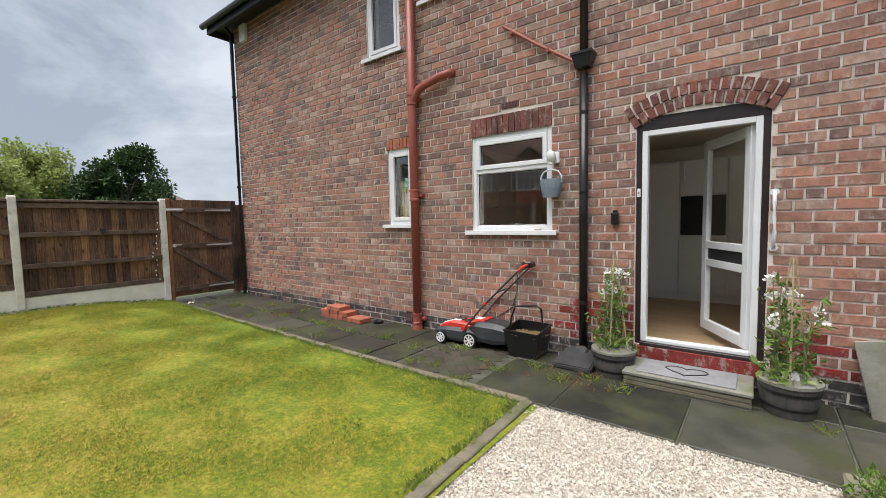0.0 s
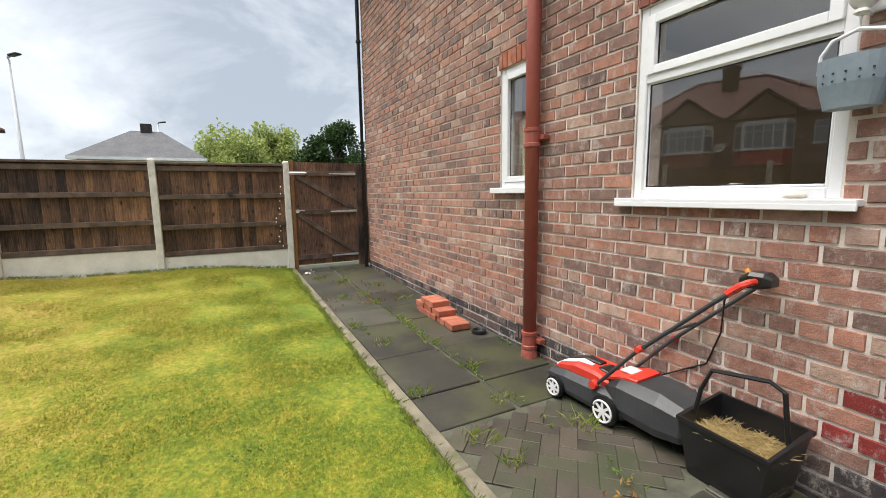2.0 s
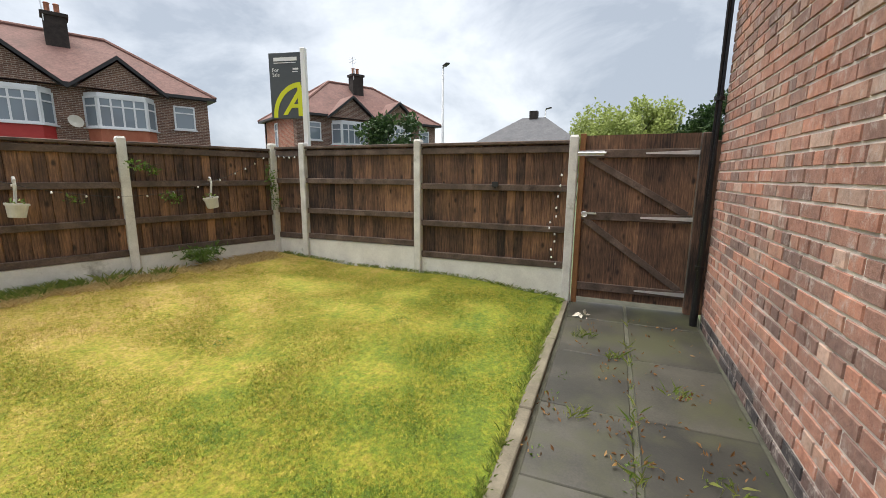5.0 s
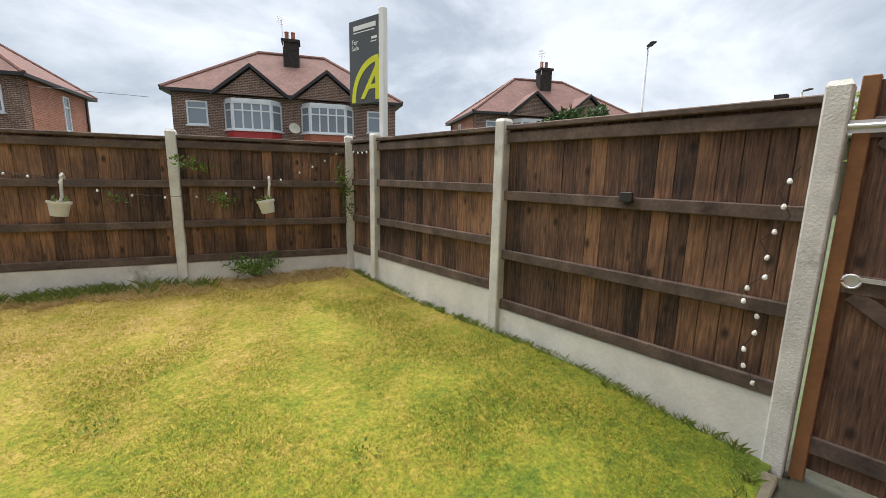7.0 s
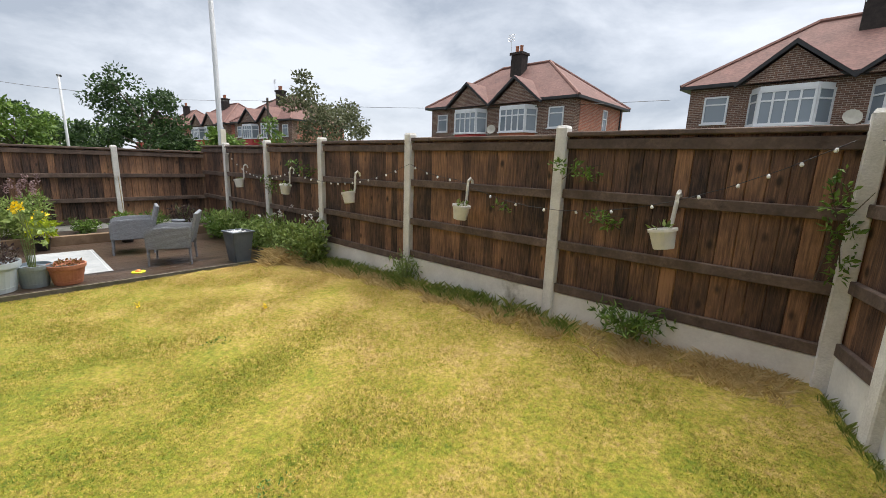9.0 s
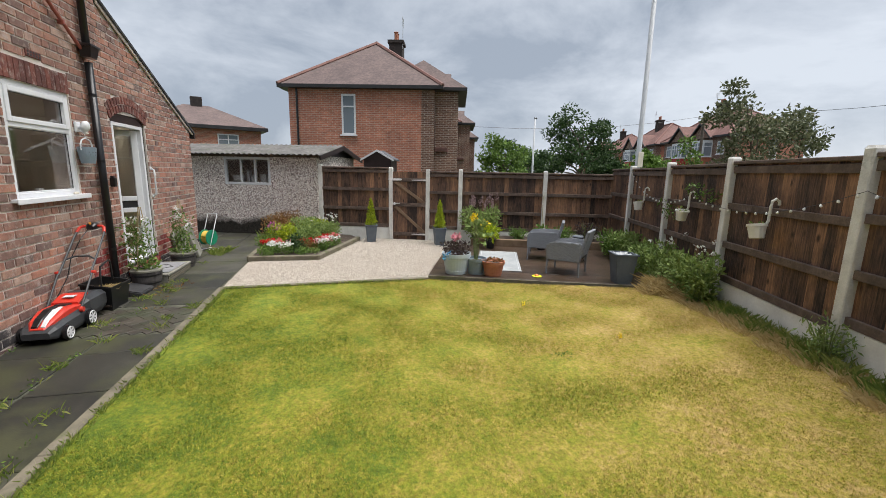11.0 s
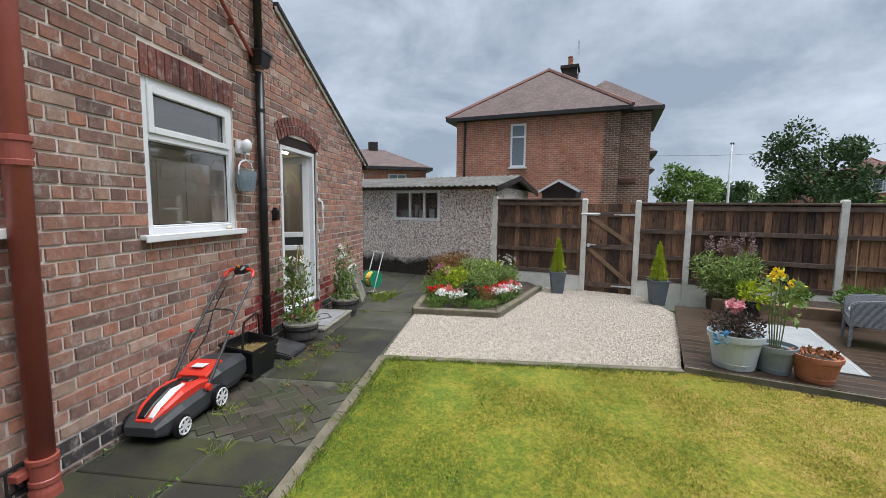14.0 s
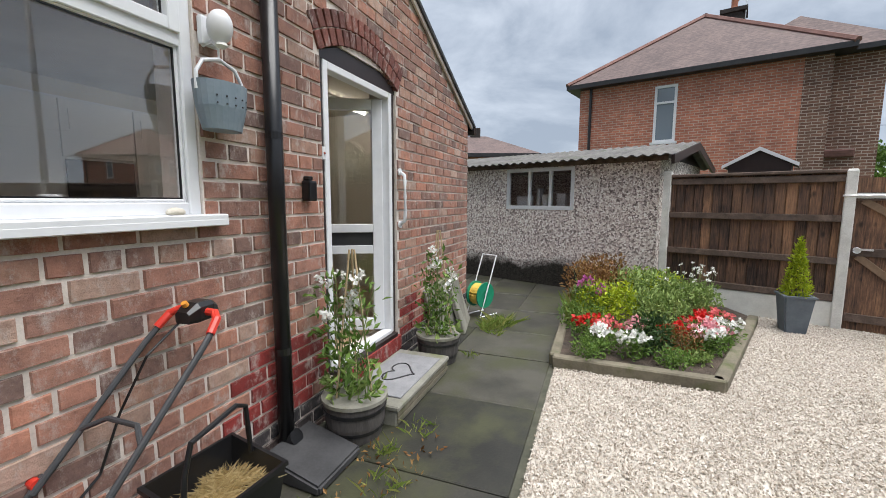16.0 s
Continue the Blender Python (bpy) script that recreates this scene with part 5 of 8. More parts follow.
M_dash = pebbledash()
M_sheet = rough_mat("asbestos_sheet", [(0.2, (0.06, 0.058, 0.056)), (0.5, (0.115, 0.11, 0.105)), (0.8, (0.18, 0.175, 0.165))], 0.95, 3, 50, 0.5, dirt=((0.07, 0.08, 0.05), 2.2, 0.55))
gar = thing("garage", "pebbledashed garage with corrugated sheet roof and white window", "garage", pose(3.40, 1.90, 0, 0, 0, 69.5))
gwb = wall_bm(0.0, 5.0, -0.2, 2.06, [(1.24, 2.50, 1.28, 1.98)], -0.12, 0.0)
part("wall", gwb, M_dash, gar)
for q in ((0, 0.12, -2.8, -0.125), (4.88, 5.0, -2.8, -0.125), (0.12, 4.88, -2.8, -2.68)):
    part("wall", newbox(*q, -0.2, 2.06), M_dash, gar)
gg = bmesh.new()
vs = [gg.verts.new(p) for p in ((0.0, 0.0, 2.063), (0.0, -2.8, 2.063), (0.0, -1.4, 2.345), (0.10, 0.0, 2.063), (0.10, -2.8, 2.063), (0.10, -1.4, 2.345))]
for f in ((0, 2, 1), (3, 4, 5), (0, 3, 5, 2), (2, 5, 4, 1), (0, 1, 4, 3)):
    gg.faces.new([vs[i] for i in f])
part("gable_board", gg, M_browntrim, gar, "brown gable boarding")
for sgn, nm in ((1, 'front'), (-1, 'rear')):
    V, F = [], []
    nn = 5.4 / 0.073
    k = int(nn * 6)
    for i in range(k + 1):
        x = -0.22 + 5.4 * i / k
        w_ = 0.014 * math.sin(2 * math.pi * x / 0.146)
        for s in (0, 1):
            y = -1.4 + sgn * (1.40 + 0.22) * s
            V.append((x, y, 2.37 - (0.28 / 1.4) * 1.62 * s + w_))
    for i in range(k):
        F.append((2 * i, 2 * i + 1, 2 * i + 3, 2 * i + 2))
    o = new("roof_sheet", raw_mesh("roof_sheet", V, F, M_sheet))
    o.parent = gar
    sm = o.modifiers.new("thick", 'SOLIDIFY')
    sm.thickness = 0.012
for sgn in (1, -1):
    L = 1.62
    b = newbox(-0.02, 0.02, 0, L * 1.03, -0.10, 0.02)
    o = part("barge_board", b, M_browntrim, gar)
    o.matrix_basis = pose(-0.20, -1.4, 2.35, -11.3, 0, 0 if sgn > 0 else 180)
part("eaves_board", newbox(-0.1, 5.1, 0.02, 0.05, 1.99, 2.07), M_rail, gar)
gwn = new("window")
gwn.parent = gar
tagged(gwn, "white timber window with three panes")
wf = bmesh.new()
for q in ((1.24, 1.30, 1.28, 1.98), (2.44, 2.50, 1.28, 1.98), (1.30, 2.44, 1.28, 1.345), (1.30, 2.44, 1.92, 1.98), (1.63, 1.68, 1.345, 1.92), (2.02, 2.07, 1.345, 1.92)):
    box(wf, q[0], q[1], -0.05, 0.012, q[2], q[3], 0.004)
o = new("frame", mesh_of("frame", wf, M_upvc))
o.parent = gwn
for xa, xb in ((1.30, 1.63), (1.68, 2.02), (2.07, 2.44)):
    o = new("pane", mesh_of("pane", newbox(xa, xb, -0.03, -0.025, 1.345, 1.92), M_glass))
    o.parent = gwn
    o.visible_shadow = False
for xa, w_, h_ in ((1.45, 0.16, 0.24), (1.78, 0.10, 0.22), (1.92, 0.07, 0.33), (2.12, 0.26, 0.20)):
    bt = thing("storage_box", "pale box on the shelf inside the garage window", "box", pose(3.40, 1.90, 0, 0, 0, 69.5) @ Matrix.Translation((xa, -0.20, 1.30)), group="garage shelf")
    part("carton", newbox(0, w_, -0.1, 0.05, 0, h_, 0.01), M_upvc, bt)
    part("lid", newbox(-0.004, w_ + 0.004, -0.104, 0.054, h_, h_ + 0.015, 0.003), M_cupboard, bt)
# small gabled outhouse beyond the garage
cn = thing("outhouse", "small dark outhouse with a white-edged gable roof beyond the garage", "shed", pose(5.15, 0.25, 0, 0, 0, 69.5))
part("wall", newbox(-0.42, 0.42, -0.78, -0.02, -0.2, 2.04), M_browntrim, cn)
part("gable", extrude_xz(bmesh.new(), [(-0.42, 2.04), (0.42, 2.04), (0.0, 2.27)], -0.78, -0.02), M_browntrim, cn)
for sgn in (-1, 1):
    part("roof_slope", extrude_xz(bmesh.new(), [(0.0, 2.28), (sgn * 0.50, 2.005), (sgn * 0.50, 2.045), (0.0, 2.32)], -0.85, 0.0), M_roof_grey, cn)
    part("barge_board", extrude_xz(bmesh.new(), [(0.0, 2.265), (sgn * 0.51, 1.985), (sgn * 0.51, 2.04), (0.0, 2.325)], 0.002, 0.025), M_upvc, cn, "white painted barge board")


# ---------- houses around ----------
def hip_roof(bm, x0, x1, y0, y1, ze, zr, rx0, rx1):
    ym = (y0 + y1) / 2
    lo = [bm.verts.new(p) for p in ((x0, y0, ze), (x1, y0, ze), (x1, y1, ze), (x0, y1, ze))]
    hi = [bm.verts.new(p) for p in ((rx0, ym, zr), (rx1, ym, zr))]
    for f in ((lo[0], lo[1], hi[1], hi[0]), (lo[1], lo[2], hi[1]), (lo[2], lo[3], hi[0], hi[1]), (lo[3], lo[0], hi[0]), (lo[3], lo[2], lo[1], lo[0])):
        bm.faces.new(f)
    return bm


def house_window(parent, x0, x1, z0, z1, lights, m=None, upper=0.3):
    w = new("window")
    w.parent = parent
    if m is not None:
        w.matrix_basis = m
    fr = bmesh.new()
    f = 0.07
    box(fr, x0, x1, -0.06, 0.02, z0, z0 + f)
    box(fr, x0, x1, -0.06, 0.02, z1 - f, z1)
    for i in range(lights + 1):
        x = x0 + (x1 - x0 - f) * i / lights
        box(fr, x, x + f, -0.055, 0.02, z0 + f, z1 - f)
    if upper:
        zt = z1 - (z1 - z0) * upper
        box(fr, x0 + f, x1 - f, -0.05, 0.02, zt - 0.03, zt + 0.03)
    box(fr, x0 - 0.06, x1 + 0.06, -0.12, 0.02, z0 - 0.06, z0)
    o = new("frame", mesh_of("frame", fr, M_upvc))
    o.parent = w
    o = new("pane", mesh_of("pane", newbox(x0 + 0.02, x1 - 0.02, -0.02, -0.01, z0 + 0.02, z1 - 0.02), M_darkglass))
    o.parent = w
    return w


M_apron_red = rough_mat("red_bay_panel", [(0.3, (0.42, 0.03, 0.03)), (0.7, (0.5, 0.05, 0.045))], 0.6, 3, 30, 0.2)
M_apron_org = rough_mat("tile_hung_panel", [(0.3, (0.38, 0.11, 0.06)), (0.7, (0.48, 0.17, 0.10))], 0.8, 3, 30, 0.3)


M_ridge = rough_mat("ridge_tile", [(0.3, (0.15, 0.075, 0.062)), (0.7, (0.23, 0.12, 0.10))], 0.85, 4, 40, 0.3)


def semi(label, m, roof, side_wall):
    """Pair of semi-detached houses, front towards local -y."""
    t = thing("house", label, "house", m, group="houses along the street")
    W2, D = 5.25, 6.2
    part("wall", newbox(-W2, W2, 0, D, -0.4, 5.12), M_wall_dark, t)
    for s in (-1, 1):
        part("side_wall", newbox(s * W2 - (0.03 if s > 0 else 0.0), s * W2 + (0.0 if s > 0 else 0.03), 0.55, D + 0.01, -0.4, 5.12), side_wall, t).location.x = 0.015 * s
    r = bmesh.new()
    hip_roof(r, -W2 - 0.32, W2 + 0.32, -0.35, D + 0.35, 5.2, 7.85, -1.75, 1.75)
    rf_ = part("roof", r, roof, t)
    ym = D / 2
    rid = bmesh.new()
    tube(rid, [(-1.75, ym, 7.86), (1.75, ym, 7.86)], 0.10, 8)
    for sx in (-1, 1):
        for yy in (-0.35, D + 0.35):
            tube(rid, [(sx * (W2 + 0.32), yy, 5.2), (sx * 1.75, ym, 7.86)], 0.09, 6)
    rr = new("ridge_tiles", mesh_of("ridge_tiles", rid, M_ridge))
    rr.parent = rf_
    fc = bmesh.new()
    box(fc, -W2 - 0.34, W2 + 0.34, -0.37, D + 0.37, 5.06, 5.195)
    part("fascia", fc, M_trim, t)
    yc = ym - 0.75
    ch = newbox(-0.40, 0.40, yc - 0.35, yc + 0.35, 6.6, 8.45, 0.02)
    box(ch, -0.47, 0.47, yc - 0.42, yc + 0.42, 8.28, 8.42)
    c_ = part("chimney", ch, M_chim, t)
    for i, xx in enumerate((-0.2, 0.12)):
        o = new("chimney_pot", mesh_of("chimney_pot", lathe(bmesh.new(), [(0.12, 0), (0.10, 0.1), (0.10, 0.36), (0.125, 0.40), (0.10, 0.42)], 10, (xx, yc, 8.44)), M_terra))
        o.parent = c_
    an = bmesh.new()
    tube(an, [(-0.36, yc - 0.36, 8.0), (-0.42, yc - 0.38, 9.5)], 0.02, 5)
    for i in range(5):
        tube(an, [(-0.65, yc - 0.38, 9.1 + 0.09 * i), (-0.15, yc - 0.38, 9.1 + 0.09 * i)], 0.012, 4)
    part("aerial", an, M_galv, t)
    for sx in (-1, 1):
        cx = sx * 1.75
        # gabled bay
        g_ = bmesh.new()
        extrude_xz(g_, [(cx - 1.45, 5.06), (cx + 1.45, 5.06), (cx, 6.25)], -0.40, 3.0)
        part("gable", g_, M_wall_dark, t)
        vr = bmesh.new()
        for s2 in (-1, 1):
            extrude_xz(vr, [(cx, 6.30), (cx + s2 * 1.75, 4.92), (cx + s2 * 1.75, 5.06), (cx, 6.46)], -0.62, -0.42)
        part("barge_board", vr, M_trim, t)
        gr = bmesh.new()
        for s2 in (-1, 1):
            extrude_xz(gr, [(cx, 6.40), (cx + s2 * 1.72, 5.02), (cx + s2 * 1.72, 5.10), (cx, 6.48)], -0.60, 3.4)
        part("gable_roof", gr, roof, t)
        bay = [(cx - 1.25, 0.02), (cx - 0.85, -0.55), (cx + 0.85, -0.55), (cx + 1.25, 0.02)]
        part("bay_apron", prism(bmesh.new(), bay, 2.55, 3.42), M_apron_red if sx < 0 else M_apron_org, t)
        part("bay_head", prism(bmesh.new(), [(x * 1.0, y - 0.05) for x, y in bay], 4.72, 4.88), M_upvc, t)
        part("lower_bay", prism(bmesh.new(), bay, -0.4, 2.55), M_wall_dark, t)
        house_window(t, cx - 0.85, cx + 0.85, 3.44, 4.72, 4, pose(0, -0.53, 0))
        for (xa, ya), (xb, yb) in ((bay[0], bay[1]), (bay[2], bay[3])):
            L = math.hypot(xb - xa, yb - ya)
            house_window(t, 0.0, L, 3.44, 4.72, 1, pose(xa, ya, 0, 0, 0, math.degrees(math.atan2(yb - ya, xb - xa))))
        part("bay_core", prism(bmesh.new(), [(cx - 1.15, 0.03), (cx - 0.78, -0.46), (cx + 0.78, -0.46), (cx + 1.15, 0.03)], 3.42, 4.72), M_upvc, t)
        house_window(t, sx * 4.2 - 0.45, sx * 4.2 + 0.45, 3.62, 4.72, 1)
        house_window(t, sx * 4.2 - 0.5, sx * 4.2 + 0.5, 1.0, 2.3, 1)
        # side windows
        ms = pose(sx * W2, 0, 0, 0, 0, 90 * sx)
        house_window(t, (3.35 if sx > 0 else -3.95), (3.95 if sx > 0 else -3.35), 3.2, 4.85, 1, ms, 0.3)
        dp = tube(bmesh.new(), [(sx * (W2 + 0.06), D - 0.35, 0), (sx * (W2 + 0.06), D - 0.35, 5.1)], 0.045, 8)
        part("downpipe", dp, M_black, t)
        part("porch_roof", newbox(sx * 4.2 - 0.8, sx * 4.2 + 0.8, -0.6, 0.0, 2.55, 2.75, 0.03), M_roof_red, t)
    # dish
    part("satellite_dish", lathe(bmesh.new(), [(0.02, 0), (0.20, 0.05), (0.28, 0.12), (0.27, 0.125), (0.02, 0.02)], 14), M_render, t).matrix_basis = pose(0.1, -0.25, 3.6, 70, 0, 20)
    return t


def semi_at(L, R, scale=1.0):
    """Pose from the front eave corners as seen from the front."""
    d = Vector((R[0] - L[0], R[1] - L[1], 0))
    s = d.length / 11.14
    a = math.degrees(math.atan2(d.y, d.x))
    return pose(L[0], L[1], 0, 0, 0, a) @ Matrix.Diagonal((s, s, s, 1)) @ Matrix.Translation((5.57, 0.35, 0))


hA = semi("brown brick semi-detached pair with red tiled roof and bays", semi_at((-9.75, -20.85), (-20.2, -15.96)), M_roof_red, M_wall_red)
house_c = copy_thing(hA, semi_at((5.56, -26.5), (-5.0, -22.4)))
house_b = copy_thing(hA, semi_at((-24.7, -14.7), (-34.45, -9.33)))
def front_wing(t, roof):
    part("wing", newbox(-4.9, -0.9, -1.0, -0.01, -0.4, 5.1), M_wall_dark, t)
    r = bmesh.new()
    hip_roof(r, -5.2, -0.6, -1.35, 2.6, 5.2, 6.7, -3.4, -2.4)
    part("wing_roof", r, roof, t)
    part("wing_fascia", newbox(-5.22, -0.58, -1.37, 0.0, 5.07, 5.195), M_trim, t)


hB = semi("red brick semi-detached house with brown tiled hipped roof", pose(9.76, -2.82, 0, 0, 0, -15.4) @ Matrix.Translation((5.57, 0.35, 0)), M_roof_brown, M_wall_red)
front_wing(hB, M_roof_brown)
for i in (1, 2):
    copy_thing(hB, pose(9.76, -2.82, 0, 0, 0, -15.4) @ Matrix.Translation((5.57 + 12.4 * i, 0.35 - 0.85 * i, 0)))
# row across the street to the south-east
for k, (cx, cy, a) in enumerate(((27.5, -32.5, 166), (40.0, -36.0, 163), (54, -41, 160), (68, -46, 160))):
    copy_thing(hA, pose(cx, cy, 0, 0, 0, a))


def hip_house(name, label, m, w, d, ze, zr, rl, roofm, wallm):
    t = thing("house", label, "house", m)
    part("wall", newbox(-w / 2, w / 2, -d / 2, d / 2, -0.4, ze - 0.1), wallm, t)
    r = bmesh.new()
    hip_roof(r, -w / 2 - 0.4, w / 2 + 0.4, -d / 2 - 0.4, d / 2 + 0.4, ze, zr, -rl, rl)
    part("roof", r, roofm, t)
    part("fascia", newbox(-w / 2 - 0.42, w / 2 + 0.42, -d / 2 - 0.42, d / 2 + 0.42, ze - 0.22, ze - 0.005), M_upvc if wallm is M_render else M_trim, t)
    part("chimney", newbox(-0.35, 0.35, -0.3, 0.3, zr - 0.5, zr + 0.55, 0.02), M_chim, t)
    house_window(t, -w * 0.3, -w * 0.12, ze - 1.7, ze - 0.5, 2, pose(0, -d / 2, 0))
    house_window(t, w * 0.12, w * 0.3, ze - 1.7, ze - 0.5, 2, pose(0, -d / 2, 0))
    return t


hip_house("bungalow", "distant rendered house with grey hipped roof", pose(-41.5, -3.3, 0, 0, 0, 90), 7.4, 7, 4.3, 6.6, 1.0, M_roof_grey, M_render)
hip_house("house", "distant house with brown hipped roof behind the garage", pose(26.0, 11.2, 0, 0, 0, -70), 7.0, 7, 4.4, 6.0, 0.8, M_roof_brown, M_wall_red)
hip_house("house", "distant red brick house behind the side gate", pose(-46.0, 15.2, 0, 0, 0, 75), 5, 5, 3.4, 4.9, 0.6, M_roof_brown, M_wall_red)

# ---------- plants: helpers ----------
def leaf_mat(name, stops, rough=0.55, trans=0.25):
    m, n, l, b = material(name)
    geo = n.new("ShaderNodeNewGeometry")
    rp_ = ramp(n, stops)
    nz = noise_tex(n, l, geo.outputs["Position"], 6, 3, 0.6)
    ad = n.new("ShaderNodeMath")
    ad.operation = 'MULTIPLY_ADD'
    ad.inputs[1].default_value = 0.6
    l.new(geo.outputs["Random Per Island"], ad.inputs[0])
    ml = n.new("ShaderNodeMath")
    ml.operation = 'MULTIPLY'
    ml.inputs[1].default_value = 0.5
    l.new(nz.outputs["Fac"], ml.inputs[0])
    l.new(ml.outputs[0], ad.inputs[2])
    l.new(ad.outputs[0], rp_.inputs[0])
    l.new(rp_.outputs[0], b.inputs["Base Color"])
    b.inputs["Roughness"].default_value = rough
    b.inputs["Specular IOR Level"].default_value = 0.3
    tr = n.new("ShaderNodeBsdfTranslucent")
    l.new(rp_.outputs[0], tr.inputs[0])
    mx = n.new("ShaderNodeMixShader")
    mx.inputs[0].default_value = trans
    l.new(b.outputs[0], mx.inputs[1])
    l.new(tr.outputs[0], mx.inputs[2])
    out = [q for q in n if q.type == 'OUTPUT_MATERIAL'][0]
    l.new(mx.outputs[0], out.inputs[0])
    return m


M_leaf = leaf_mat("green_leaf", [(0.1, (0.045, 0.09, 0.018)), (0.5, (0.10, 0.18, 0.032)), (0.9, (0.19, 0.29, 0.06))])
M_leaf_dark = leaf_mat("dark_leaf", [(0.1, (0.014, 0.032, 0.012)), (0.5, (0.034, 0.07, 0.022)), (0.9, (0.07, 0.125, 0.035))])
M_leaf_lime = leaf_mat("lime_leaf", [(0.1, (0.13, 0.20, 0.01)), (0.5, (0.30, 0.38, 0.015)), (0.9, (0.46, 0.52, 0.03))])
M_leaf_pale = leaf_mat("pale_leaf", [(0.1, (0.08, 0.13, 0.035)), (0.5, (0.17, 0.25, 0.06)), (0.9, (0.31, 0.39, 0.13))])
M_leaf_rust = leaf_mat("rust_leaf", [(0.1, (0.09, 0.045, 0.02)), (0.5, (0.19, 0.09, 0.03)), (0.9, (0.30, 0.18, 0.06))])
M_leaf_purple = leaf_mat("purple_leaf", [(0.1, (0.03, 0.02, 0.022)), (0.5, (0.07, 0.045, 0.045)), (0.9, (0.12, 0.10, 0.07))])
M_willow = leaf_mat("willow_leaf", [(0.1, (0.16, 0.20, 0.05)), (0.5, (0.28, 0.34, 0.10)), (0.9, (0.40, 0.46, 0.17))], trans=0.4)
M_leaf_mix = leaf_mat("mixed_leaf", [(0.1, (0.05, 0.055, 0.03)), (0.5, (0.10, 0.12, 0.06)), (0.9, (0.20, 0.20, 0.11))])
M_dry = leaf_mat("dry_grass", [(0.1, (0.38, 0.28, 0.12)), (0.5, (0.58, 0.45, 0.22)), (0.9, (0.74, 0.62, 0.36))], trans=0.4)
M_tuft = leaf_mat("rough_grass", [(0.1, (0.08, 0.14, 0.025)), (0.5, (0.18, 0.25, 0.05)), (0.9, (0.38, 0.38, 0.12))])
M_bark = rough_mat("bark", [(0.3, (0.05, 0.04, 0.03)), (0.7, (0.12, 0.095, 0.07))], 0.9, 6, 40, 0.6)
M_stem = rough_mat("green_stem", [(0.3, (0.10, 0.15, 0.05)), (0.7, (0.20, 0.24, 0.09))], 0.7, 6, 40, 0.2)
M_cane = rough_mat("bamboo_cane", [(0.3, (0.34, 0.25, 0.13)), (0.7, (0.5, 0.40, 0.24))], 0.7, 6, 40, 0.2)
P_white = leaf_mat("white_petal", [(0.2, (0.66, 0.66, 0.62)), (0.8, (0.82, 0.82, 0.79))])
P_pink = leaf_mat("pink_petal", [(0.2, (0.62, 0.20, 0.26)), (0.8, (0.78, 0.45, 0.48))])
P_coral = leaf_mat("coral_petal", [(0.2, (0.68, 0.10, 0.11)), (0.8, (0.78, 0.22, 0.22))])
P_red = leaf_mat("red_petal", [(0.2, (0.50, 0.012, 0.012)), (0.8, (0.66, 0.03, 0.025))])
P_yellow = leaf_mat("yellow_petal", [(0.2, (0.75, 0.50, 0.01)), (0.8, (0.85, 0.68, 0.04))])
P_mag = leaf_mat("magenta_petal", [(0.2, (0.38, 0.06, 0.25)), (0.8, (0.52, 0.14, 0.38))])
P_lilac = leaf_mat("lilac_petal", [(0.2, (0.16, 0.10, 0.11)), (0.8, (0.30, 0.20, 0.20))])

prng = np.random.default_rng(21)


def leaf_cloud(name, clumps, size, mat, parent, label="", aspect=0.45, up=0.3, shell=0.35):
    """Leaves as folded rhombs in ellipsoid clumps (x, y, z, rx, ry, rz, count), as one part."""
    P, D, Lh = [], [], []
    for cx, cy, cz, rx, ry, rz, k in clumps:
        v = prng.normal(0, 1, (k, 3))
        v /= np.linalg.norm(v, axis=1, keepdims=True) + 1e-9
        r = prng.uniform(shell, 1.0, (k, 1)) ** 0.6
        P.append(np.array((cx, cy, cz)) + v * r * np.array((rx, ry, rz)))
        d = v * 0.6 + prng.normal(0, 0.7, (k, 3)) + np.array((0, 0, up))
        D.append(d / np.linalg.norm(d, axis=1, keepdims=True))
    P, D = np.concatenate(P), np.concatenate(D)
    k = len(P)
    s = size * prng.uniform(0.6, 1.3, (k, 1))
    side = np.cross(D, prng.normal(0, 1, (k, 3)))
    side /= np.linalg.norm(side, axis=1, keepdims=True) + 1e-9
    nrm = np.cross(D, side)
    mid = P + D * s * 0.45 + nrm * s * 0.12
    verts = np.stack([P, mid + side * s * aspect * 0.5, P + D * s, mid - side * s * aspect * 0.5], 1).reshape(-1, 3)
    F = np.arange(k * 4).reshape(-1, 4)
    o = new(name, raw_mesh(name, verts, F, mat))
    o.parent = parent
    if label:
        o["label"] = label
    return o


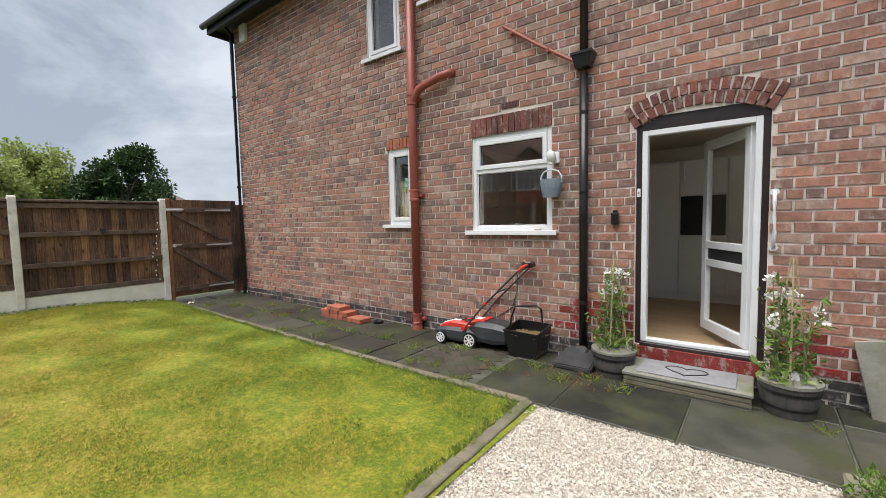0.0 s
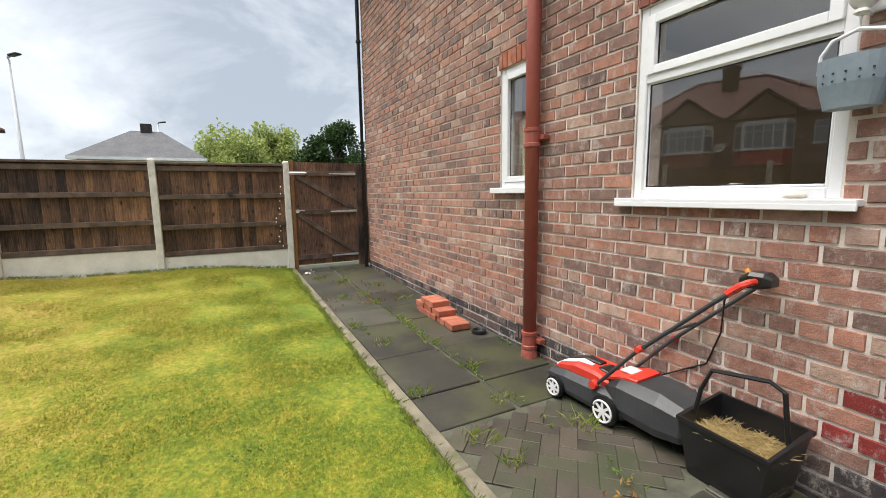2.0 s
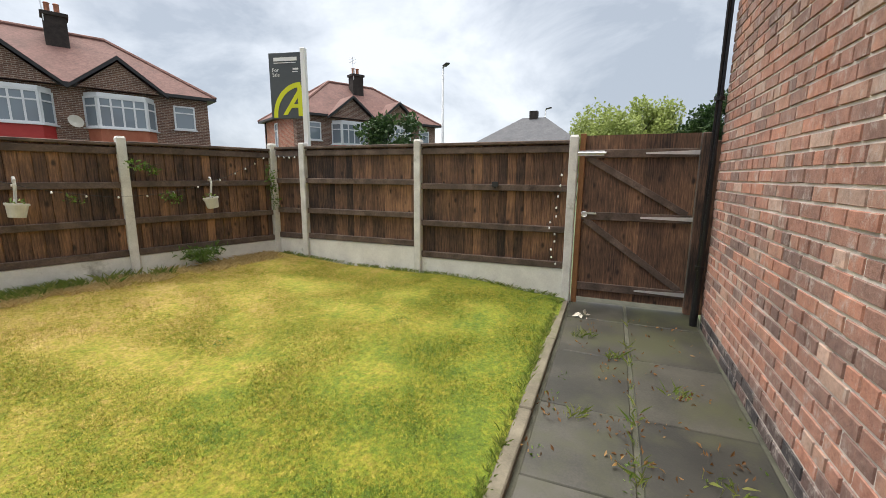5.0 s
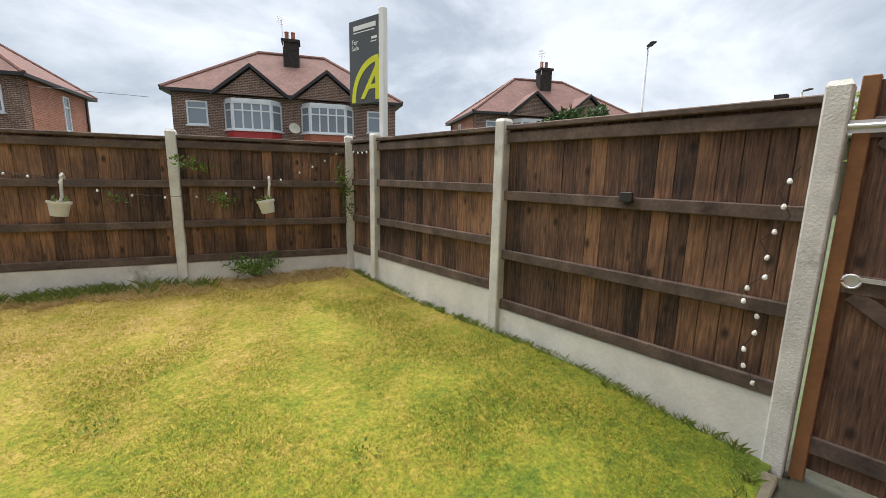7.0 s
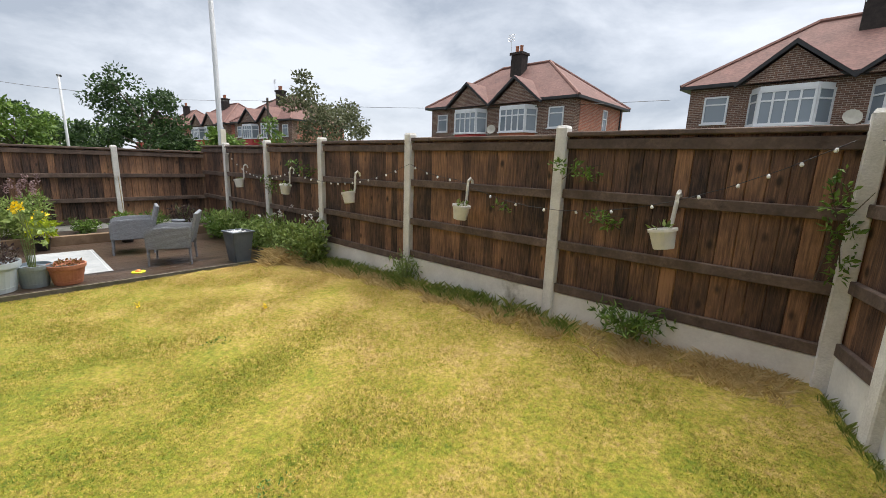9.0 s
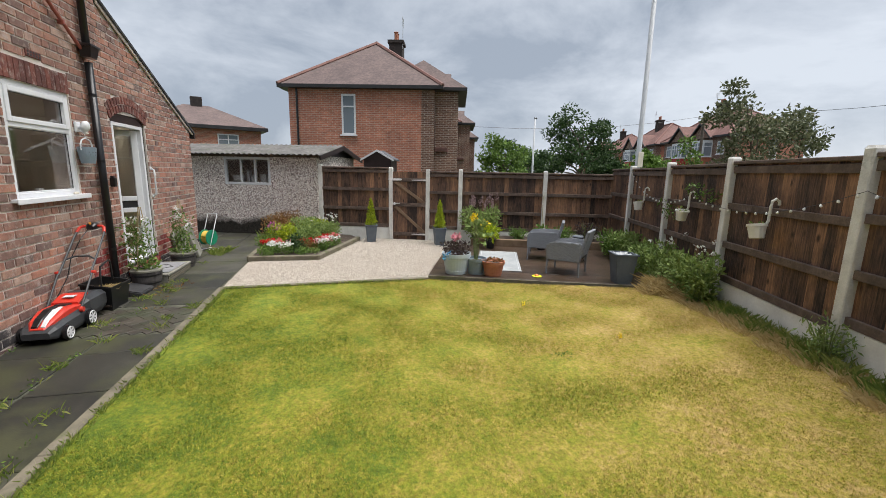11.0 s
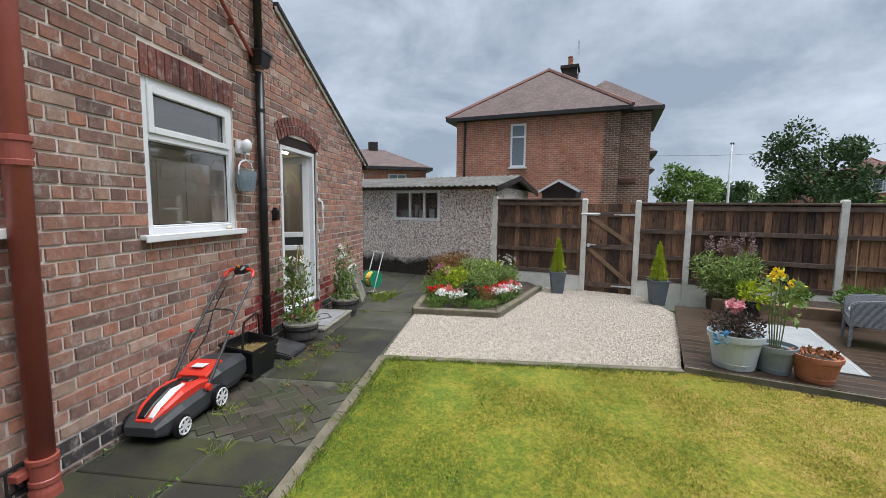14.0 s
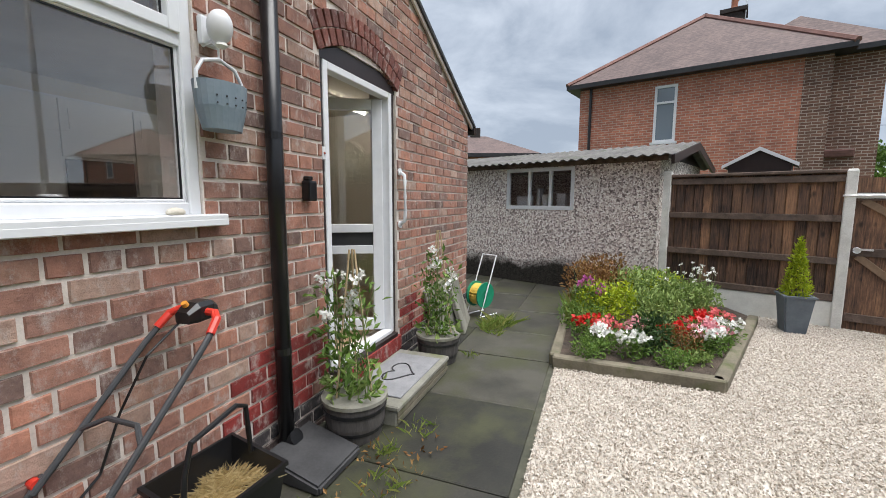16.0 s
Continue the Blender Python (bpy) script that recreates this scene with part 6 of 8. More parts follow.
def blades(name, spots, h, w, mat, parent=None, label="", spread=0.35):
    """Grass-like tufts: spots (x, y, z, radius, count)."""
    V = []
    for x, y, z, r, k in spots:
        a = prng.uniform(0, 6.283, k)
        q = r * np.sqrt(prng.uniform(0, 1, k))
        bx, by = x + q * np.cos(a), y + q * np.sin(a)
        t = prng.uniform(0, 6.283, k)
        hh = h * prng.uniform(0.5, 1.2, k)
        lx, ly = prng.normal(0, spread, k) * hh, prng.normal(0, spread, k) * hh
        dx_, dy_ = np.cos(t) * w, np.sin(t) * w
        zz_ = np.full(k, z)
        V.append(np.stack([np.stack([bx - dx_, by - dy_, zz_ - 0.01], 1), np.stack([bx + dx_, by + dy_, zz_ - 0.01], 1),
                           np.stack([bx + lx * 0.4 + dx_ * 0.7, by + ly * 0.4 + dy_ * 0.7, zz_ + hh * 0.6], 1), np.stack([bx + lx, by + ly, zz_ + hh], 1)], 1))
    V = np.concatenate(V)
    k = len(V)
    f = np.arange(k * 4).reshape(-1, 4)
    F = np.concatenate([f[:, [0, 1, 2]], f[:, [0, 2, 3]]])
    o = new(name, raw_mesh(name, V.reshape(-1, 3), F, mat))
    if parent:
        o.parent = parent
    return o


def stems(pts, r=0.004):
    bm = bmesh.new()
    for p in pts:
        tube(bm, p, [r * (1 - 0.5 * i / max(1, len(p) - 1)) for i in range(len(p))], 5)
    return bm


def flower_head(parent, name, spots, r, mat, label="", k=14):
    """Rounded heads of many petals, one part at each spot."""
    for x, y, z in spots:
        leaf_cloud(name, [(x, y, z, r, r, r * 0.7, k)], r, mat, parent, label, 0.9, 0.3, 0.2)


def stem_parts(pts, r, mat, parent):
    for p in pts:
        part("stem", stems([p], r), mat, parent)


# ---------- trees and street things ----------
def tree(label, x, y, h, r, mat, leaf, count, trunk=0.16, crown_low=0.35, seed=1, squash=0.85):
    rt = random.Random(seed)
    t = thing("tree", label, "tree", (x, y, -0.2))
    tb_ = bmesh.new()
    tube(tb_, [(0, 0, 0), (0.05, 0.02, h * 0.2), (-0.05, 0.06, h * 0.45), (0.05, 0, h * 0.75)], [trunk, trunk * 0.8, trunk * 0.55, trunk * 0.2], 9)
    clumps = []
    n_l = 16
    for i in range(n_l):
        a = 2 * math.pi * i / n_l * 2.4 + rt.uniform(-.4, .4)
        f = i / n_l
        rr = r * rt.uniform(0.45, 0.95) * (1.0 - 0.45 * max(0, f - 0.4))
        zz_ = h * (crown_low + (0.97 - crown_low) * f) * rt.uniform(0.95, 1.03)
        tip = (rr * math.cos(a), rr * math.sin(a), min(zz_, h * 0.95))
        st = (0.0, 0.03, h * (crown_low * 0.75 + 0.3 * f))
        tube(tb_, [st, (tip[0] * 0.5, tip[1] * 0.5, (st[2] + tip[2]) / 2 + 0.1), tip], [trunk * 0.4, trunk * 0.25, trunk * 0.06], 6)
        for j in range(4):
            cr = r * rt.uniform(0.16, 0.34)
            clumps.append((tip[0] + rt.uniform(-.3, .3) * r, tip[1] + rt.uniform(-.3, .3) * r, tip[2] + rt.uniform(-.14, .10) * h, cr, cr, cr * squash, count // (n_l * 4)))
    part("trunk", tb_, M_bark, t)
    leaf_cloud("crown", clumps, leaf, mat, t, aspect=0.6, up=0.0, shell=0.1)
    return t


tree("broad green tree with an open crown beyond the fence", 17.6, -14.3, 5.9, 2.3, M_leaf_dark, 0.20, 6500, 0.20, 0.38, 2)
tree("shrubby green and purple tree beyond the fence", -1.2, -6.45, 3.55, 1.05, M_leaf_mix, 0.08, 9000, 0.05, 0.30, 3)
tree("bright green shrub beside the taller tree", -0.35, -6.2, 2.55, 0.62, M_leaf, 0.08, 2400, 0.04, 0.3, 4)
tree("pale green willow beyond the gate", -42.0, 4.0, 7.4, 4.3, M_willow, 0.30, 22000, 0.30, 0.18, 5, 1.2)
tree("dark green dense tree beyond the gate", -39.0, 10.3, 7.4, 3.1, M_leaf_dark, 0.28, 22000, 0.25, 0.12, 6, 1.1)
for k, (x, y, h, r) in enumerate(((30.5, -14.0, 5.2, 2.4), (36, -19, 5.0, 2.8), (46, -25, 5.2, 3.2), (24.0, -20.5, 3.8, 1.6), (19.5, -21.0, 3.6, 1.4), (-27.2, -9.6, 5.4, 2.0), (-50, 14, 5.6, 3.0))):
    tree("distant round green tree or tall hedge bush", x, y, h, r, M_leaf_dark if k % 2 else M_leaf, 0.3, 4200, 0.12, 0.2, 10 + k)


def street_lamp(label, x, y, h, r, a, head=True):
    t = thing("street_lamp", label, "street lamp", pose(x, y, -0.2, 0, 0, a), group="street lamps")
    part("column", tube(bmesh.new(), [(0, 0, 0), (0, 0, 1.4), (0, 0, 1.5), (0, 0, h)], [r * 1.5, r * 1.5, r, r * 0.75], 12), M_metalpost, t, smooth=True)
    if head:
        part("arm", tube(bmesh.new(), [(0, 0, h - 0.05), (0, 0, h + 0.1), (0.35, 0, h + 0.16)], r * 0.6, 8), M_metalpost, t)
        part("lantern", newbox(0.25, 0.95, -0.14, 0.14, h + 0.10, h + 0.20, 0.03), M_trim, t)
    return t


street_lamp("tall grey street lamp beyond the west fence", -29.2, -6.9, 8.3, 0.09, 40)
street_lamp("distant grey street lamp along the road", 30.8, -17.0, 7.1, 0.10, -30)
street_lamp("distant grey street lamp along the road", -46.0, -3.0, 8.0, 0.09, 40)
col = street_lamp("tall grey steel column just beyond the fence corner", 3.35, -7.40, 10.5, 0.075, 130)
part("notice_plate", newbox(-0.13, 0.13, -0.09, -0.075, 1.95, 2.40, 0.004), M_render, col, "small white notice plate").matrix_basis = pose(0, 0, 0.2, 0, 0, -200)
tp_ = thing("telegraph_pole", "brown timber telegraph pole across the street", "telegraph pole", (23.5, -29.5, -0.2))
part("pole", tube(bmesh.new(), [(0, 0, 0), (0, 0, 7.3)], [0.15, 0.10], 10), M_poleswood, tp_)
part("crossarm", newbox(-0.6, 0.6, -0.05, 0.05, 6.9, 7.0), M_poleswood, tp_)
wires = bmesh.new()
for q in ((-9.5, -22.0, 5.0), (24.0, -8.0, 5.2)):
    a_ = Vector((23.5, -29.5, 6.9))
    b_ = Vector(q)
    tube(wires, [a_.lerp(b_, f) - Vector((0, 0, 1.1 * f * (1 - f) * 2)) for f in (0, .2, .4, .6, .8, 1)], 0.012, 4)
single("overhead_wire", wires, M_trim, "thin black telephone wires from the pole", "wires")

# ---------- estate agent's board ----------
M_navy = rough_mat("slate_board", [(0.3, (0.055, 0.065, 0.075)), (0.7, (0.075, 0.085, 0.095))], 0.5, 2, 30, 0.05)
M_limeprint = rough_mat("lime_print", [(0.3, (0.58, 0.62, 0.01)), (0.7, (0.64, 0.68, 0.02))], 0.5, 2, 30, 0.0)
M_whiteprint = rough_mat("white_print", [(0.3, (0.74, 0.75, 0.76)), (0.7, (0.82, 0.83, 0.84))], 0.5, 2, 30, 0.0)
sg = thing("sale_board", "slate grey and lime for-sale board on a white post", "sign", pose(-8.95, -0.88, 0.1, 0, 0, 101))
part("post", newbox(-0.035, 0.035, -0.035, 0.035, -0.2, 3.24, 0.004), M_whiteprint, sg, "white painted timber post")
bd = new("board", mesh_of("board", newbox(-0.55, -0.035, -0.014, 0.014, 2.27, 3.19, 0.003), M_navy))
bd.parent = sg


def text_on(body, size, x, z, parent, mat, y=-0.016):
    cu = bpy.data.curves.new("lettering", 'FONT')
    cu.body, cu.size, cu.extrude = body, size, 0.001
    cu.materials.append(mat)
    tmp = bpy.data.objects.new("lettering_tmp", cu)
    scene.collection.objects.link(tmp)
    dg = bpy.context.evaluated_depsgraph_get()
    dg.update()
    me_ = bpy.data.meshes.new_from_object(tmp.evaluated_get(dg))
    bpy.data.objects.remove(tmp)
    o = new("lettering", me_)
    o.parent = parent
    o.matrix_basis = pose(x, y, z, 90, 0, 0)
    return o


text_on("For", 0.075, -0.50, 2.93, bd, M_whiteprint)
text_on("Sale", 0.075, -0.50, 2.865, bd, M_whiteprint)
bars = bmesh.new()
box(bars, -0.47, -0.10, -0.017, -0.0145, 3.075, 3.125)
box(bars, -0.47, -0.12, -0.017, -0.0145, 3.045, 3.055)
box(bars, -0.17, -0.08, -0.017, -0.0145, 2.95, 2.975)
box(bars, -0.18, -0.09, -0.017, -0.0145, 2.92, 2.93)
o = new("print_bars", mesh_of("print_bars", bars, M_whiteprint))
o.parent = bd
em = bmesh.new()
ccx, ccz, ro, ri = -0.06, 2.30, 0.45, 0.385
arc = [(ccx + ro * math.cos(q), ccz + ro * 1.06 * math.sin(q)) for q in np.linspace(math.radians(90), math.radians(182), 18)]
arc_i = [(ccx + ri * math.cos(q), ccz + ri * 1.06 * math.sin(q)) for q in np.linspace(math.radians(182), math.radians(90), 18)]
extrude_xz(em, [(max(-0.545, x), max(2.275, z)) for x, z in arc + arc_i], -0.018, -0.0145)
extrude_xz(em, [(-0.36, 2.32), (-0.29, 2.32), (-0.07, 2.62), (-0.07, 2.72)], -0.0185, -0.0145)
extrude_xz(em, [(-0.11, 2.30), (-0.045, 2.30), (-0.045, 2.74), (-0.11, 2.70)], -0.019, -0.0145)
extrude_xz(em, [(-0.24, 2.42), (-0.11, 2.42), (-0.11, 2.47), (-0.20, 2.47)], -0.0187, -0.0145)
o = new("emblem", mesh_of("emblem", em, M_limeprint))
o.parent = bd

# ---------- flower bed ----------
BED = [(0.44, 2.97), (0.40, 1.76), (2.56, 0.93), (3.09, 1.12), (3.52, 2.30), (3.45, 2.98)]
bs = bmesh.new()
prism(bs, BED, -0.05, lambda x, y: 0.075)
single("flower_bed_soil", bs, M_soil, "dark bare soil of the flower bed", "soil", "structure")
bed = thing("bed_edging", "mossy timber sleepers round the flower bed", "edging", group="garden edging")
for (xa, ya), (xb, yb) in zip(BED[:2], BED[1:3]):
    L = math.hypot(xb - xa, yb - ya)
    a = math.degrees(math.atan2(yb - ya, xb - xa))
    part("sleeper", newbox(-0.03, L + 0.03, -0.05, 0.05, -0.05, 0.10, 0.012), M_kerb, bed).matrix_basis = pose(xa, ya, 0.0, 0, 0, a)
part("sleeper", newbox(0.05, 3.0, -0.045, 0.045, -0.05, 0.09, 0.012), M_kerb, bed).matrix_basis = pose(0.44, 2.99, 0)


def bed_plant(name, label, x, y, h, r, mat, leaf, k, flowers=None, fr=0.03, fmat=None, tall=None, cat="plant"):
    x += 0.3 * max(0.0, 1.05 - x)
    y += 0.10 if y < 1.7 else 0.0
    t = thing(name, label, cat, (x, y, 0.07), group="bed plants")
    pts = [[(0, 0, 0), (r * 0.5 * math.cos(a), r * 0.5 * math.sin(a), h * 0.5), (r * 0.8 * math.cos(a), r * 0.8 * math.sin(a), h * 0.9)] for a in np.linspace(0, 6, 7)]
    stem_parts(pts, 0.004, M_stem, t)
    cl_ = [(r * 0.55 * math.cos(a), r * 0.55 * math.sin(a), h * 0.55 + 0.05 * math.sin(3 * a), r * 0.55, r * 0.55, h * 0.48, k // 6) for a in np.linspace(0, 5.3, 6)]
    leaf_cloud("leaves", cl_, leaf, mat, t)
    if flowers:
        ft = [(prng.uniform(-r, r) * 0.85, prng.uniform(-r, r) * 0.85, h * prng.uniform(0.85, 1.12) if not tall else tall * prng.uniform(0.85, 1.1)) for _ in range(flowers)]
        if tall:
            stem_parts([[(x_ * 0.7, y_ * 0.7, h * 0.4), (x_, y_, z_)] for x_, y_, z_ in ft], 0.003, M_stem, t)
        flower_head(t, "flower", ft, fr, fmat, k=16 if fr > 0.025 else 9)
    return t


G = "bushy geranium with clustered flower heads in the bed"
for x, y, fm, lab in ((0.62, 2.62, P_white, "white"), (0.50, 2.36, P_white, "white"), (0.95, 2.55, P_coral, "coral red"), (1.15, 2.30, P_pink, "pale pink"), (1.05, 2.02, P_red, "bright red"), (0.98, 2.75, P_red, "bright red"),
                      (1.05, 1.78, P_pink, "pale pink"), (1.35, 1.60, P_coral, "coral red"), (1.55, 1.72, P_red, "bright red"), (1.20, 1.52, P_pink, "pink"), (1.80, 1.38, P_coral, "coral red"), (0.95, 1.62, P_white, "white"), (1.42, 1.38, P_white, "white")):
    bed_plant("geranium", f"low green geranium with {lab} flower heads", x, y, 0.20, 0.14, M_leaf, 0.045, 260, 9, 0.038, fm, cat="flowering plant")
for x, y, h, r, m_, lab in ((0.40, 2.05, 0.14, 0.15, M_leaf, "low ferny green edging plant"), (0.62, 1.84, 0.10, 0.10, M_leaf_pale, "low ferny green edging plant"), (0.85, 1.95, 0.26, 0.17, M_leaf_rust, "rust-tinted leafy plant"), (0.75, 2.20, 0.34, 0.14, M_leaf_dark, "dark green upright plant"), (0.30, 2.70, 0.18, 0.15, M_leaf, "small green leafy plant"),
                         (1.70, 2.55, 0.46, 0.30, M_leaf_lime, "loose yellow-green perennial"), (1.65, 2.05, 0.40, 0.26, M_leaf_pale, "loose pale green perennial"), (2.30, 2.70, 0.60, 0.36, M_leaf_rust, "tall perennial turning rust brown"), (2.25, 2.15, 0.55, 0.36, M_leaf_pale, "pale green perennial"), (1.35, 2.80, 0.30, 0.25, M_leaf, "green leafy plant"), (2.95, 2.60, 0.62, 0.34, M_leaf_rust, "tall perennial with rusty plumes"), (2.85, 1.95, 0.46, 0.32, M_leaf_lime, "yellow-green perennial")):
    bed_plant("perennial", lab + " in the flower bed", x, y, h, r, m_, 0.06 if h > 0.3 else 0.035, int(900 * r / 0.3))
for x, y, r in ((2.10, 1.70, 0.30), (2.55, 1.55, 0.28), (2.25, 1.45, 0.22)):
    bed_plant("achillea", "feathery green plant with flat white flower heads", x, y, 0.42, r, M_leaf_pale, 0.05, 700, 8, 0.020, P_white, 0.56, cat="flowering plant")
bed_plant("dahlia", "green plant with magenta flowers", 1.75, 2.72, 0.45, 0.2, M_leaf, 0.05, 500, 5, 0.05, P_mag, cat="flowering plant")
blades("bed_spikes", [(1.5, 2.85, 0.07, 0.15, 40), (2.0, 2.85, 0.07, 0.2, 60)], 0.32, 0.006, M_tuft)
tagged(bpy.data.objects["bed_spikes"], "narrow upright grassy leaves in the bed", "plant", kind="stuff")

# ---------- deck and what stands on it ----------
DM = pose(-1.37, -0.04, 0, 0, 0, -20.5)
deck = thing("deck", "dark wet timber decking", "decking", DM, kind="structure")
part("deck_frame", newbox(0.01, 2.85, -3.7, -0.01, -0.05, 0.048), M_deck, deck)
for i in range(20):
    b = newbox(0.143 * i, 0.143 * i + 0.140, -3.72, 0.0, 0.05, 0.08, 0.0015)
    part("deck_board", b, M_deck, deck)
part("edge_board", newbox(-0.03, -0.002, -3.72, 0.0, -0.05, 0.075, 0.003), M_kerb, deck)


def on_deck(x, y, a=0, z=0.08):
    return DM @ pose(x, y, z, 0, 0, a)


mt = thing("outdoor_mat", "pale grey rectangular outdoor mat on the deck", "mat", on_deck(1.36, -1.12))
part("mat", newbox(-0.86, 0.86, -0.38, 0.38, 0, 0.012, 0.004), rough_mat("pale_mat", [(0.3, (0.24, 0.255, 0.26)), (0.7, (0.33, 0.345, 0.35))], 0.9, 6, 120, 0.4), mt)
part("border", newbox(-0.82, 0.82, -0.345, -0.335, 0.012, 0.0135), M_metalpost, mt)
part("border", newbox(-0.82, 0.82, 0.335, 0.345, 0.012, 0.0135), M_metalpost, mt)


def wicker():
    m, n, l, b = material("grey_wicker")
    tc = n.new("ShaderNodeTexCoord")
    sep = n.new("ShaderNodeSeparateXYZ")
    l.new(tc.outputs["Object"], sep.inputs[0])
    mu = n.new("ShaderNodeMath")
    mu.operation = 'MULTIPLY'
    mu.inputs[1].default_value = 2 * math.pi / 0.014
    l.new(sep.outputs[2], mu.inputs[0])
    si = n.new("ShaderNodeMath")
    si.operation = 'SINE'
    l.new(mu.outputs[0], si.inputs[0])
    nz = noise_tex(n, l, tc.outputs["Object"], 40, 3, 0.6, (1, 1, 4))
    rp_ = ramp(n, [(0.3, (0.11, 0.12, 0.135)), (0.7, (0.25, 0.265, 0.295))])
    l.new(nz.outputs["Fac"], rp_.inputs[0])
    l.new(rp_.outputs[0], b.inputs["Base Color"])
    b.inputs["Roughness"].default_value = 0.5
    bump(n, l, b, si.outputs[0], 0.4, 0.003)
    return m


M_wicker = wicker()
M_cushion = rough_mat("pale_cushion", [(0.3, (0.62, 0.62, 0.62)), (0.7, (0.74, 0.74, 0.74))], 0.9, 6, 80, 0.3)


def wicker_chair(m):
    """Armchair facing local +y."""
    t = thing("wicker_armchair", "grey woven wicker garden armchair with a pale seat cushion", "armchair", m, group="garden chairs")
    part("seat", newbox(-0.24, 0.24, -0.26, 0.30, 0.30, 0.38, 0.02, seg=2), M_wicker, t)
    part("cushion", newbox(-0.225, 0.225, -0.20, 0.29, 0.382, 0.44, 0.025, seg=3), M_cushion, t, "pale seat cushion")
    bk = newbox(-0.27, 0.27, -0.035, 0.025, 0.0, 0.50, 0.025, seg=3)
    part("backrest", bk, M_wicker, t).matrix_basis = pose(0, -0.27, 0.36, 14, 0, 0)
    for s in (-1, 1):
        ar = bmesh.new()
        prof = [(-0.30, 0.27), (0.33, 0.27), (0.335, 0.55), (0.26, 0.60), (0.05, 0.625), (-0.30, 0.62)]
        a_ = [ar.verts.new((s * 0.25, y_, z_)) for y_, z_ in prof]
        b_ = [ar.verts.new((s * 0.31, y_, z_)) for y_, z_ in prof]
        k = len(prof)
        for i in range(k):
            ar.faces.new((a_[i], a_[(i + 1) % k], b_[(i + 1) % k], b_[i]))
        ar.faces.new(a_[::-1])
        ar.faces.new(b_)
        bmesh.ops.recalc_face_normals(ar, faces=ar.faces[:])
        bmesh.ops.bevel(ar, geom=ar.edges[:], offset=0.014, segments=2, affect='EDGES')
        part("armrest", ar, M_wicker, t)
        for y_ in (-0.27, 0.30):
            part("leg", tube(bmesh.new(), [(s * 0.28, y_, 0.28), (s * 0.285, y_ * 1.04, 0.0)], [0.022, 0.016], 8), M_wicker, t)
    part("apron", newbox(-0.25, 0.25, 0.29, 0.315, 0.24, 0.36, 0.008), M_wicker, t)
    return t


wicker_chair(on_deck(0.62, -2.25, -24) @ Matrix.Scale(0.88, 4))
wicker_chair(on_deck(1.75, -1.98, -10) @ Matrix.Scale(0.88, 4))
urn = thing("chiminea", "slate grey round fire pot with a lid between the chairs", "fire pot", on_deck(1.66, -2.60) @ Matrix.Scale(0.70, 4))
M_slate = rough_mat("slate_grey_pot", [(0.3, (0.088, 0.108, 0.13)), (0.7, (0.135, 0.158, 0.185))], 0.55, 5, 50, 0.2)
part("bowl", lathe(bmesh.new(), [(0.10, 0.05), (0.24, 0.12), (0.29, 0.26), (0.26, 0.40), (0.16, 0.50), (0.11, 0.55), (0.11, 0.64)], 24), M_slate, urn, smooth=True)
part("lid", lathe(bmesh.new(), [(0.0, 0.64), (0.14, 0.64), (0.15, 0.66), (0.13, 0.685), (0.0, 0.69)], 24), M_slate, urn)
for k in range(3):
    a = 2.1 * k
    part("foot", tube(bmesh.new(), [(0.16 * math.cos(a), 0.16 * math.sin(a), 0.10), (0.22 * math.cos(a), 0.22 * math.sin(a), 0.0)], 0.014, 6), M_trim, urn)


def square_planter(m, w, h, label):
    t = thing("square_planter", label, "planter", m, group="grey planters")
    b = bmesh.new()
    r0, r1 = w * 0.36, w * 0.5
    ring = []
    for rr, z_ in ((r0, 0), (r1, h), (r1 + 0.012, h), (r1 + 0.012, h + 0.02), (r1 - 0.02, h + 0.02), (r1 - 0.03, h - 0.05)):
        ring.append([b.verts.new((sx * rr, sy * rr, z_)) for sx, sy in ((-1, -1), (1, -1), (1, 1), (-1, 1))])
    for A_, B_ in zip(ring, ring[1:]):
        for k in range(4):
            b.faces.new((A_[k], A_[(k + 1) % 4], B_[(k + 1) % 4], B_[k]))
    b.faces.new(ring[0][::-1])
    bmesh.ops.bevel(b, geom=[e for e in b.edges if abs(e.verts[0].co.z - e.verts[1].co.z) > 0.1], offset=0.012, segments=2, affect='EDGES')
    part("pot", b, M_slate, t)
    part("soil", newbox(-r1 + 0.03, r1 - 0.03, -r1 + 0.03, r1 - 0.03, h - 0.08, h - 0.03), M_soil, t)
    return t


pl = square_planter(on_deck(0.12, -2.98, 6), 0.32, 0.44, "tall slate grey tapered planter topped with pale pebbles")
pb = bmesh.new()
for k in range(40):
    q = Matrix.LocRotScale((random.uniform(-.125, .125), random.uniform(-.125, .125), 0.425 + random.uniform(0, .02)), Euler((random.random() * 3, random.random() * 3, 0)), (1.2, 0.9, 0.7))
    bmesh.ops.create_icosphere(pb, subdivisions=1, radius=0.022, matrix=q)
part("pebbles", pb, M_upvc, pl, "white pebbles")


def topiary(x, y):
    t = square_planter((x, y, 0.0), 0.27, 0.40, "slate grey tapered planter with a lime-green cone conifer")
    cl_ = [(0, 0, 0.44 + 0.060 * i, 0.15 * (1 - i / 10.5), 0.15 * (1 - i / 10.5), 0.07, 240 - 18 * i) for i in range(10)]
    leaf_cloud("conifer", cl_, 0.04, M_leaf_lime, t, "lime-green cone-shaped conifer", 0.4, 0.9, 0.5)
    part("stem", cyl(bmesh.new(), (0, 0, 0.38), (0, 0, 0.85), 0.015, 0.006, 8), M_bark, t)
    return t


topiary(2.38, 0.62)
topiary(1.70, -0.92)


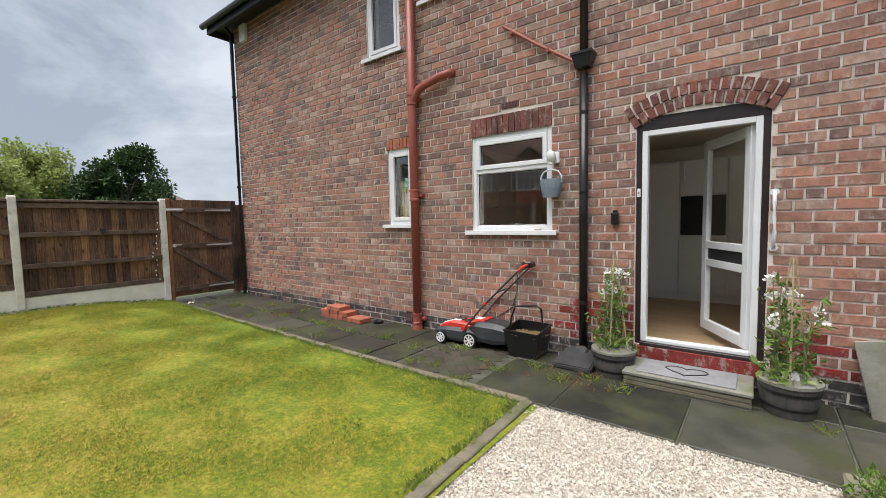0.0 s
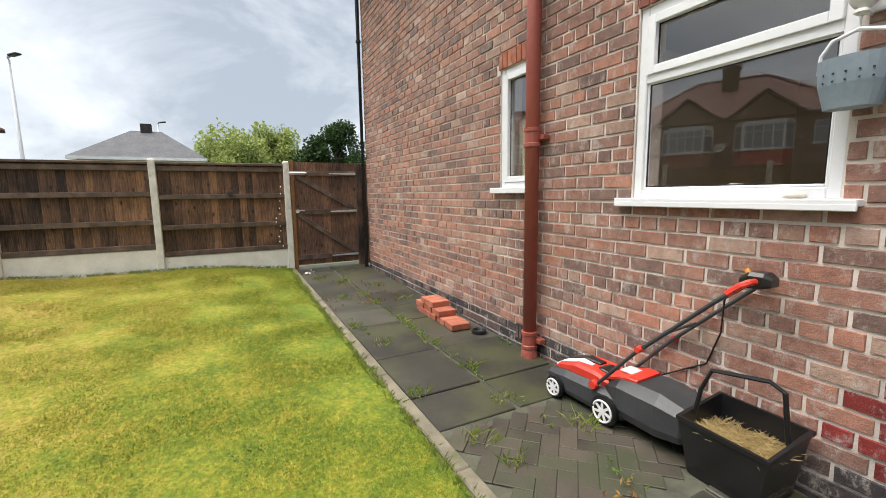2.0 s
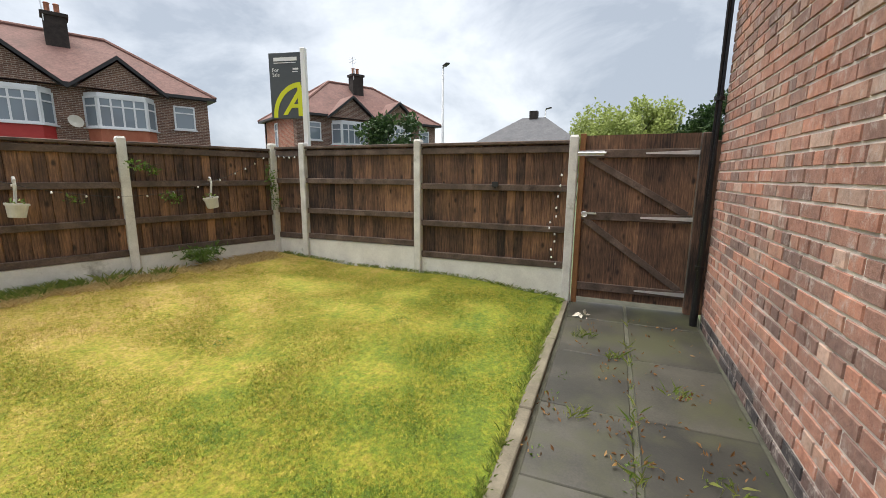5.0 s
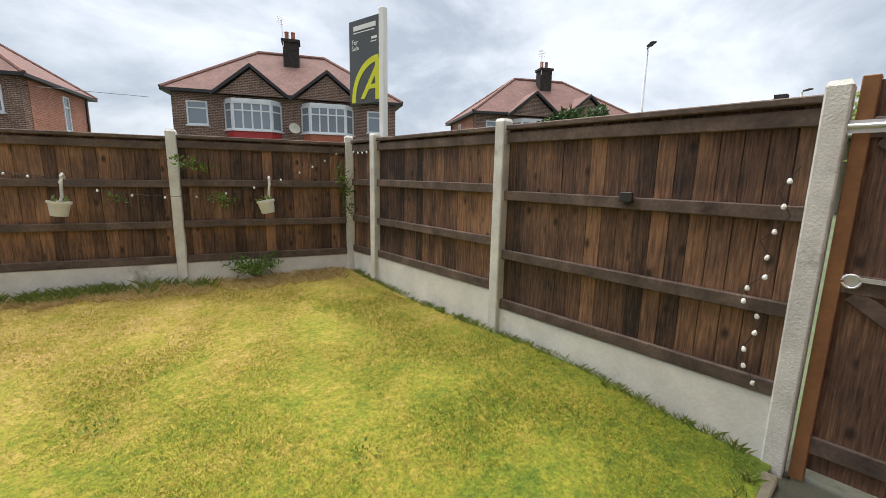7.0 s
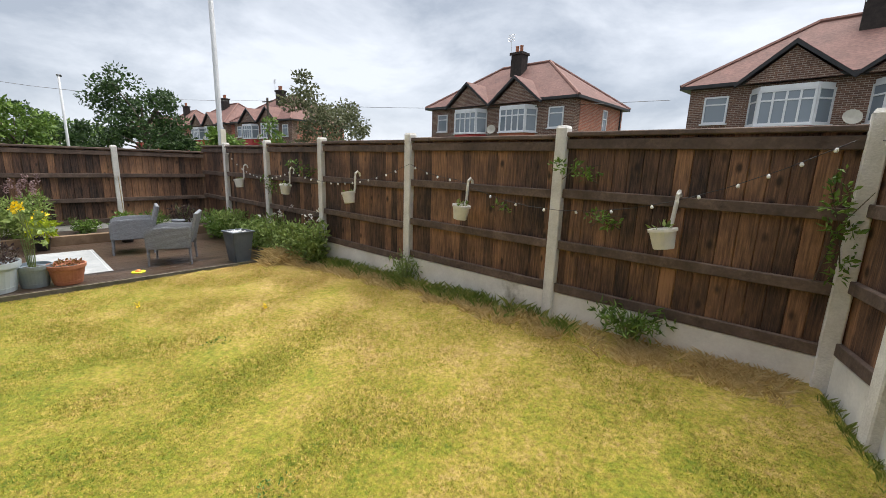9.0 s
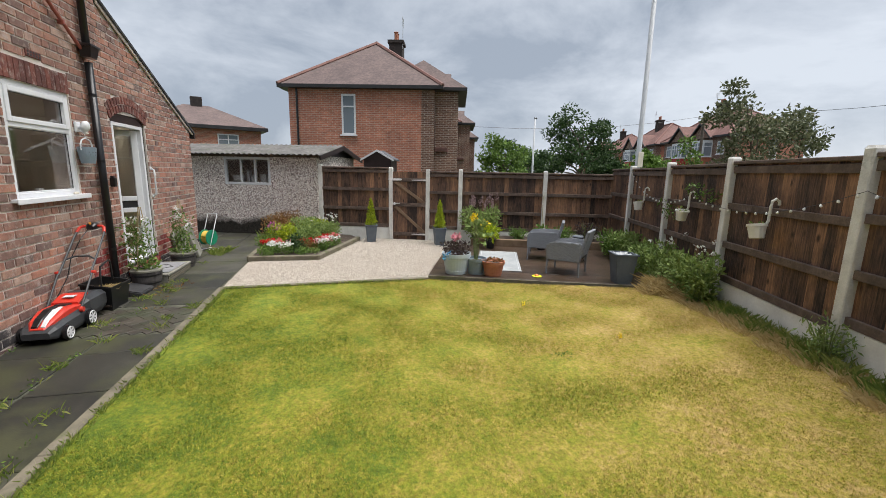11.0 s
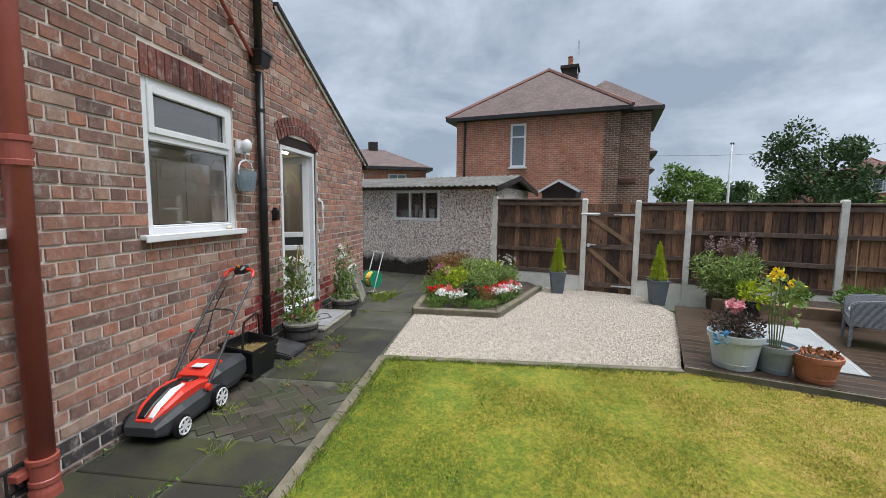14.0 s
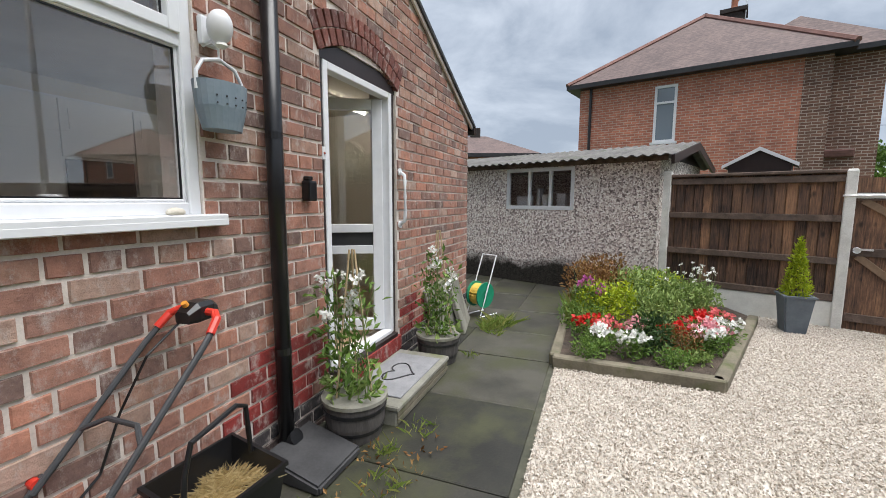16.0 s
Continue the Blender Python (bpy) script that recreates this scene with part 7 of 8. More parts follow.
def round_pot(name, m, r, h, mat, label, soil=True, group="flower pots"):
    t = thing(name, label, "flower pot", m, group=group)
    part("pot", lathe(bmesh.new(), [(r * 0.68, 0), (r * 0.72, 0.005), (r * 0.93, h * 0.82), (r, h * 0.83), (r * 1.02, h), (r * 0.95, h), (r * 0.9, h * 0.86)], 28), mat, t, smooth=False)
    for z_ in (0.15, 0.72):
        part("band", lathe(bmesh.new(), [(r * (0.70 + 0.26 * z_), h * z_), (r * (0.735 + 0.26 * z_), h * z_ + 0.004), (r * (0.735 + 0.26 * z_), h * z_ + 0.014), (r * (0.70 + 0.26 * z_), h * z_ + 0.018)], 28), mat, t)
    part("soil", lathe(bmesh.new(), [(0.0, h * 0.83), (r * 0.92, h * 0.85), (0.0, h * 0.88)], 20), M_soil, t)
    return t


M_bluepot = rough_mat("blue_grey_plastic", [(0.3, (0.42, 0.50, 0.57)), (0.7, (0.52, 0.59, 0.65))], 0.5, 4, 50, 0.1)
M_bluepot2 = rough_mat("dull_blue_plastic", [(0.3, (0.17, 0.22, 0.26)), (0.7, (0.24, 0.29, 0.33))], 0.5, 4, 50, 0.1)
p1_ = round_pot("plant_pot", on_deck(0.22, -0.42), 0.235, 0.34, M_bluepot, "large pale blue-grey pot with a dark-leaved pink rose")
leaf_cloud("leaves", [(0.10 * math.cos(a), 0.10 * math.sin(a), 0.42, 0.16, 0.16, 0.10, 130) for a in (0, 1.3, 2.5, 3.8, 5)], 0.05, M_leaf_purple, p1_)
flower_head(p1_, "rose", [(0.02, 0.02, 0.60), (0.0, 0.03, 0.575)], 0.055, P_pink, "pink rose bloom", 40)
stem_parts([[(0, 0, 0.4), (0.02, 0.02, 0.6)]], 0.005, M_stem, p1_)
leaf_cloud("ribbon", [(-0.20, 0.12, 0.30, 0.05, 0.05, 0.06, 30)], 0.06, rough_mat("blue_ribbon", [(0.3, (0.05, 0.25, 0.5)), (0.7, (0.1, 0.36, 0.62))], 0.4, 5, 40, 0), p1_, "bright blue ribbon")
p2_ = round_pot("plant_pot", on_deck(0.25, -0.74), 0.17, 0.26, M_bluepot2, "dull blue-grey pot with tall yellow flowers")
stem_parts([[(0.02 * k, 0.01 * k, 0.2), (0.03 * k, 0.02 * k, 0.55), (0.05 * k, 0.03 * (k % 2), 0.85)] for k in range(-2, 4)], 0.007, M_stem, p2_)
leaf_cloud("leaves", [(0.0, 0.0, 0.80, 0.16, 0.16, 0.11, 40), (0.08, -0.08, 0.58, 0.17, 0.17, 0.12, 30)], 0.10, M_leaf_pale, p2_, aspect=0.55)
flower_head(p2_, "flower", [(-0.06, 0.05, 0.92), (0.14, -0.12, 0.80)], 0.05, P_yellow, "yellow daisy flower", 30)
p3_ = round_pot("plant_pot", on_deck(0.18, -1.02), 0.185, 0.24, M_terra, "terracotta plastic pot with dry brown plants")
leaf_cloud("dead_leaves", [(0, 0, 0.24, 0.14, 0.14, 0.04, 90)], 0.05, M_leaf_rust, p3_, "withered brown leaves")
fr_ = thing("toy_disc", "lime green and orange toy flying disc", "toy", on_deck(0.22, -1.72))
part("disc", lathe(bmesh.new(), [(0.04, 0.0), (0.075, 0.0), (0.08, 0.013), (0.07, 0.018), (0.04, 0.016)], 20), M_limeprint, fr_)
part("hub", lathe(bmesh.new(), [(0.0, 0.0), (0.035, 0.002), (0.038, 0.024), (0.02, 0.04), (0.0, 0.043)], 14), rough_mat("orange_plastic", [(0.3, (0.6, 0.18, 0.03)), (0.7, (0.7, 0.25, 0.05))], 0.4, 5, 40, 0), fr_)

# raised bed behind the deck
rbd = thing("raised_bed", "low timber sleeper bed along the fence behind the deck", "raised bed", DM)
part("sleeper", newbox(2.88, 2.98, -3.6, -0.5, -0.05, 0.24, 0.01), rough_mat("tan_sleeper", [(0.3, (0.13, 0.085, 0.05)), (0.7, (0.25, 0.17, 0.11))], 0.85, 4, 40, 0.4), rbd)
part("soil", newbox(2.98, 3.74, -3.6, -0.5, -0.05, 0.20), M_soil, rbd)


def shrub(name, label, m, h, r, mat, leaf, k, flowers=0, fmat=None, spike=0.0, aspect=0.45, seed=0):
    rt = random.Random(seed + int(h * 100))
    t = thing(name, label, "shrub", m, group="shrubs")
    st, cl_ = [], []
    for i in range(14):
        a = 2 * math.pi * i / 14 + rt.uniform(-.2, .2)
        q = r * rt.uniform(0.3, 0.9)
        hh = h * rt.uniform(0.55, 0.95)
        tip = (q * math.cos(a), q * math.sin(a), hh)
        st.append([(0.03 * math.cos(a), 0.03 * math.sin(a), 0), (tip[0] * 0.5, tip[1] * 0.5, hh * 0.6), tip])
        cl_.append((tip[0], tip[1], hh * 0.8, r * 0.36, r * 0.36, h * 0.22, k // 28))
        cl_.append((tip[0] * 0.6, tip[1] * 0.6, hh * 0.45, r * 0.4, r * 0.4, h * 0.22, k // 28))
    stem_parts(st, 0.008, M_stem, t)
    leaf_cloud("leaves", cl_, leaf, mat, t, aspect=aspect)
    if flowers:
        sp = []
        for i in range(flowers):
            x_, y_ = rt.uniform(-r, r) * 0.8, rt.uniform(-r, r) * 0.8
            z_ = h * rt.uniform(0.85, 1.1)
            if spike:
                for j in range(5):
                    sp.append((x_ + 0.02 * j * (1 if x_ > 0 else -1), y_, z_ + spike * j / 5))
            else:
                sp.append((x_, y_, z_))
        flower_head(t, "flower", sp, 0.03, fmat, k=8)
    return t


shrub("buddleia", "large bushy shrub with faded lilac flower spikes", on_deck(3.2, -0.75, 0, 0.15), 0.85, 0.52, M_leaf_pale, 0.09, 2200, 14, P_lilac, 0.16, 0.3)
bpot = round_pot("nursery_pot", on_deck(2.70, -2.05), 0.12, 0.22, M_black, "black nursery pot with a leafy green plant")
leaf_cloud("leaves", [(0, 0, 0.36, 0.22, 0.22, 0.16, 220)], 0.09, M_leaf, bpot)
part("cane", tube(bmesh.new(), [(0.02, 0, 0.2), (0.03, 0.02, 1.15)], 0.006, 6), M_cane, bpot)
bpot2 = round_pot("nursery_pot", on_deck(2.62, -0.95), 0.11, 0.2, M_black, "black nursery pot with lime-green leaves")
leaf_cloud("leaves", [(0, 0, 0.34, 0.22, 0.2, 0.13, 150)], 0.11, M_leaf_lime, bpot2)
for x_, y_, h, r, m_ in ((3.3, -1.55, 0.30, 0.22, M_leaf), (3.3, -2.6, 0.36, 0.25, M_leaf), (3.25, -3.1, 0.50, 0.32, M_leaf_purple)):
    shrub("bed_shrub", "small leafy plant in the sleeper bed", on_deck(x_, y_, 0, 0.18), h, r, m_, 0.06, 500)
for x_, y_, h, r, m_ in ((2.3, -3.55, 0.60, 0.5, M_leaf), (1.5, -3.75, 0.65, 0.55, M_leaf_pale), (0.75, -3.75, 0.60, 0.5, M_leaf), (0.1, -3.95, 0.55, 0.45, M_leaf_pale), (-0.55, -3.85, 0.55, 0.4, M_leaf)):
    shrub("border_shrub", "leafy green border shrub beside the deck", on_deck(x_, y_, 0, 0.05), h, r, m_, 0.085, 1500, aspect=0.4, seed=int(x_ * 10))
for x_, h, r in ((-3.25, 0.70, 0.30), (-2.75, 0.75, 0.34), (-3.65, 0.80, 0.24), (-2.35, 0.70, 0.36)):
    shrub("rose_bush", "leafy green climbing shrub against the fence", (x_, south_y(x_) + 0.28, 0.08), h, r, M_leaf_pale, 0.07, 900, 3, P_white, seed=int(x_ * 7))

# border soil between lawn and south fence beside the deck
bsb = bmesh.new()
prism(bsb, [(-3.9, south_y(-3.9) + 0.02), (-3.6, -2.75), (-2.72, -2.95), (0.0, -4.0), (1.5, -3.4), (0.9, -4.9), (-0.4, south_y(-0.4))], -0.1, 0.06)
single("border_soil", bsb, M_soil, "soil of the border along the fence", "soil", "structure")

# rough grass and weeds along the fences
spots = []
for i in range(190):
    x = random.uniform(-8.6, -3.0)
    y = south_y(x) + random.uniform(0.07, 0.42) ** 1.0
    spots.append((x, y, lawn_z(x, y), 0.10, 44))
tagged(blades("dry_grass", [(x, y, z, 0.09, 60) for x, y, z, r, k in spots[:150]], 0.065, 0.0016, M_dry, spread=0.8), "dry straw-coloured long grass along the fence", "grass", kind="stuff")
tagged(blades("rough_grass", [(x, y - 0.12 if y - 0.12 > south_y(x) + 0.06 else y, z, r, 34) for x, y, z, r, k in spots[60:] if x > -7.3] + [(random.uniform(-7.0, -4.0), 0, 0, 0, 0) for _ in range(0)], 0.12, 0.002, M_tuft, spread=0.5), "long green rough grass along the fence", "grass", kind="stuff")
heap = thing("straw_heap", "rounded heap of long dry straw-coloured grass beside the deck", "straw heap", (0, 0, 0))
hb = bmesh.new()
HEAP = ((-3.00, -2.98, 0.26, 0.24), (-3.22, -3.12, 0.28, 0.24), (-3.45, -3.06, 0.24, 0.17), (-3.68, -3.02, 0.22, 0.11))
for x, y, r, h in HEAP:
    g2 = bmesh.ops.create_icosphere(hb, subdivisions=3, radius=1.0)
    for v in g2["verts"]:
        q = 1 + 0.22 * noise.noise(v.co * 2.3 + Vector((x * 9, y * 7, 0)))
        v.co = Vector((x + v.co.x * r * q, y + v.co.y * r * 0.9 * q, 0.04 + max(-0.05, v.co.z) * h * q))
part("matted_base", hb, rough_mat("matted_straw", [(0.2, (0.16, 0.11, 0.05)), (0.5, (0.34, 0.25, 0.11)), (0.8, (0.50, 0.40, 0.19))], 0.95, 14, 90, 0.9, 0.02), heap)
mound = []
for x, y, r, h in HEAP:
    for i in range(70):
        a_, q = random.uniform(0, 6.283), random.random() ** 0.5
        mound.append((x + r * q * math.cos(a_), y + r * 0.9 * q * math.sin(a_), 0.03 + h * math.sqrt(max(0, 1 - q * q)), 0.04, 24))
o = blades("straw", mound, 0.075, 0.0018, M_dry, heap, "", spread=1.1)
o["kind"] = "stuff"
wfr = [(-8.80 + random.uniform(0, .04), random.uniform(-1.3, 2.85)) for _ in range(150)]
tagged(blades("fence_grass", [(x, y, lawn_z(x, y), 0.03, 9) for x, y in wfr], 0.05, 0.0016, M_tuft, spread=0.6), "short green grass fringe at the gravel boards", "grass", kind="stuff")
eds = [(random.uniform(-8.6, -1.5), 2.895, 0, 0.03, 10) for _ in range(260)]
tagged(blades("edge_grass", [(x, y, lawn_z(x, y), r, k) for x, y, z, r, k in eds] + [(-1.50 + random.uniform(-.02, .02), random.uniform(0.05, 2.85), 0.02, 0.03, 9) for _ in range(110)], 0.045, 0.0016, M_tuft, spread=0.5), "longer green grass fringe against the edging", "grass", kind="stuff")
wd = []
for x, y, k in ((-3.55, 3.10, 45), (-3.75, 3.66, 40), (-5.2, 3.10, 40), (-2.2, 3.08, 40), (-2.62, 3.25, 25), (-6.9, 3.9, 30), (-7.4, 3.5, 35), (-3.2, 3.55, 25), (-2.0, 3.5, 30), (-6.4, 3.25, 30), (1.25, 3.80, 120), (1.1, 3.66, 40), (-1.2, 3.75, 30), (0.4, 3.72, 20), (-4.4, 3.62, 16), (-5.0, 3.62, 16)):
    wd.append((x, y, path_z(x), 0.07, k))
for x, y, k in ((-2.7, 3.85, 40), (-1.75, 3.82, 50), (-1.45, 3.62, 40), (-0.9, 3.66, 30), (-2.9, 3.2, 30), (-4.6, 3.2, 30), (-6.0, 4.0, 30), (-7.8, 3.2, 40)):
    wd.append((x, y, path_z(x), 0.11, k))
for i in range(34):
    x = random.uniform(-8.3, -3.6)
    wd.append((x, 3.61, path_z(x), 0.03, 4))
tagged(blades("path_weeds", wd, 0.055, 0.0018, M_tuft, spread=0.9), "small grassy weeds in the path joints", "weeds", kind="stuff")
dbs = thing("path_debris", "fallen leaves and moss scraps on the path", "debris", kind="stuff")
leaf_cloud("scraps", [(random.uniform(-8.4, -5.9), random.uniform(3.1, 4.1), 0.055, 0.12, 0.12, 0.008, 7) for _ in range(38)] + [(random.uniform(-2.3, -0.9), random.uniform(3.5, 4.0), 0.012, 0.1, 0.1, 0.006, 7) for _ in range(16)], 0.035, M_leaf_rust, dbs)
leaf_cloud("moss_scraps", [(random.uniform(-8.4, -2.2), random.choice((3.61, 3.61, 3.1, 4.22)) + random.uniform(-.05, .05), 0.03, 0.08, 0.03, 0.008, 9) for _ in range(60)], 0.028, M_leaf, dbs)
cloverw = thing("lawn_weeds", "low clover and dandelion weeds in the lawn", "weeds", kind="stuff")
leaf_cloud("weed_leaves", [(x, y, lawn_z(x, y) + 0.02, 0.10, 0.10, 0.012, 46) for x, y in ((-3.3, 2.0), (-6.2, 0.4), (-4.6, -0.6), (-2.3, 1.9), (-7.2, 1.6))], 0.022, M_leaf, cloverw)
flower_head(cloverw, "weed_flower", [(-3.1, -0.9, lawn_z(-3.1, -.9) + .04), (-4.4, -1.3, lawn_z(-4.4, -1.3) + .04)], 0.025, P_yellow)

# climbers on the fence
for x, z, rx, rz, k in ((-8.72, 1.35, 0.11, 0.42, 170), (-7.20, 1.62, 0.22, 0.10, 90), (-7.45, 1.25, 0.16, 0.08, 70), (-6.55, 1.25, 0.10, 0.05, 20), (-3.2, 1.50, 0.30, 0.15, 120), (-2.3, 1.2, 0.25, 0.2, 80)):
    t = thing("climbing_ivy", "trailing green climber growing through the fence", "climber", (x, south_y(x) + 0.07, 0), group="climbers")
    stem_parts([[(-rx * 0.8, 0, z - rz), (0, 0.03, z), (rx * 0.9, 0.06, z + rz * 0.6)], [(rx * 0.5, 0.0, z - rz * 0.8), (0, 0.04, z + 0.02), (-rx, 0.05, z + rz * 0.5)]], 0.004, M_bark, t)
    leaf_cloud("leaves", [(rx * 0.4, 0.05, z + rz * 0.3, rx * 0.6, 0.06, rz * 0.5, k // 2), (-rx * 0.3, 0.05, z - rz * 0.3, rx * 0.6, 0.06, rz * 0.5, k // 2)], 0.05, M_leaf, t)
shrub("fern_weed", "green ferny weed at the foot of the fence", (-7.72, south_y(-7.72) + 0.10, 0.36), 0.28, 0.30, M_leaf, 0.07, 500, aspect=0.25)
shrub("fence_weed", "scrubby green weed at a fence post", (-5.35, south_y(-5.35) + 0.16, 0.22), 0.42, 0.22, M_leaf_pale, 0.05, 420, aspect=0.3)

# ---------- hanging pots and string lights ----------
M_whitepot = rough_mat("off_white_enamel", [(0.3, (0.60, 0.59, 0.54)), (0.7, (0.74, 0.73, 0.68))], 0.45, 6, 60, 0.1)


def hanging_pot(x, z, tilt):
    ang = -19
    t = thing("hanging_pot", "small off-white pot on a hook over the fence rail", "hanging pot", pose(x, south_y(x) + 0.055, z, 0, 0, ang), group="hanging pots")
    part("hook", tube(bmesh.new(), [(0, -0.035, -0.03), (0, -0.03, 0.0), (0, 0.0, 0.02), (0, 0.03, 0.0), (0, 0.035, -0.04), (0.01, 0.03, -0.16), (0.02, 0.04, -0.20)], 0.012, 8), M_whitepot, t)
    pt = part("pot", lathe(bmesh.new(), [(0.052, 0), (0.056, 0.0), (0.072, 0.10), (0.080, 0.10), (0.080, 0.118), (0.070, 0.118), (0.062, 0.095)], 20), M_whitepot, t, smooth=False)
    pt.matrix_basis = pose(0.02, 0.10, -0.31, 0, tilt, 0)
    sl = new("soil", mesh_of("soil", lathe(bmesh.new(), [(0.0, 0.095), (0.064, 0.098), (0.0, 0.105)], 14), M_soil))
    sl.parent = pt
    leaf_cloud("withered_leaves", [(0, 0, 0.12, 0.055, 0.055, 0.02, 18)], 0.04, M_leaf_pale, pt)
    return t


for x, tl in ((-7.93, 10), (-6.16, -6), (-4.42, 12), (-2.85, -8), (-1.30, 10)):
    hanging_pot(x, 1.475, tl).scale = (1.22, 1.1, 1.22)

M_bulb, _n, _l, _b = material("clear_bulb")
_b.inputs["Base Color"].default_value = (0.80, 0.80, 0.78, 1)
_b.inputs["Roughness"].default_value = 0.12
bulb_me = mesh_of("bulb", lathe(bmesh.new(), [(0.005, 0.0), (0.008, -0.004), (0.012, -0.016), (0.010, -0.025), (0.003, -0.029)], 10), M_bulb)


def string_lights(pts, per, label):
    t = thing("string_lights", label, "string lights", group="string lights")
    P3 = [Vector(p) for p in pts]
    part("cable", tube(bmesh.new(), P3, 0.0025, 4), M_trim, t)
    for a_, b_ in zip(P3, P3[1:]):
        k = max(1, round((b_ - a_).length / per))
        for i in range(k):
            p = a_.lerp(b_, (i + 0.5) / k)
            piece("bulb", bulb_me, t, pose(p.x, p.y, p.z, random.uniform(-20, 20), random.uniform(-20, 20), 0))


def sag(x0, z0, x1, z1, d, k=8):
    return [(x0 + (x1 - x0) * i / k, south_y(x0 + (x1 - x0) * i / k) + 0.075, z0 + (z1 - z0) * i / k - 4 * d * (i / k) * (1 - i / k)) for i in range(k + 1)]


string_lights(sag(-8.72, 1.84, -6.0, 1.48, 0.36, 10), 0.21, "string of small clear bulbs sagging along the fence")
string_lights(sag(-6.0, 1.48, -5.35, 1.62, 0.03, 4) + sag(-5.35, 1.62, -2.85, 1.45, 0.2, 8)[1:], 0.22, "string of small clear bulbs sagging along the fence")
string_lights(sag(-2.85, 1.45, -1.30, 1.40, 0.12, 6) + sag(-1.30, 1.4, -0.5, 1.8, 0.05, 4)[1:], 0.16, "string of small clear bulbs sagging along the fence")
string_lights([(WX + 0.09, y_, z_) for y_, z_ in ((2.87, 1.64), (2.80, 1.52), (2.86, 1.40), (2.76, 1.27), (2.84, 1.14), (2.70, 1.00), (2.82, 0.86), (2.74, 0.66), (2.85, 0.50))], 0.12, "string of small clear bulbs hanging beside the gate post")
string_lights([(WX + 0.06, -0.86 - 0.1 * i, 1.84 - 0.03 * math.sin(i * 0.6)) for i in range(6)], 0.17, "short run of clear bulbs in the fence corner")
sp_ = thing("solar_panel", "small black solar panel clipped to the fence rail", "solar panel", (WX + 0.05, 2.05, 1.42))
part("panel", newbox(-0.004, 0.02, -0.04, 0.04, 0, 0.06, 0.003), M_trim, sp_)
part("clip", newbox(-0.01, 0.0, -0.015, 0.015, -0.02, 0.02), M_black, sp_)

shell = thing("sill_stone", "small cream pebble on the kitchen window sill", "pebble", pose(-1.95, WALL - 0.02, KW[2] + 0.004, 0, 0, 15))
sb_ = bmesh.new()
bmesh.ops.create_icosphere(sb_, subdivisions=3, radius=1.0)
for v in sb_.verts:
    v.co = Vector((v.co.x * 0.045, v.co.y * 0.026, max(-0.6, v.co.z) * 0.019 + 0.0114)) * (1 + 0.12 * noise.noise(v.co * 2.3))
part("stone", sb_, M_render, shell, smooth=True)
tagged(blades("slab_weeds", [(1.32, 3.70, 0.0, 0.10, 90), (1.45, 3.62, 0.0, 0.08, 60), (1.20, 3.78, 0.0, 0.06, 40)], 0.14, 0.004, M_tuft, spread=0.7), "fresh green grass tuft at the leaning slabs", "weeds", kind="stuff")

# ---------- beside the house ----------
# stack of loose bricks
M_newbrick = rough_mat("new_orange_brick", [(0.2, (0.27, 0.075, 0.045)), (0.8, (0.42, 0.145, 0.085))], 0.85, 8, 70, 0.5, 0.003, rand='object')
stk = mesh_of("brick", box(bmesh.new(), -0.105, 0.105, -0.05, 0.05, 0, 0.063, 0.004), M_newbrick)
pile = thing("brick_pile", "low stack of loose orange bricks on the path", "brick pile", (-5.05, 4.05, path_z(-5.05)))
for i in range(8):
    for j in range(2):
        if j == 0 or i < 6:
            piece("brick", stk, pile, pose(-0.40 + 0.106 * i, rs.uniform(-.012, .012), 0.064 * j, 0, 0, 90 + rs.uniform(-4, 4)))
for i in range(3):
    piece("brick", stk, pile, pose(-0.25 + 0.108 * i, 0.0, 0.129, 0, 0, 90 + rs.uniform(-5, 5)))
piece("brick", stk, pile, pose(0.44, -0.01, 0.0, 0, 0, 86))
gy = thing("gully", "small black drain gully beside the wall", "gully", (-4.42, 4.16, path_z(-4.4)))
part("rim", lathe(bmesh.new(), [(0.05, 0), (0.075, 0), (0.075, 0.03), (0.06, 0.035), (0.045, 0.01)], 16), M_black, gy)
lf_ = thing("scrap", "crumpled pale scrap on the path by the gate", "scrap", (-8.35, 3.2, path_z(-8.35)))
leaf_cloud("paper", [(0, 0, 0.02, 0.06, 0.05, 0.015, 10)], 0.07, M_render, lf_)

# lawn mower
M_mred = rough_mat("red_plastic", [(0.3, (0.52, 0.03, 0.018)), (0.7, (0.62, 0.05, 0.03))], 0.35, 4, 50, 0.05)
M_mgrey = rough_mat("charcoal_plastic", [(0.3, (0.028, 0.030, 0.033)), (0.7, (0.05, 0.052, 0.056))], 0.45, 5, 60, 0.15)
M_hub = rough_mat("pale_hub", [(0.3, (0.58, 0.58, 0.58)), (0.7, (0.70, 0.70, 0.70))], 0.4, 4, 40, 0.05)
mw = thing("lawn_mower", "red and charcoal electric lawn mower parked against the wall", "lawn mower", pose(-3.16, 4.10, path_z(-3), 0, 0, 2))


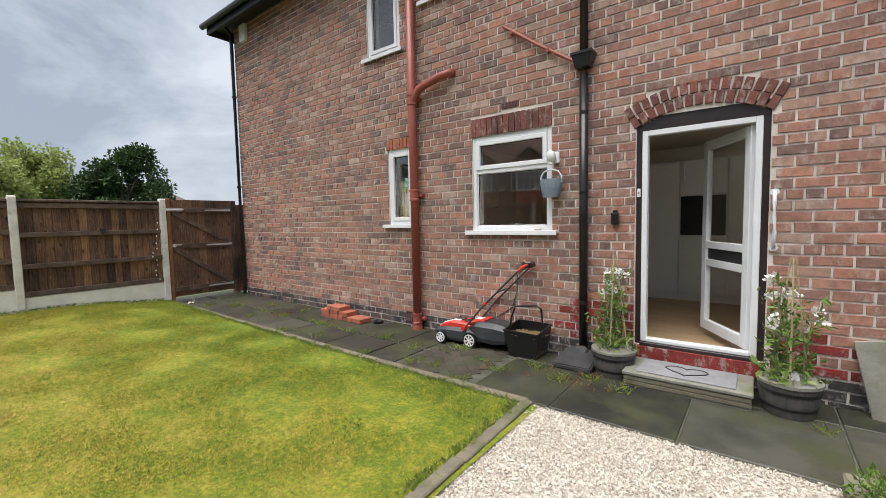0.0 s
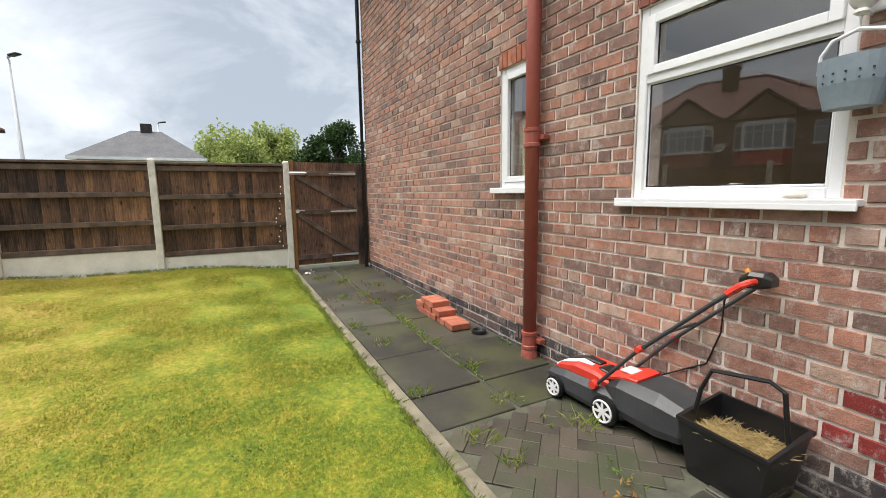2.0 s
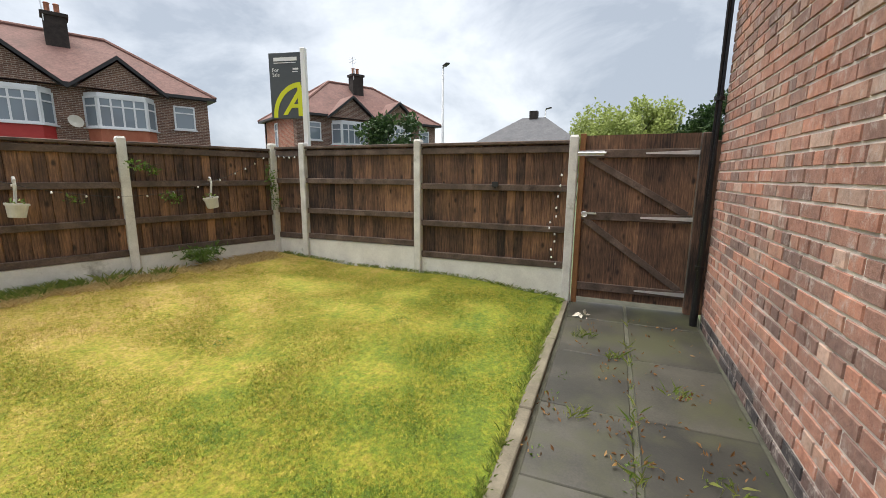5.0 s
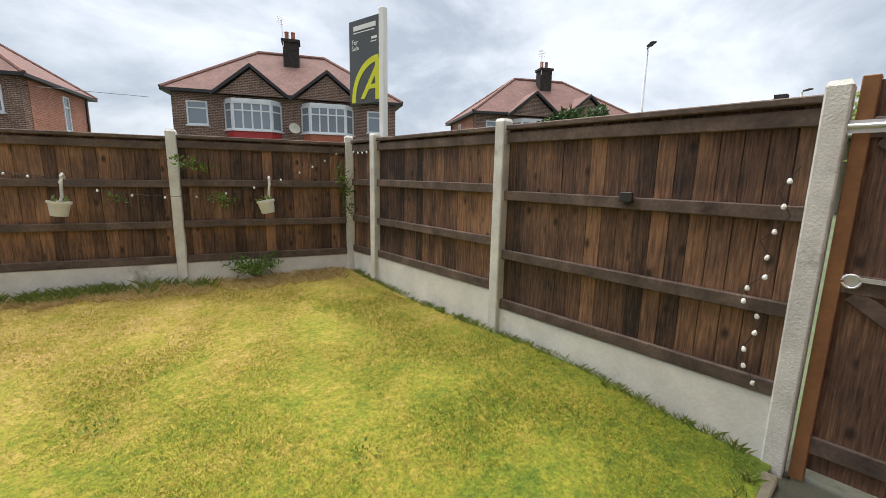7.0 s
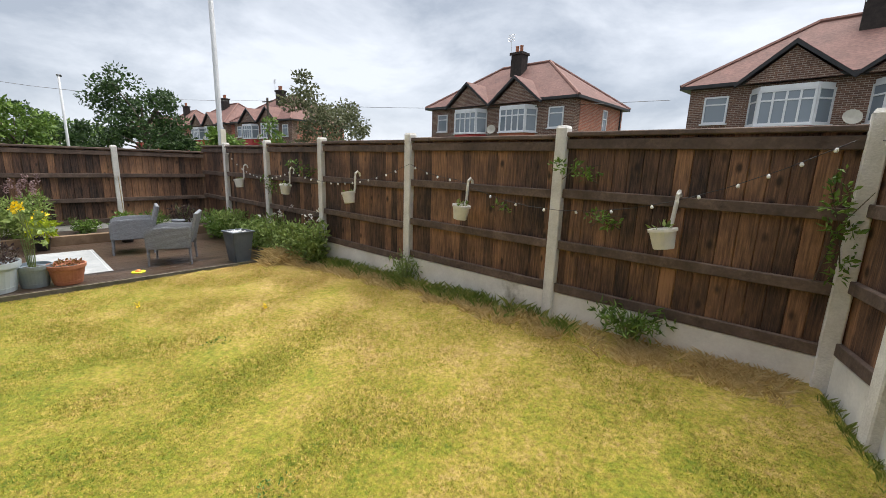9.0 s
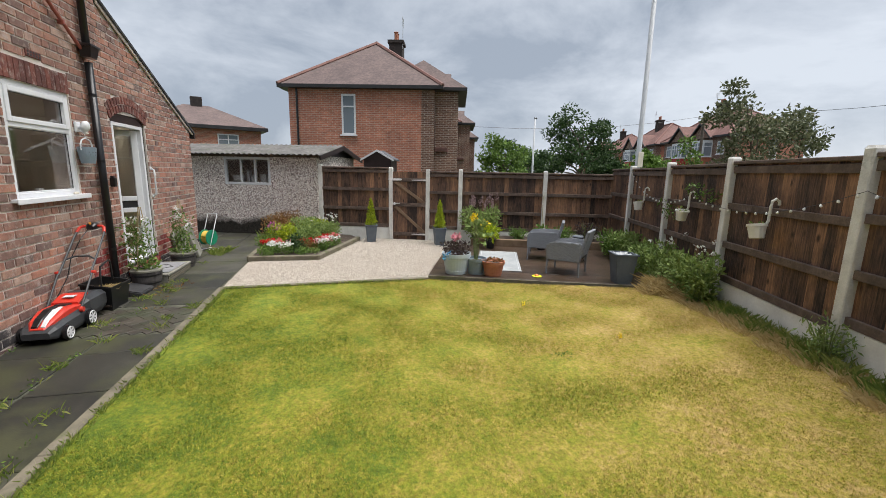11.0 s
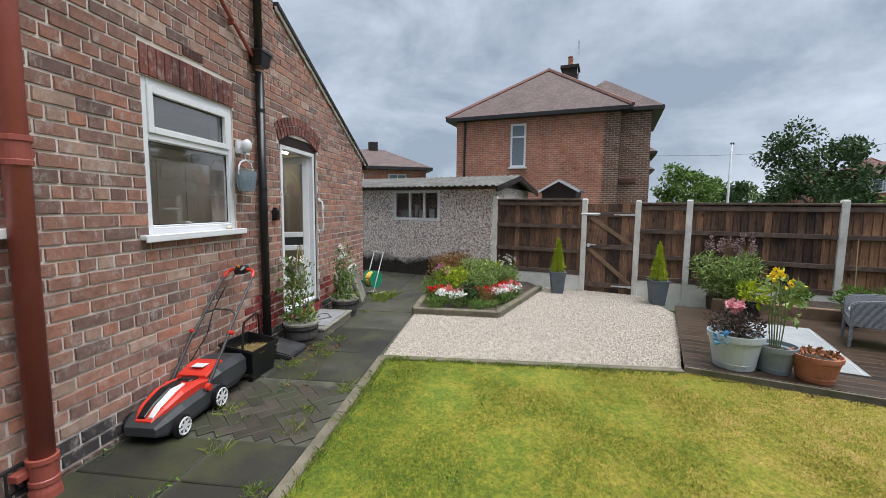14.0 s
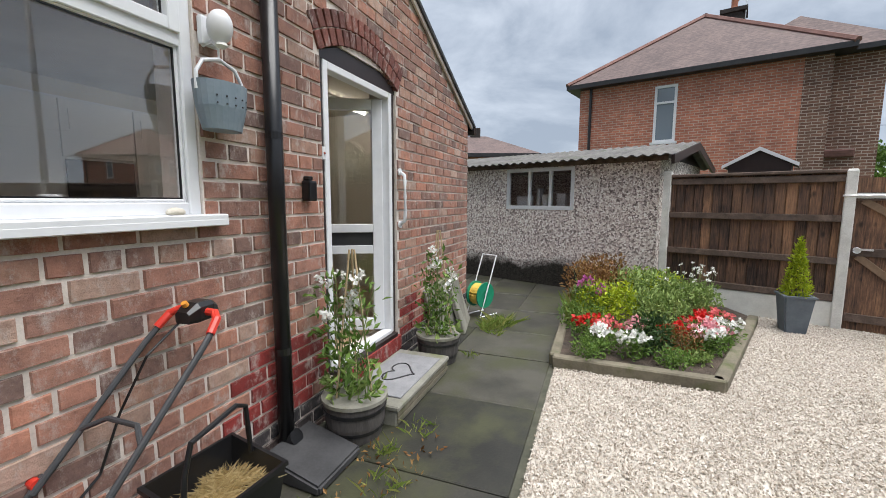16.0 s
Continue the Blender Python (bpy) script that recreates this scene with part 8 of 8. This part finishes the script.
def hull(secs):
    """Loft of rounded-rectangle sections (x, half width, z0, z1)."""
    bm = bmesh.new()
    rings = []
    for x, w, z0, z1 in secs:
        c = min(w, (z1 - z0) / 2) * 0.45
        rings.append([bm.verts.new(p) for p in ((x, -w, z0 + c), (x, -w + c * .4, z0), (x, w - c * .4, z0), (x, w, z0 + c), (x, w, z1 - c), (x, w - c, z1), (x, -w + c, z1), (x, -w, z1 - c))])
    for A_, B_ in zip(rings, rings[1:]):
        for k in range(8):
            bm.faces.new((A_[k], A_[(k + 1) % 8], B_[(k + 1) % 8], B_[k]))
    bm.faces.new(rings[0])
    bm.faces.new(rings[-1][::-1])
    bmesh.ops.recalc_face_normals(bm, faces=bm.faces[:])
    return bm


part("deck_shell", hull([(-0.06, 0.11, 0.07, 0.13), (0.0, 0.15, 0.05, 0.17), (0.15, 0.165, 0.045, 0.20), (0.42, 0.165, 0.045, 0.21), (0.60, 0.155, 0.06, 0.20)]), M_mgrey, mw)
part("motor_cover", hull([(-0.03, 0.06, 0.12, 0.16), (0.05, 0.10, 0.15, 0.22), (0.20, 0.12, 0.18, 0.27), (0.36, 0.12, 0.19, 0.27), (0.48, 0.13, 0.18, 0.25)]), M_mred, mw, "bright red motor cover")
part("front_flash", hull([(-0.015, 0.018, 0.165, 0.182), (0.06, 0.026, 0.20, 0.232), (0.20, 0.030, 0.250, 0.279), (0.30, 0.012, 0.262, 0.281)]), M_hub, mw, "white flash on the cover").location.y = -0.042
part("front_panel", hull([(-0.018, 0.026, 0.164, 0.186), (0.06, 0.036, 0.20, 0.240), (0.20, 0.038, 0.255, 0.287), (0.32, 0.030, 0.262, 0.285)]), M_black, mw, "black panel on the nose of the cover").location.y = 0.022
part("carry_recess", hull([(0.345, 0.052, 0.255, 0.276), (0.37, 0.06, 0.255, 0.280), (0.44, 0.06, 0.250, 0.272), (0.455, 0.052, 0.245, 0.266)]), M_black, mw, "black carrying recess")
part("grass_box", hull([(0.46, 0.13, 0.10, 0.26), (0.56, 0.165, 0.08, 0.31), (0.80, 0.165, 0.07, 0.31), (0.93, 0.15, 0.09, 0.28), (0.97, 0.12, 0.11, 0.24)]), M_mgrey, mw, "charcoal grass box")
part("flap", hull([(0.44, 0.12, 0.25, 0.28), (0.60, 0.12, 0.30, 0.325), (0.66, 0.11, 0.305, 0.325)]), M_mred, mw, "red grass box flap")
part("label", newbox(0.50, 0.58, -0.05, 0.05, 0.318, 0.322), M_hub, mw)
for x_, s, r in ((0.09, -1, 0.075), (0.09, 1, 0.075), (0.50, -1, 0.09), (0.50, 1, 0.09)):
    y_ = s * 0.18
    b = bmesh.new()
    cyl(b, (x_, y_ - 0.02, r), (x_, y_ + 0.02, r), r, seg=24)
    bmesh.ops.bevel(b, geom=[e for e in b.edges if len(e.link_faces) == 2 and e.calc_face_angle(0) > 1], offset=0.008, segments=2, affect='EDGES')
    w_ = part("wheel", b, M_black, mw)
    hb = bmesh.new()
    yo = y_ + s * 0.021
    for k in range(7):
        a = 2 * math.pi * k / 7
        box(hb, -0.008, 0.008, -0.003, 0.003, 0.012, r * 0.72, 0, pose(x_, yo, r, 0, math.degrees(a), 0))
    ringp = [(x_ + r * 0.72 * math.cos(a), yo, r + r * 0.72 * math.sin(a)) for a in np.linspace(0, 2 * math.pi, 25)]
    tube(hb, ringp, 0.007, 6)
    cyl(hb, (x_, yo - 0.004, r), (x_, yo + 0.004, r), 0.016, seg=12)
    o = new("hub", mesh_of("hub", hb, M_hub))
    o.parent = w_
    o["label"] = "pale spoked hub"
for s in (-1, 1):
    part("handle_bar", tube(bmesh.new(), [(0.40, s * 0.15, 0.20), (0.68, s * 0.155, 0.52), (0.72, s * 0.155, 0.56)], 0.011, 8), M_mgrey, mw)
    part("handle_bar", tube(bmesh.new(), [(0.68, s * 0.145, 0.52), (1.05, s * 0.14, 0.88), (1.13, s * 0.13, 0.955)], 0.011, 8), M_mgrey, mw)
    part("clamp_knob", cyl(bmesh.new(), (0.70, s * 0.15, 0.54), (0.70, s * 0.19, 0.54), 0.02, 0.016, 10), M_mred, mw, "red clamp knob")
    part("pivot_knob", cyl(bmesh.new(), (0.40, s * 0.15, 0.21), (0.40, s * 0.18, 0.21), 0.03, 0.026, 12), M_mred, mw, "red pivot knob")
    part("grip", tube(bmesh.new(), [(1.10, s * 0.135, 0.93), (1.145, s * 0.12, 0.975), (1.165, s * 0.09, 0.99), (1.17, s * 0.045, 0.99)], 0.016, 8), M_mred, mw, "red hand grip")
part("cross_bar", tube(bmesh.new(), [(0.82, -0.14, 0.66), (0.86, -0.07, 0.69), (0.86, 0.07, 0.69), (0.82, 0.14, 0.66)], 0.009, 8), M_mgrey, mw)
part("switch_box", hull([(1.10, 0.035, 0.955, 1.00), (1.14, 0.05, 0.955, 1.03), (1.20, 0.05, 0.96, 1.03), (1.23, 0.035, 0.97, 1.01)]), M_black, mw, "black switch box")
part("switch_button", cyl(bmesh.new(), (1.12, -0.0, 1.02), (1.11, 0, 1.035), 0.012, seg=10), rough_mat("amber_button", [(0.3, (0.6, 0.25, 0.03)), (0.7, (0.7, 0.3, 0.05))], 0.4, 5, 40, 0), mw)
part("cable", tube(bmesh.new(), [(1.12, 0.03, 0.96), (1.0, 0.06, 0.86), (0.95, 0.15, 0.65), (0.88, 0.17, 0.45), (0.62, 0.16, 0.28), (0.45, 0.12, 0.24)], 0.005, 6), M_black, mw)

# spare grass box full of clippings
gbx = thing("grass_catcher", "open black plastic grass catcher with dry clippings", "grass catcher", pose(-1.99, 4.09, 0.0, 0, 0, -3))
b = bmesh.new()
o_ = [(-0.16, -0.13), (0.16, -0.13), (0.16, 0.13), (-0.16, 0.13)]
rg = []
for s, z_ in ((1.0, 0.0), (1.25, 0.27), (1.31, 0.27), (1.31, 0.29), (1.20, 0.29), (0.95, 0.03)):
    rg.append([b.verts.new((x_ * s, y_ * s, z_ + (0.05 if z_ > 0.1 and y_ > 0 else 0))) for x_, y_ in o_])
for A_, B_ in zip(rg, rg[1:]):
    for k in range(4):
        b.faces.new((A_[k], A_[(k + 1) % 4], B_[(k + 1) % 4], B_[k]))
b.faces.new(rg[0][::-1])
b.faces.new(rg[-1])
part("tub", b, M_black, gbx)
part("handle", tube(bmesh.new(), [(-0.19, -0.06, 0.28), (-0.17, -0.05, 0.42), (-0.13, -0.04, 0.53), (0.10, -0.0, 0.56), (0.155, 0.01, 0.53), (0.18, 0.02, 0.30)], 0.011, 8), M_black, gbx)
blades("clipping_heap", [(random.uniform(-.13, .13), random.uniform(-.09, .1), 0.215, 0.05, 90) for _ in range(16)], 0.032, 0.0009, M_dry, gbx, spread=1.5)
part("fill", newbox(-0.17, 0.17, -0.13, 0.13, 0.04, 0.21), M_soil, gbx)


# half-barrel pots with sweet peas
M_barrel = rough_mat("grey_barrel", [(0.2, (0.042, 0.038, 0.036)), (0.8, (0.11, 0.10, 0.095))], 0.6, 5, 40, 0.3, stretch=(4, 4, 0.6))
def barrel(x, y, r, h, lab, seed, hgt):
    rt = random.Random(seed)
    t = thing("barrel_pot", lab, "flower pot", (x, y, 0.0), group="barrel pots by the door")
    part("tub", lathe(bmesh.new(), [(r * 0.76, 0), (r * 0.79, 0.0), (r * 0.90, h * 0.4), (r * 0.96, h), (r * 0.90, h), (r * 0.86, h * 0.86)], 26), M_barrel, t)
    part("rim", lathe(bmesh.new(), [(r * 0.955, h - 0.02), (r * 1.0, h - 0.018), (r * 1.0, h + 0.004), (r * 0.93, h + 0.006)], 26), M_stone, t, "grey plastic rim")
    for z_ in (0.22, 0.68):
        rr = r * (0.79 + 0.19 * z_)
        part("hoop", lathe(bmesh.new(), [(rr, h * z_), (rr + 0.008, h * z_ + 0.002), (rr + 0.010, h * z_ + 0.022), (rr + 0.002, h * z_ + 0.024)], 26), M_black, t)
    part("soil", lathe(bmesh.new(), [(0.0, h * 0.82), (r * 0.88, h * 0.86), (0.0, h * 0.88)], 18), M_soil, t)
    for k in range(3):
        a = 2.1 * k + 0.5
        part("cane", tube(bmesh.new(), [(r * 0.65 * math.cos(a), r * 0.65 * math.sin(a), h * 0.7), (r * 0.08 * math.cos(a), r * 0.08 * math.sin(a), hgt + 0.12)], 0.006, 6), M_cane, t, "bamboo cane")
    sm_, cl_, fl = [], [], []
    for i in range(13):
        a = rt.uniform(0, 6.28)
        p0 = (r * 0.5 * math.cos(a), r * 0.5 * math.sin(a), h * 0.8)
        top_ = hgt * rt.uniform(0.62, 1.0)
        q = rt.uniform(0.03, 0.20)
        b2 = a + rt.uniform(-.7, .7)
        p2 = (q * math.cos(b2), q * math.sin(b2), top_)
        sm_.append([p0, (p0[0] * 0.9, p0[1] * 0.9, (h + top_) * 0.45), p2])
        for f in (0.15, 0.35, 0.55, 0.75, 0.92):
            cl_.append((p0[0] + (p2[0] - p0[0]) * f, p0[1] + (p2[1] - p0[1]) * f, h * 0.8 + (top_ - h * 0.8) * f, 0.08, 0.08, 0.06, 6))
        if i % 2:
            fl += [(p2[0] + rt.uniform(-.06, .06), p2[1] + rt.uniform(-.06, .06), top_ * rt.uniform(0.85, 1.02)) for _ in range(2)]
    stem_parts(sm_, 0.005, M_stem, t)
    leaf_cloud("leaves", cl_, 0.062, M_leaf, t, aspect=0.42)
    leaf_cloud("low_leaves", [(0.5 * r * math.cos(a), 0.5 * r * math.sin(a), h + 0.06, 0.11, 0.11, 0.07, 16) for a in (0, 1.5, 3, 4.5)], 0.075, M_leaf_pale, t, aspect=0.55)
    flower_head(t, "sweet_pea_flower", fl, 0.030, P_white, "white sweet pea flower", 14)
    return t


barrel(-1.07, 4.03, 0.20, 0.25, "grey half-barrel pot of white sweet peas on canes", 5, 1.02)
bt2 = barrel(0.21, 3.98, 0.20, 0.25, "grey half-barrel pot of white sweet peas with a plant tag", 9, 1.05)
part("plant_tag", newbox(-0.05, 0.05, -0.012, 0.0, 0.24, 0.34, 0.003), M_upvc, bt2, "white plant label").matrix_basis = pose(0.02, -0.12, 0, -20, 0, 8)

# wall sensor light and wall planter beside the window
sl_ = thing("security_light", "white plastic security light on the wall beside the window", "security light", (-1.745, WALL, 2.11))
part("base", newbox(-0.045, 0.045, -0.03, 0, -0.03, 0.09, 0.012, seg=2), M_upvc, sl_)
part("arm", tube(bmesh.new(), [(0, -0.02, 0.03), (0, -0.05, 0.03), (-0.01, -0.075, 0.035)], 0.016, 8), M_upvc, sl_)
hd = bmesh.new()
bmesh.ops.create_uvsphere(hd, u_segments=20, v_segments=12, radius=1, matrix=Matrix.LocRotScale((0, 0, 0), None, (0.052, 0.045, 0.068)))
part("head", hd, M_upvc, sl_, smooth=True).matrix_basis = pose(-0.015, -0.10, 0.035, 15, 0, -20)
part("lens", lathe(bmesh.new(), [(0.0, 0.0), (0.02, 0.0), (0.024, -0.012), (0.012, -0.022), (0.0, -0.024)], 14), M_whitepot, sl_).matrix_basis = pose(-0.015, -0.105, -0.030)
wp_ = thing("wall_planter", "grey plastic hanging planter with a white handle", "planter", pose(-1.765, WALL - 0.09, 1.72))
bk_ = bmesh.new()
rg = []
for s, z_ in ((0.72, 0.0), (0.92, 0.09), (1.0, 0.19), (0.96, 0.19), (0.84, 0.06)):
    rg.append([bk_.verts.new((0.12 * s * math.cos(a), 0.085 * s * math.sin(a), z_)) for a in np.linspace(0, 2 * math.pi, 24, endpoint=False)])
for A_, B_ in zip(rg, rg[1:]):
    for k in range(24):
        bk_.faces.new((A_[k], A_[(k + 1) % 24], B_[(k + 1) % 24], B_[k]))
bk_.faces.new(rg[0][::-1])
bk_.faces.new(rg[-1])
part("basket", bk_, M_bluepot2, wp_, smooth=False)
part("handle", tube(bmesh.new(), [(-0.115, 0, 0.15), (-0.112, 0, 0.22), (-0.08, 0, 0.27), (0.0, 0, 0.295), (0.08, 0, 0.27), (0.112, 0, 0.22), (0.115, 0, 0.15)], 0.008, 8), M_upvc, wp_)
part("hook", tube(bmesh.new(), [(0.0, 0.09, 0.36), (0.0, 0.03, 0.37), (0, 0, 0.34), (0, -0.0, 0.285)], 0.006, 6), M_upvc, wp_)
hol = bmesh.new()
for i in range(5):
    for j in range(2):
        a = math.radians(-130 + 20 * i)
        box(hol, -0.003, 0.003, -0.002, 0.002, -0.003, 0.003, 0, pose(0.1155 * math.cos(a), 0.083 * math.sin(a), 0.10 + 0.03 * j, 0, 0, math.degrees(a) + 90))
o = part("holes", hol, M_trim, wp_)
o["kind"] = "stuff"

# leaning slabs and hose reel past the door
ls = thing("leaning_slabs", "old grey paving slabs leaning on the wall", "paving slabs", (0.90, 3.92, 0.0))
for k in range(3):
    part("slab", newbox(-0.02, 0.03, -0.22, 0.22, 0, 0.60, 0.008), M_stone, ls).matrix_basis = pose(0.07 * k, 0.18, 0, -14 + 2 * k, 8, 70)
part("slab", newbox(-0.3, 0.3, -0.025, 0.025, 0, 0.62, 0.008), M_stone, ls).matrix_basis = pose(0.34, 0.12, 0.0, -18, 0, 12)
hr = thing("hose_reel", "green garden hose reel on a white metal frame", "hose reel", pose(1.75, 4.02, 0, 0, 0, -25))
M_green = rough_mat("green_plastic", [(0.3, (0.01, 0.19, 0.10)), (0.7, (0.02, 0.27, 0.15))], 0.4, 5, 40, 0.1)
M_yhose = rough_mat("yellow_hose", [(0.3, (0.6, 0.42, 0.06)), (0.7, (0.7, 0.5, 0.1))], 0.5, 8, 60, 0.2)
b = bmesh.new()
cyl(b, (0, -0.09, 0.27), (0, -0.075, 0.27), 0.16, seg=28)
cyl(b, (0, 0.075, 0.27), (0, 0.09, 0.27), 0.16, seg=28)
cyl(b, (0, -0.09, 0.27), (0, 0.09, 0.27), 0.06, seg=16)
part("drum", b, M_green, hr)
hz_ = bmesh.new()
for k in range(7):
    rr = 0.125
    tube(hz_, [(rr * math.cos(a), -0.06 + 0.02 * k, 0.27 + rr * math.sin(a)) for a in np.linspace(0, 2 * math.pi, 25)], 0.010, 6)
part("hose", hz_, M_yhose, hr)
fm = bmesh.new()
for s in (-0.11, 0.11):
    tube(fm, [(0.20, s, 0.01), (-0.12, s, 0.02), (-0.02, s, 0.27), (0.12, s, 0.62), (0.17, s, 0.75)], 0.009, 6)
tube(fm, [(0.17, -0.11, 0.75), (0.17, 0.11, 0.75)], 0.009, 6)
part("frame", fm, M_upvc, hr)
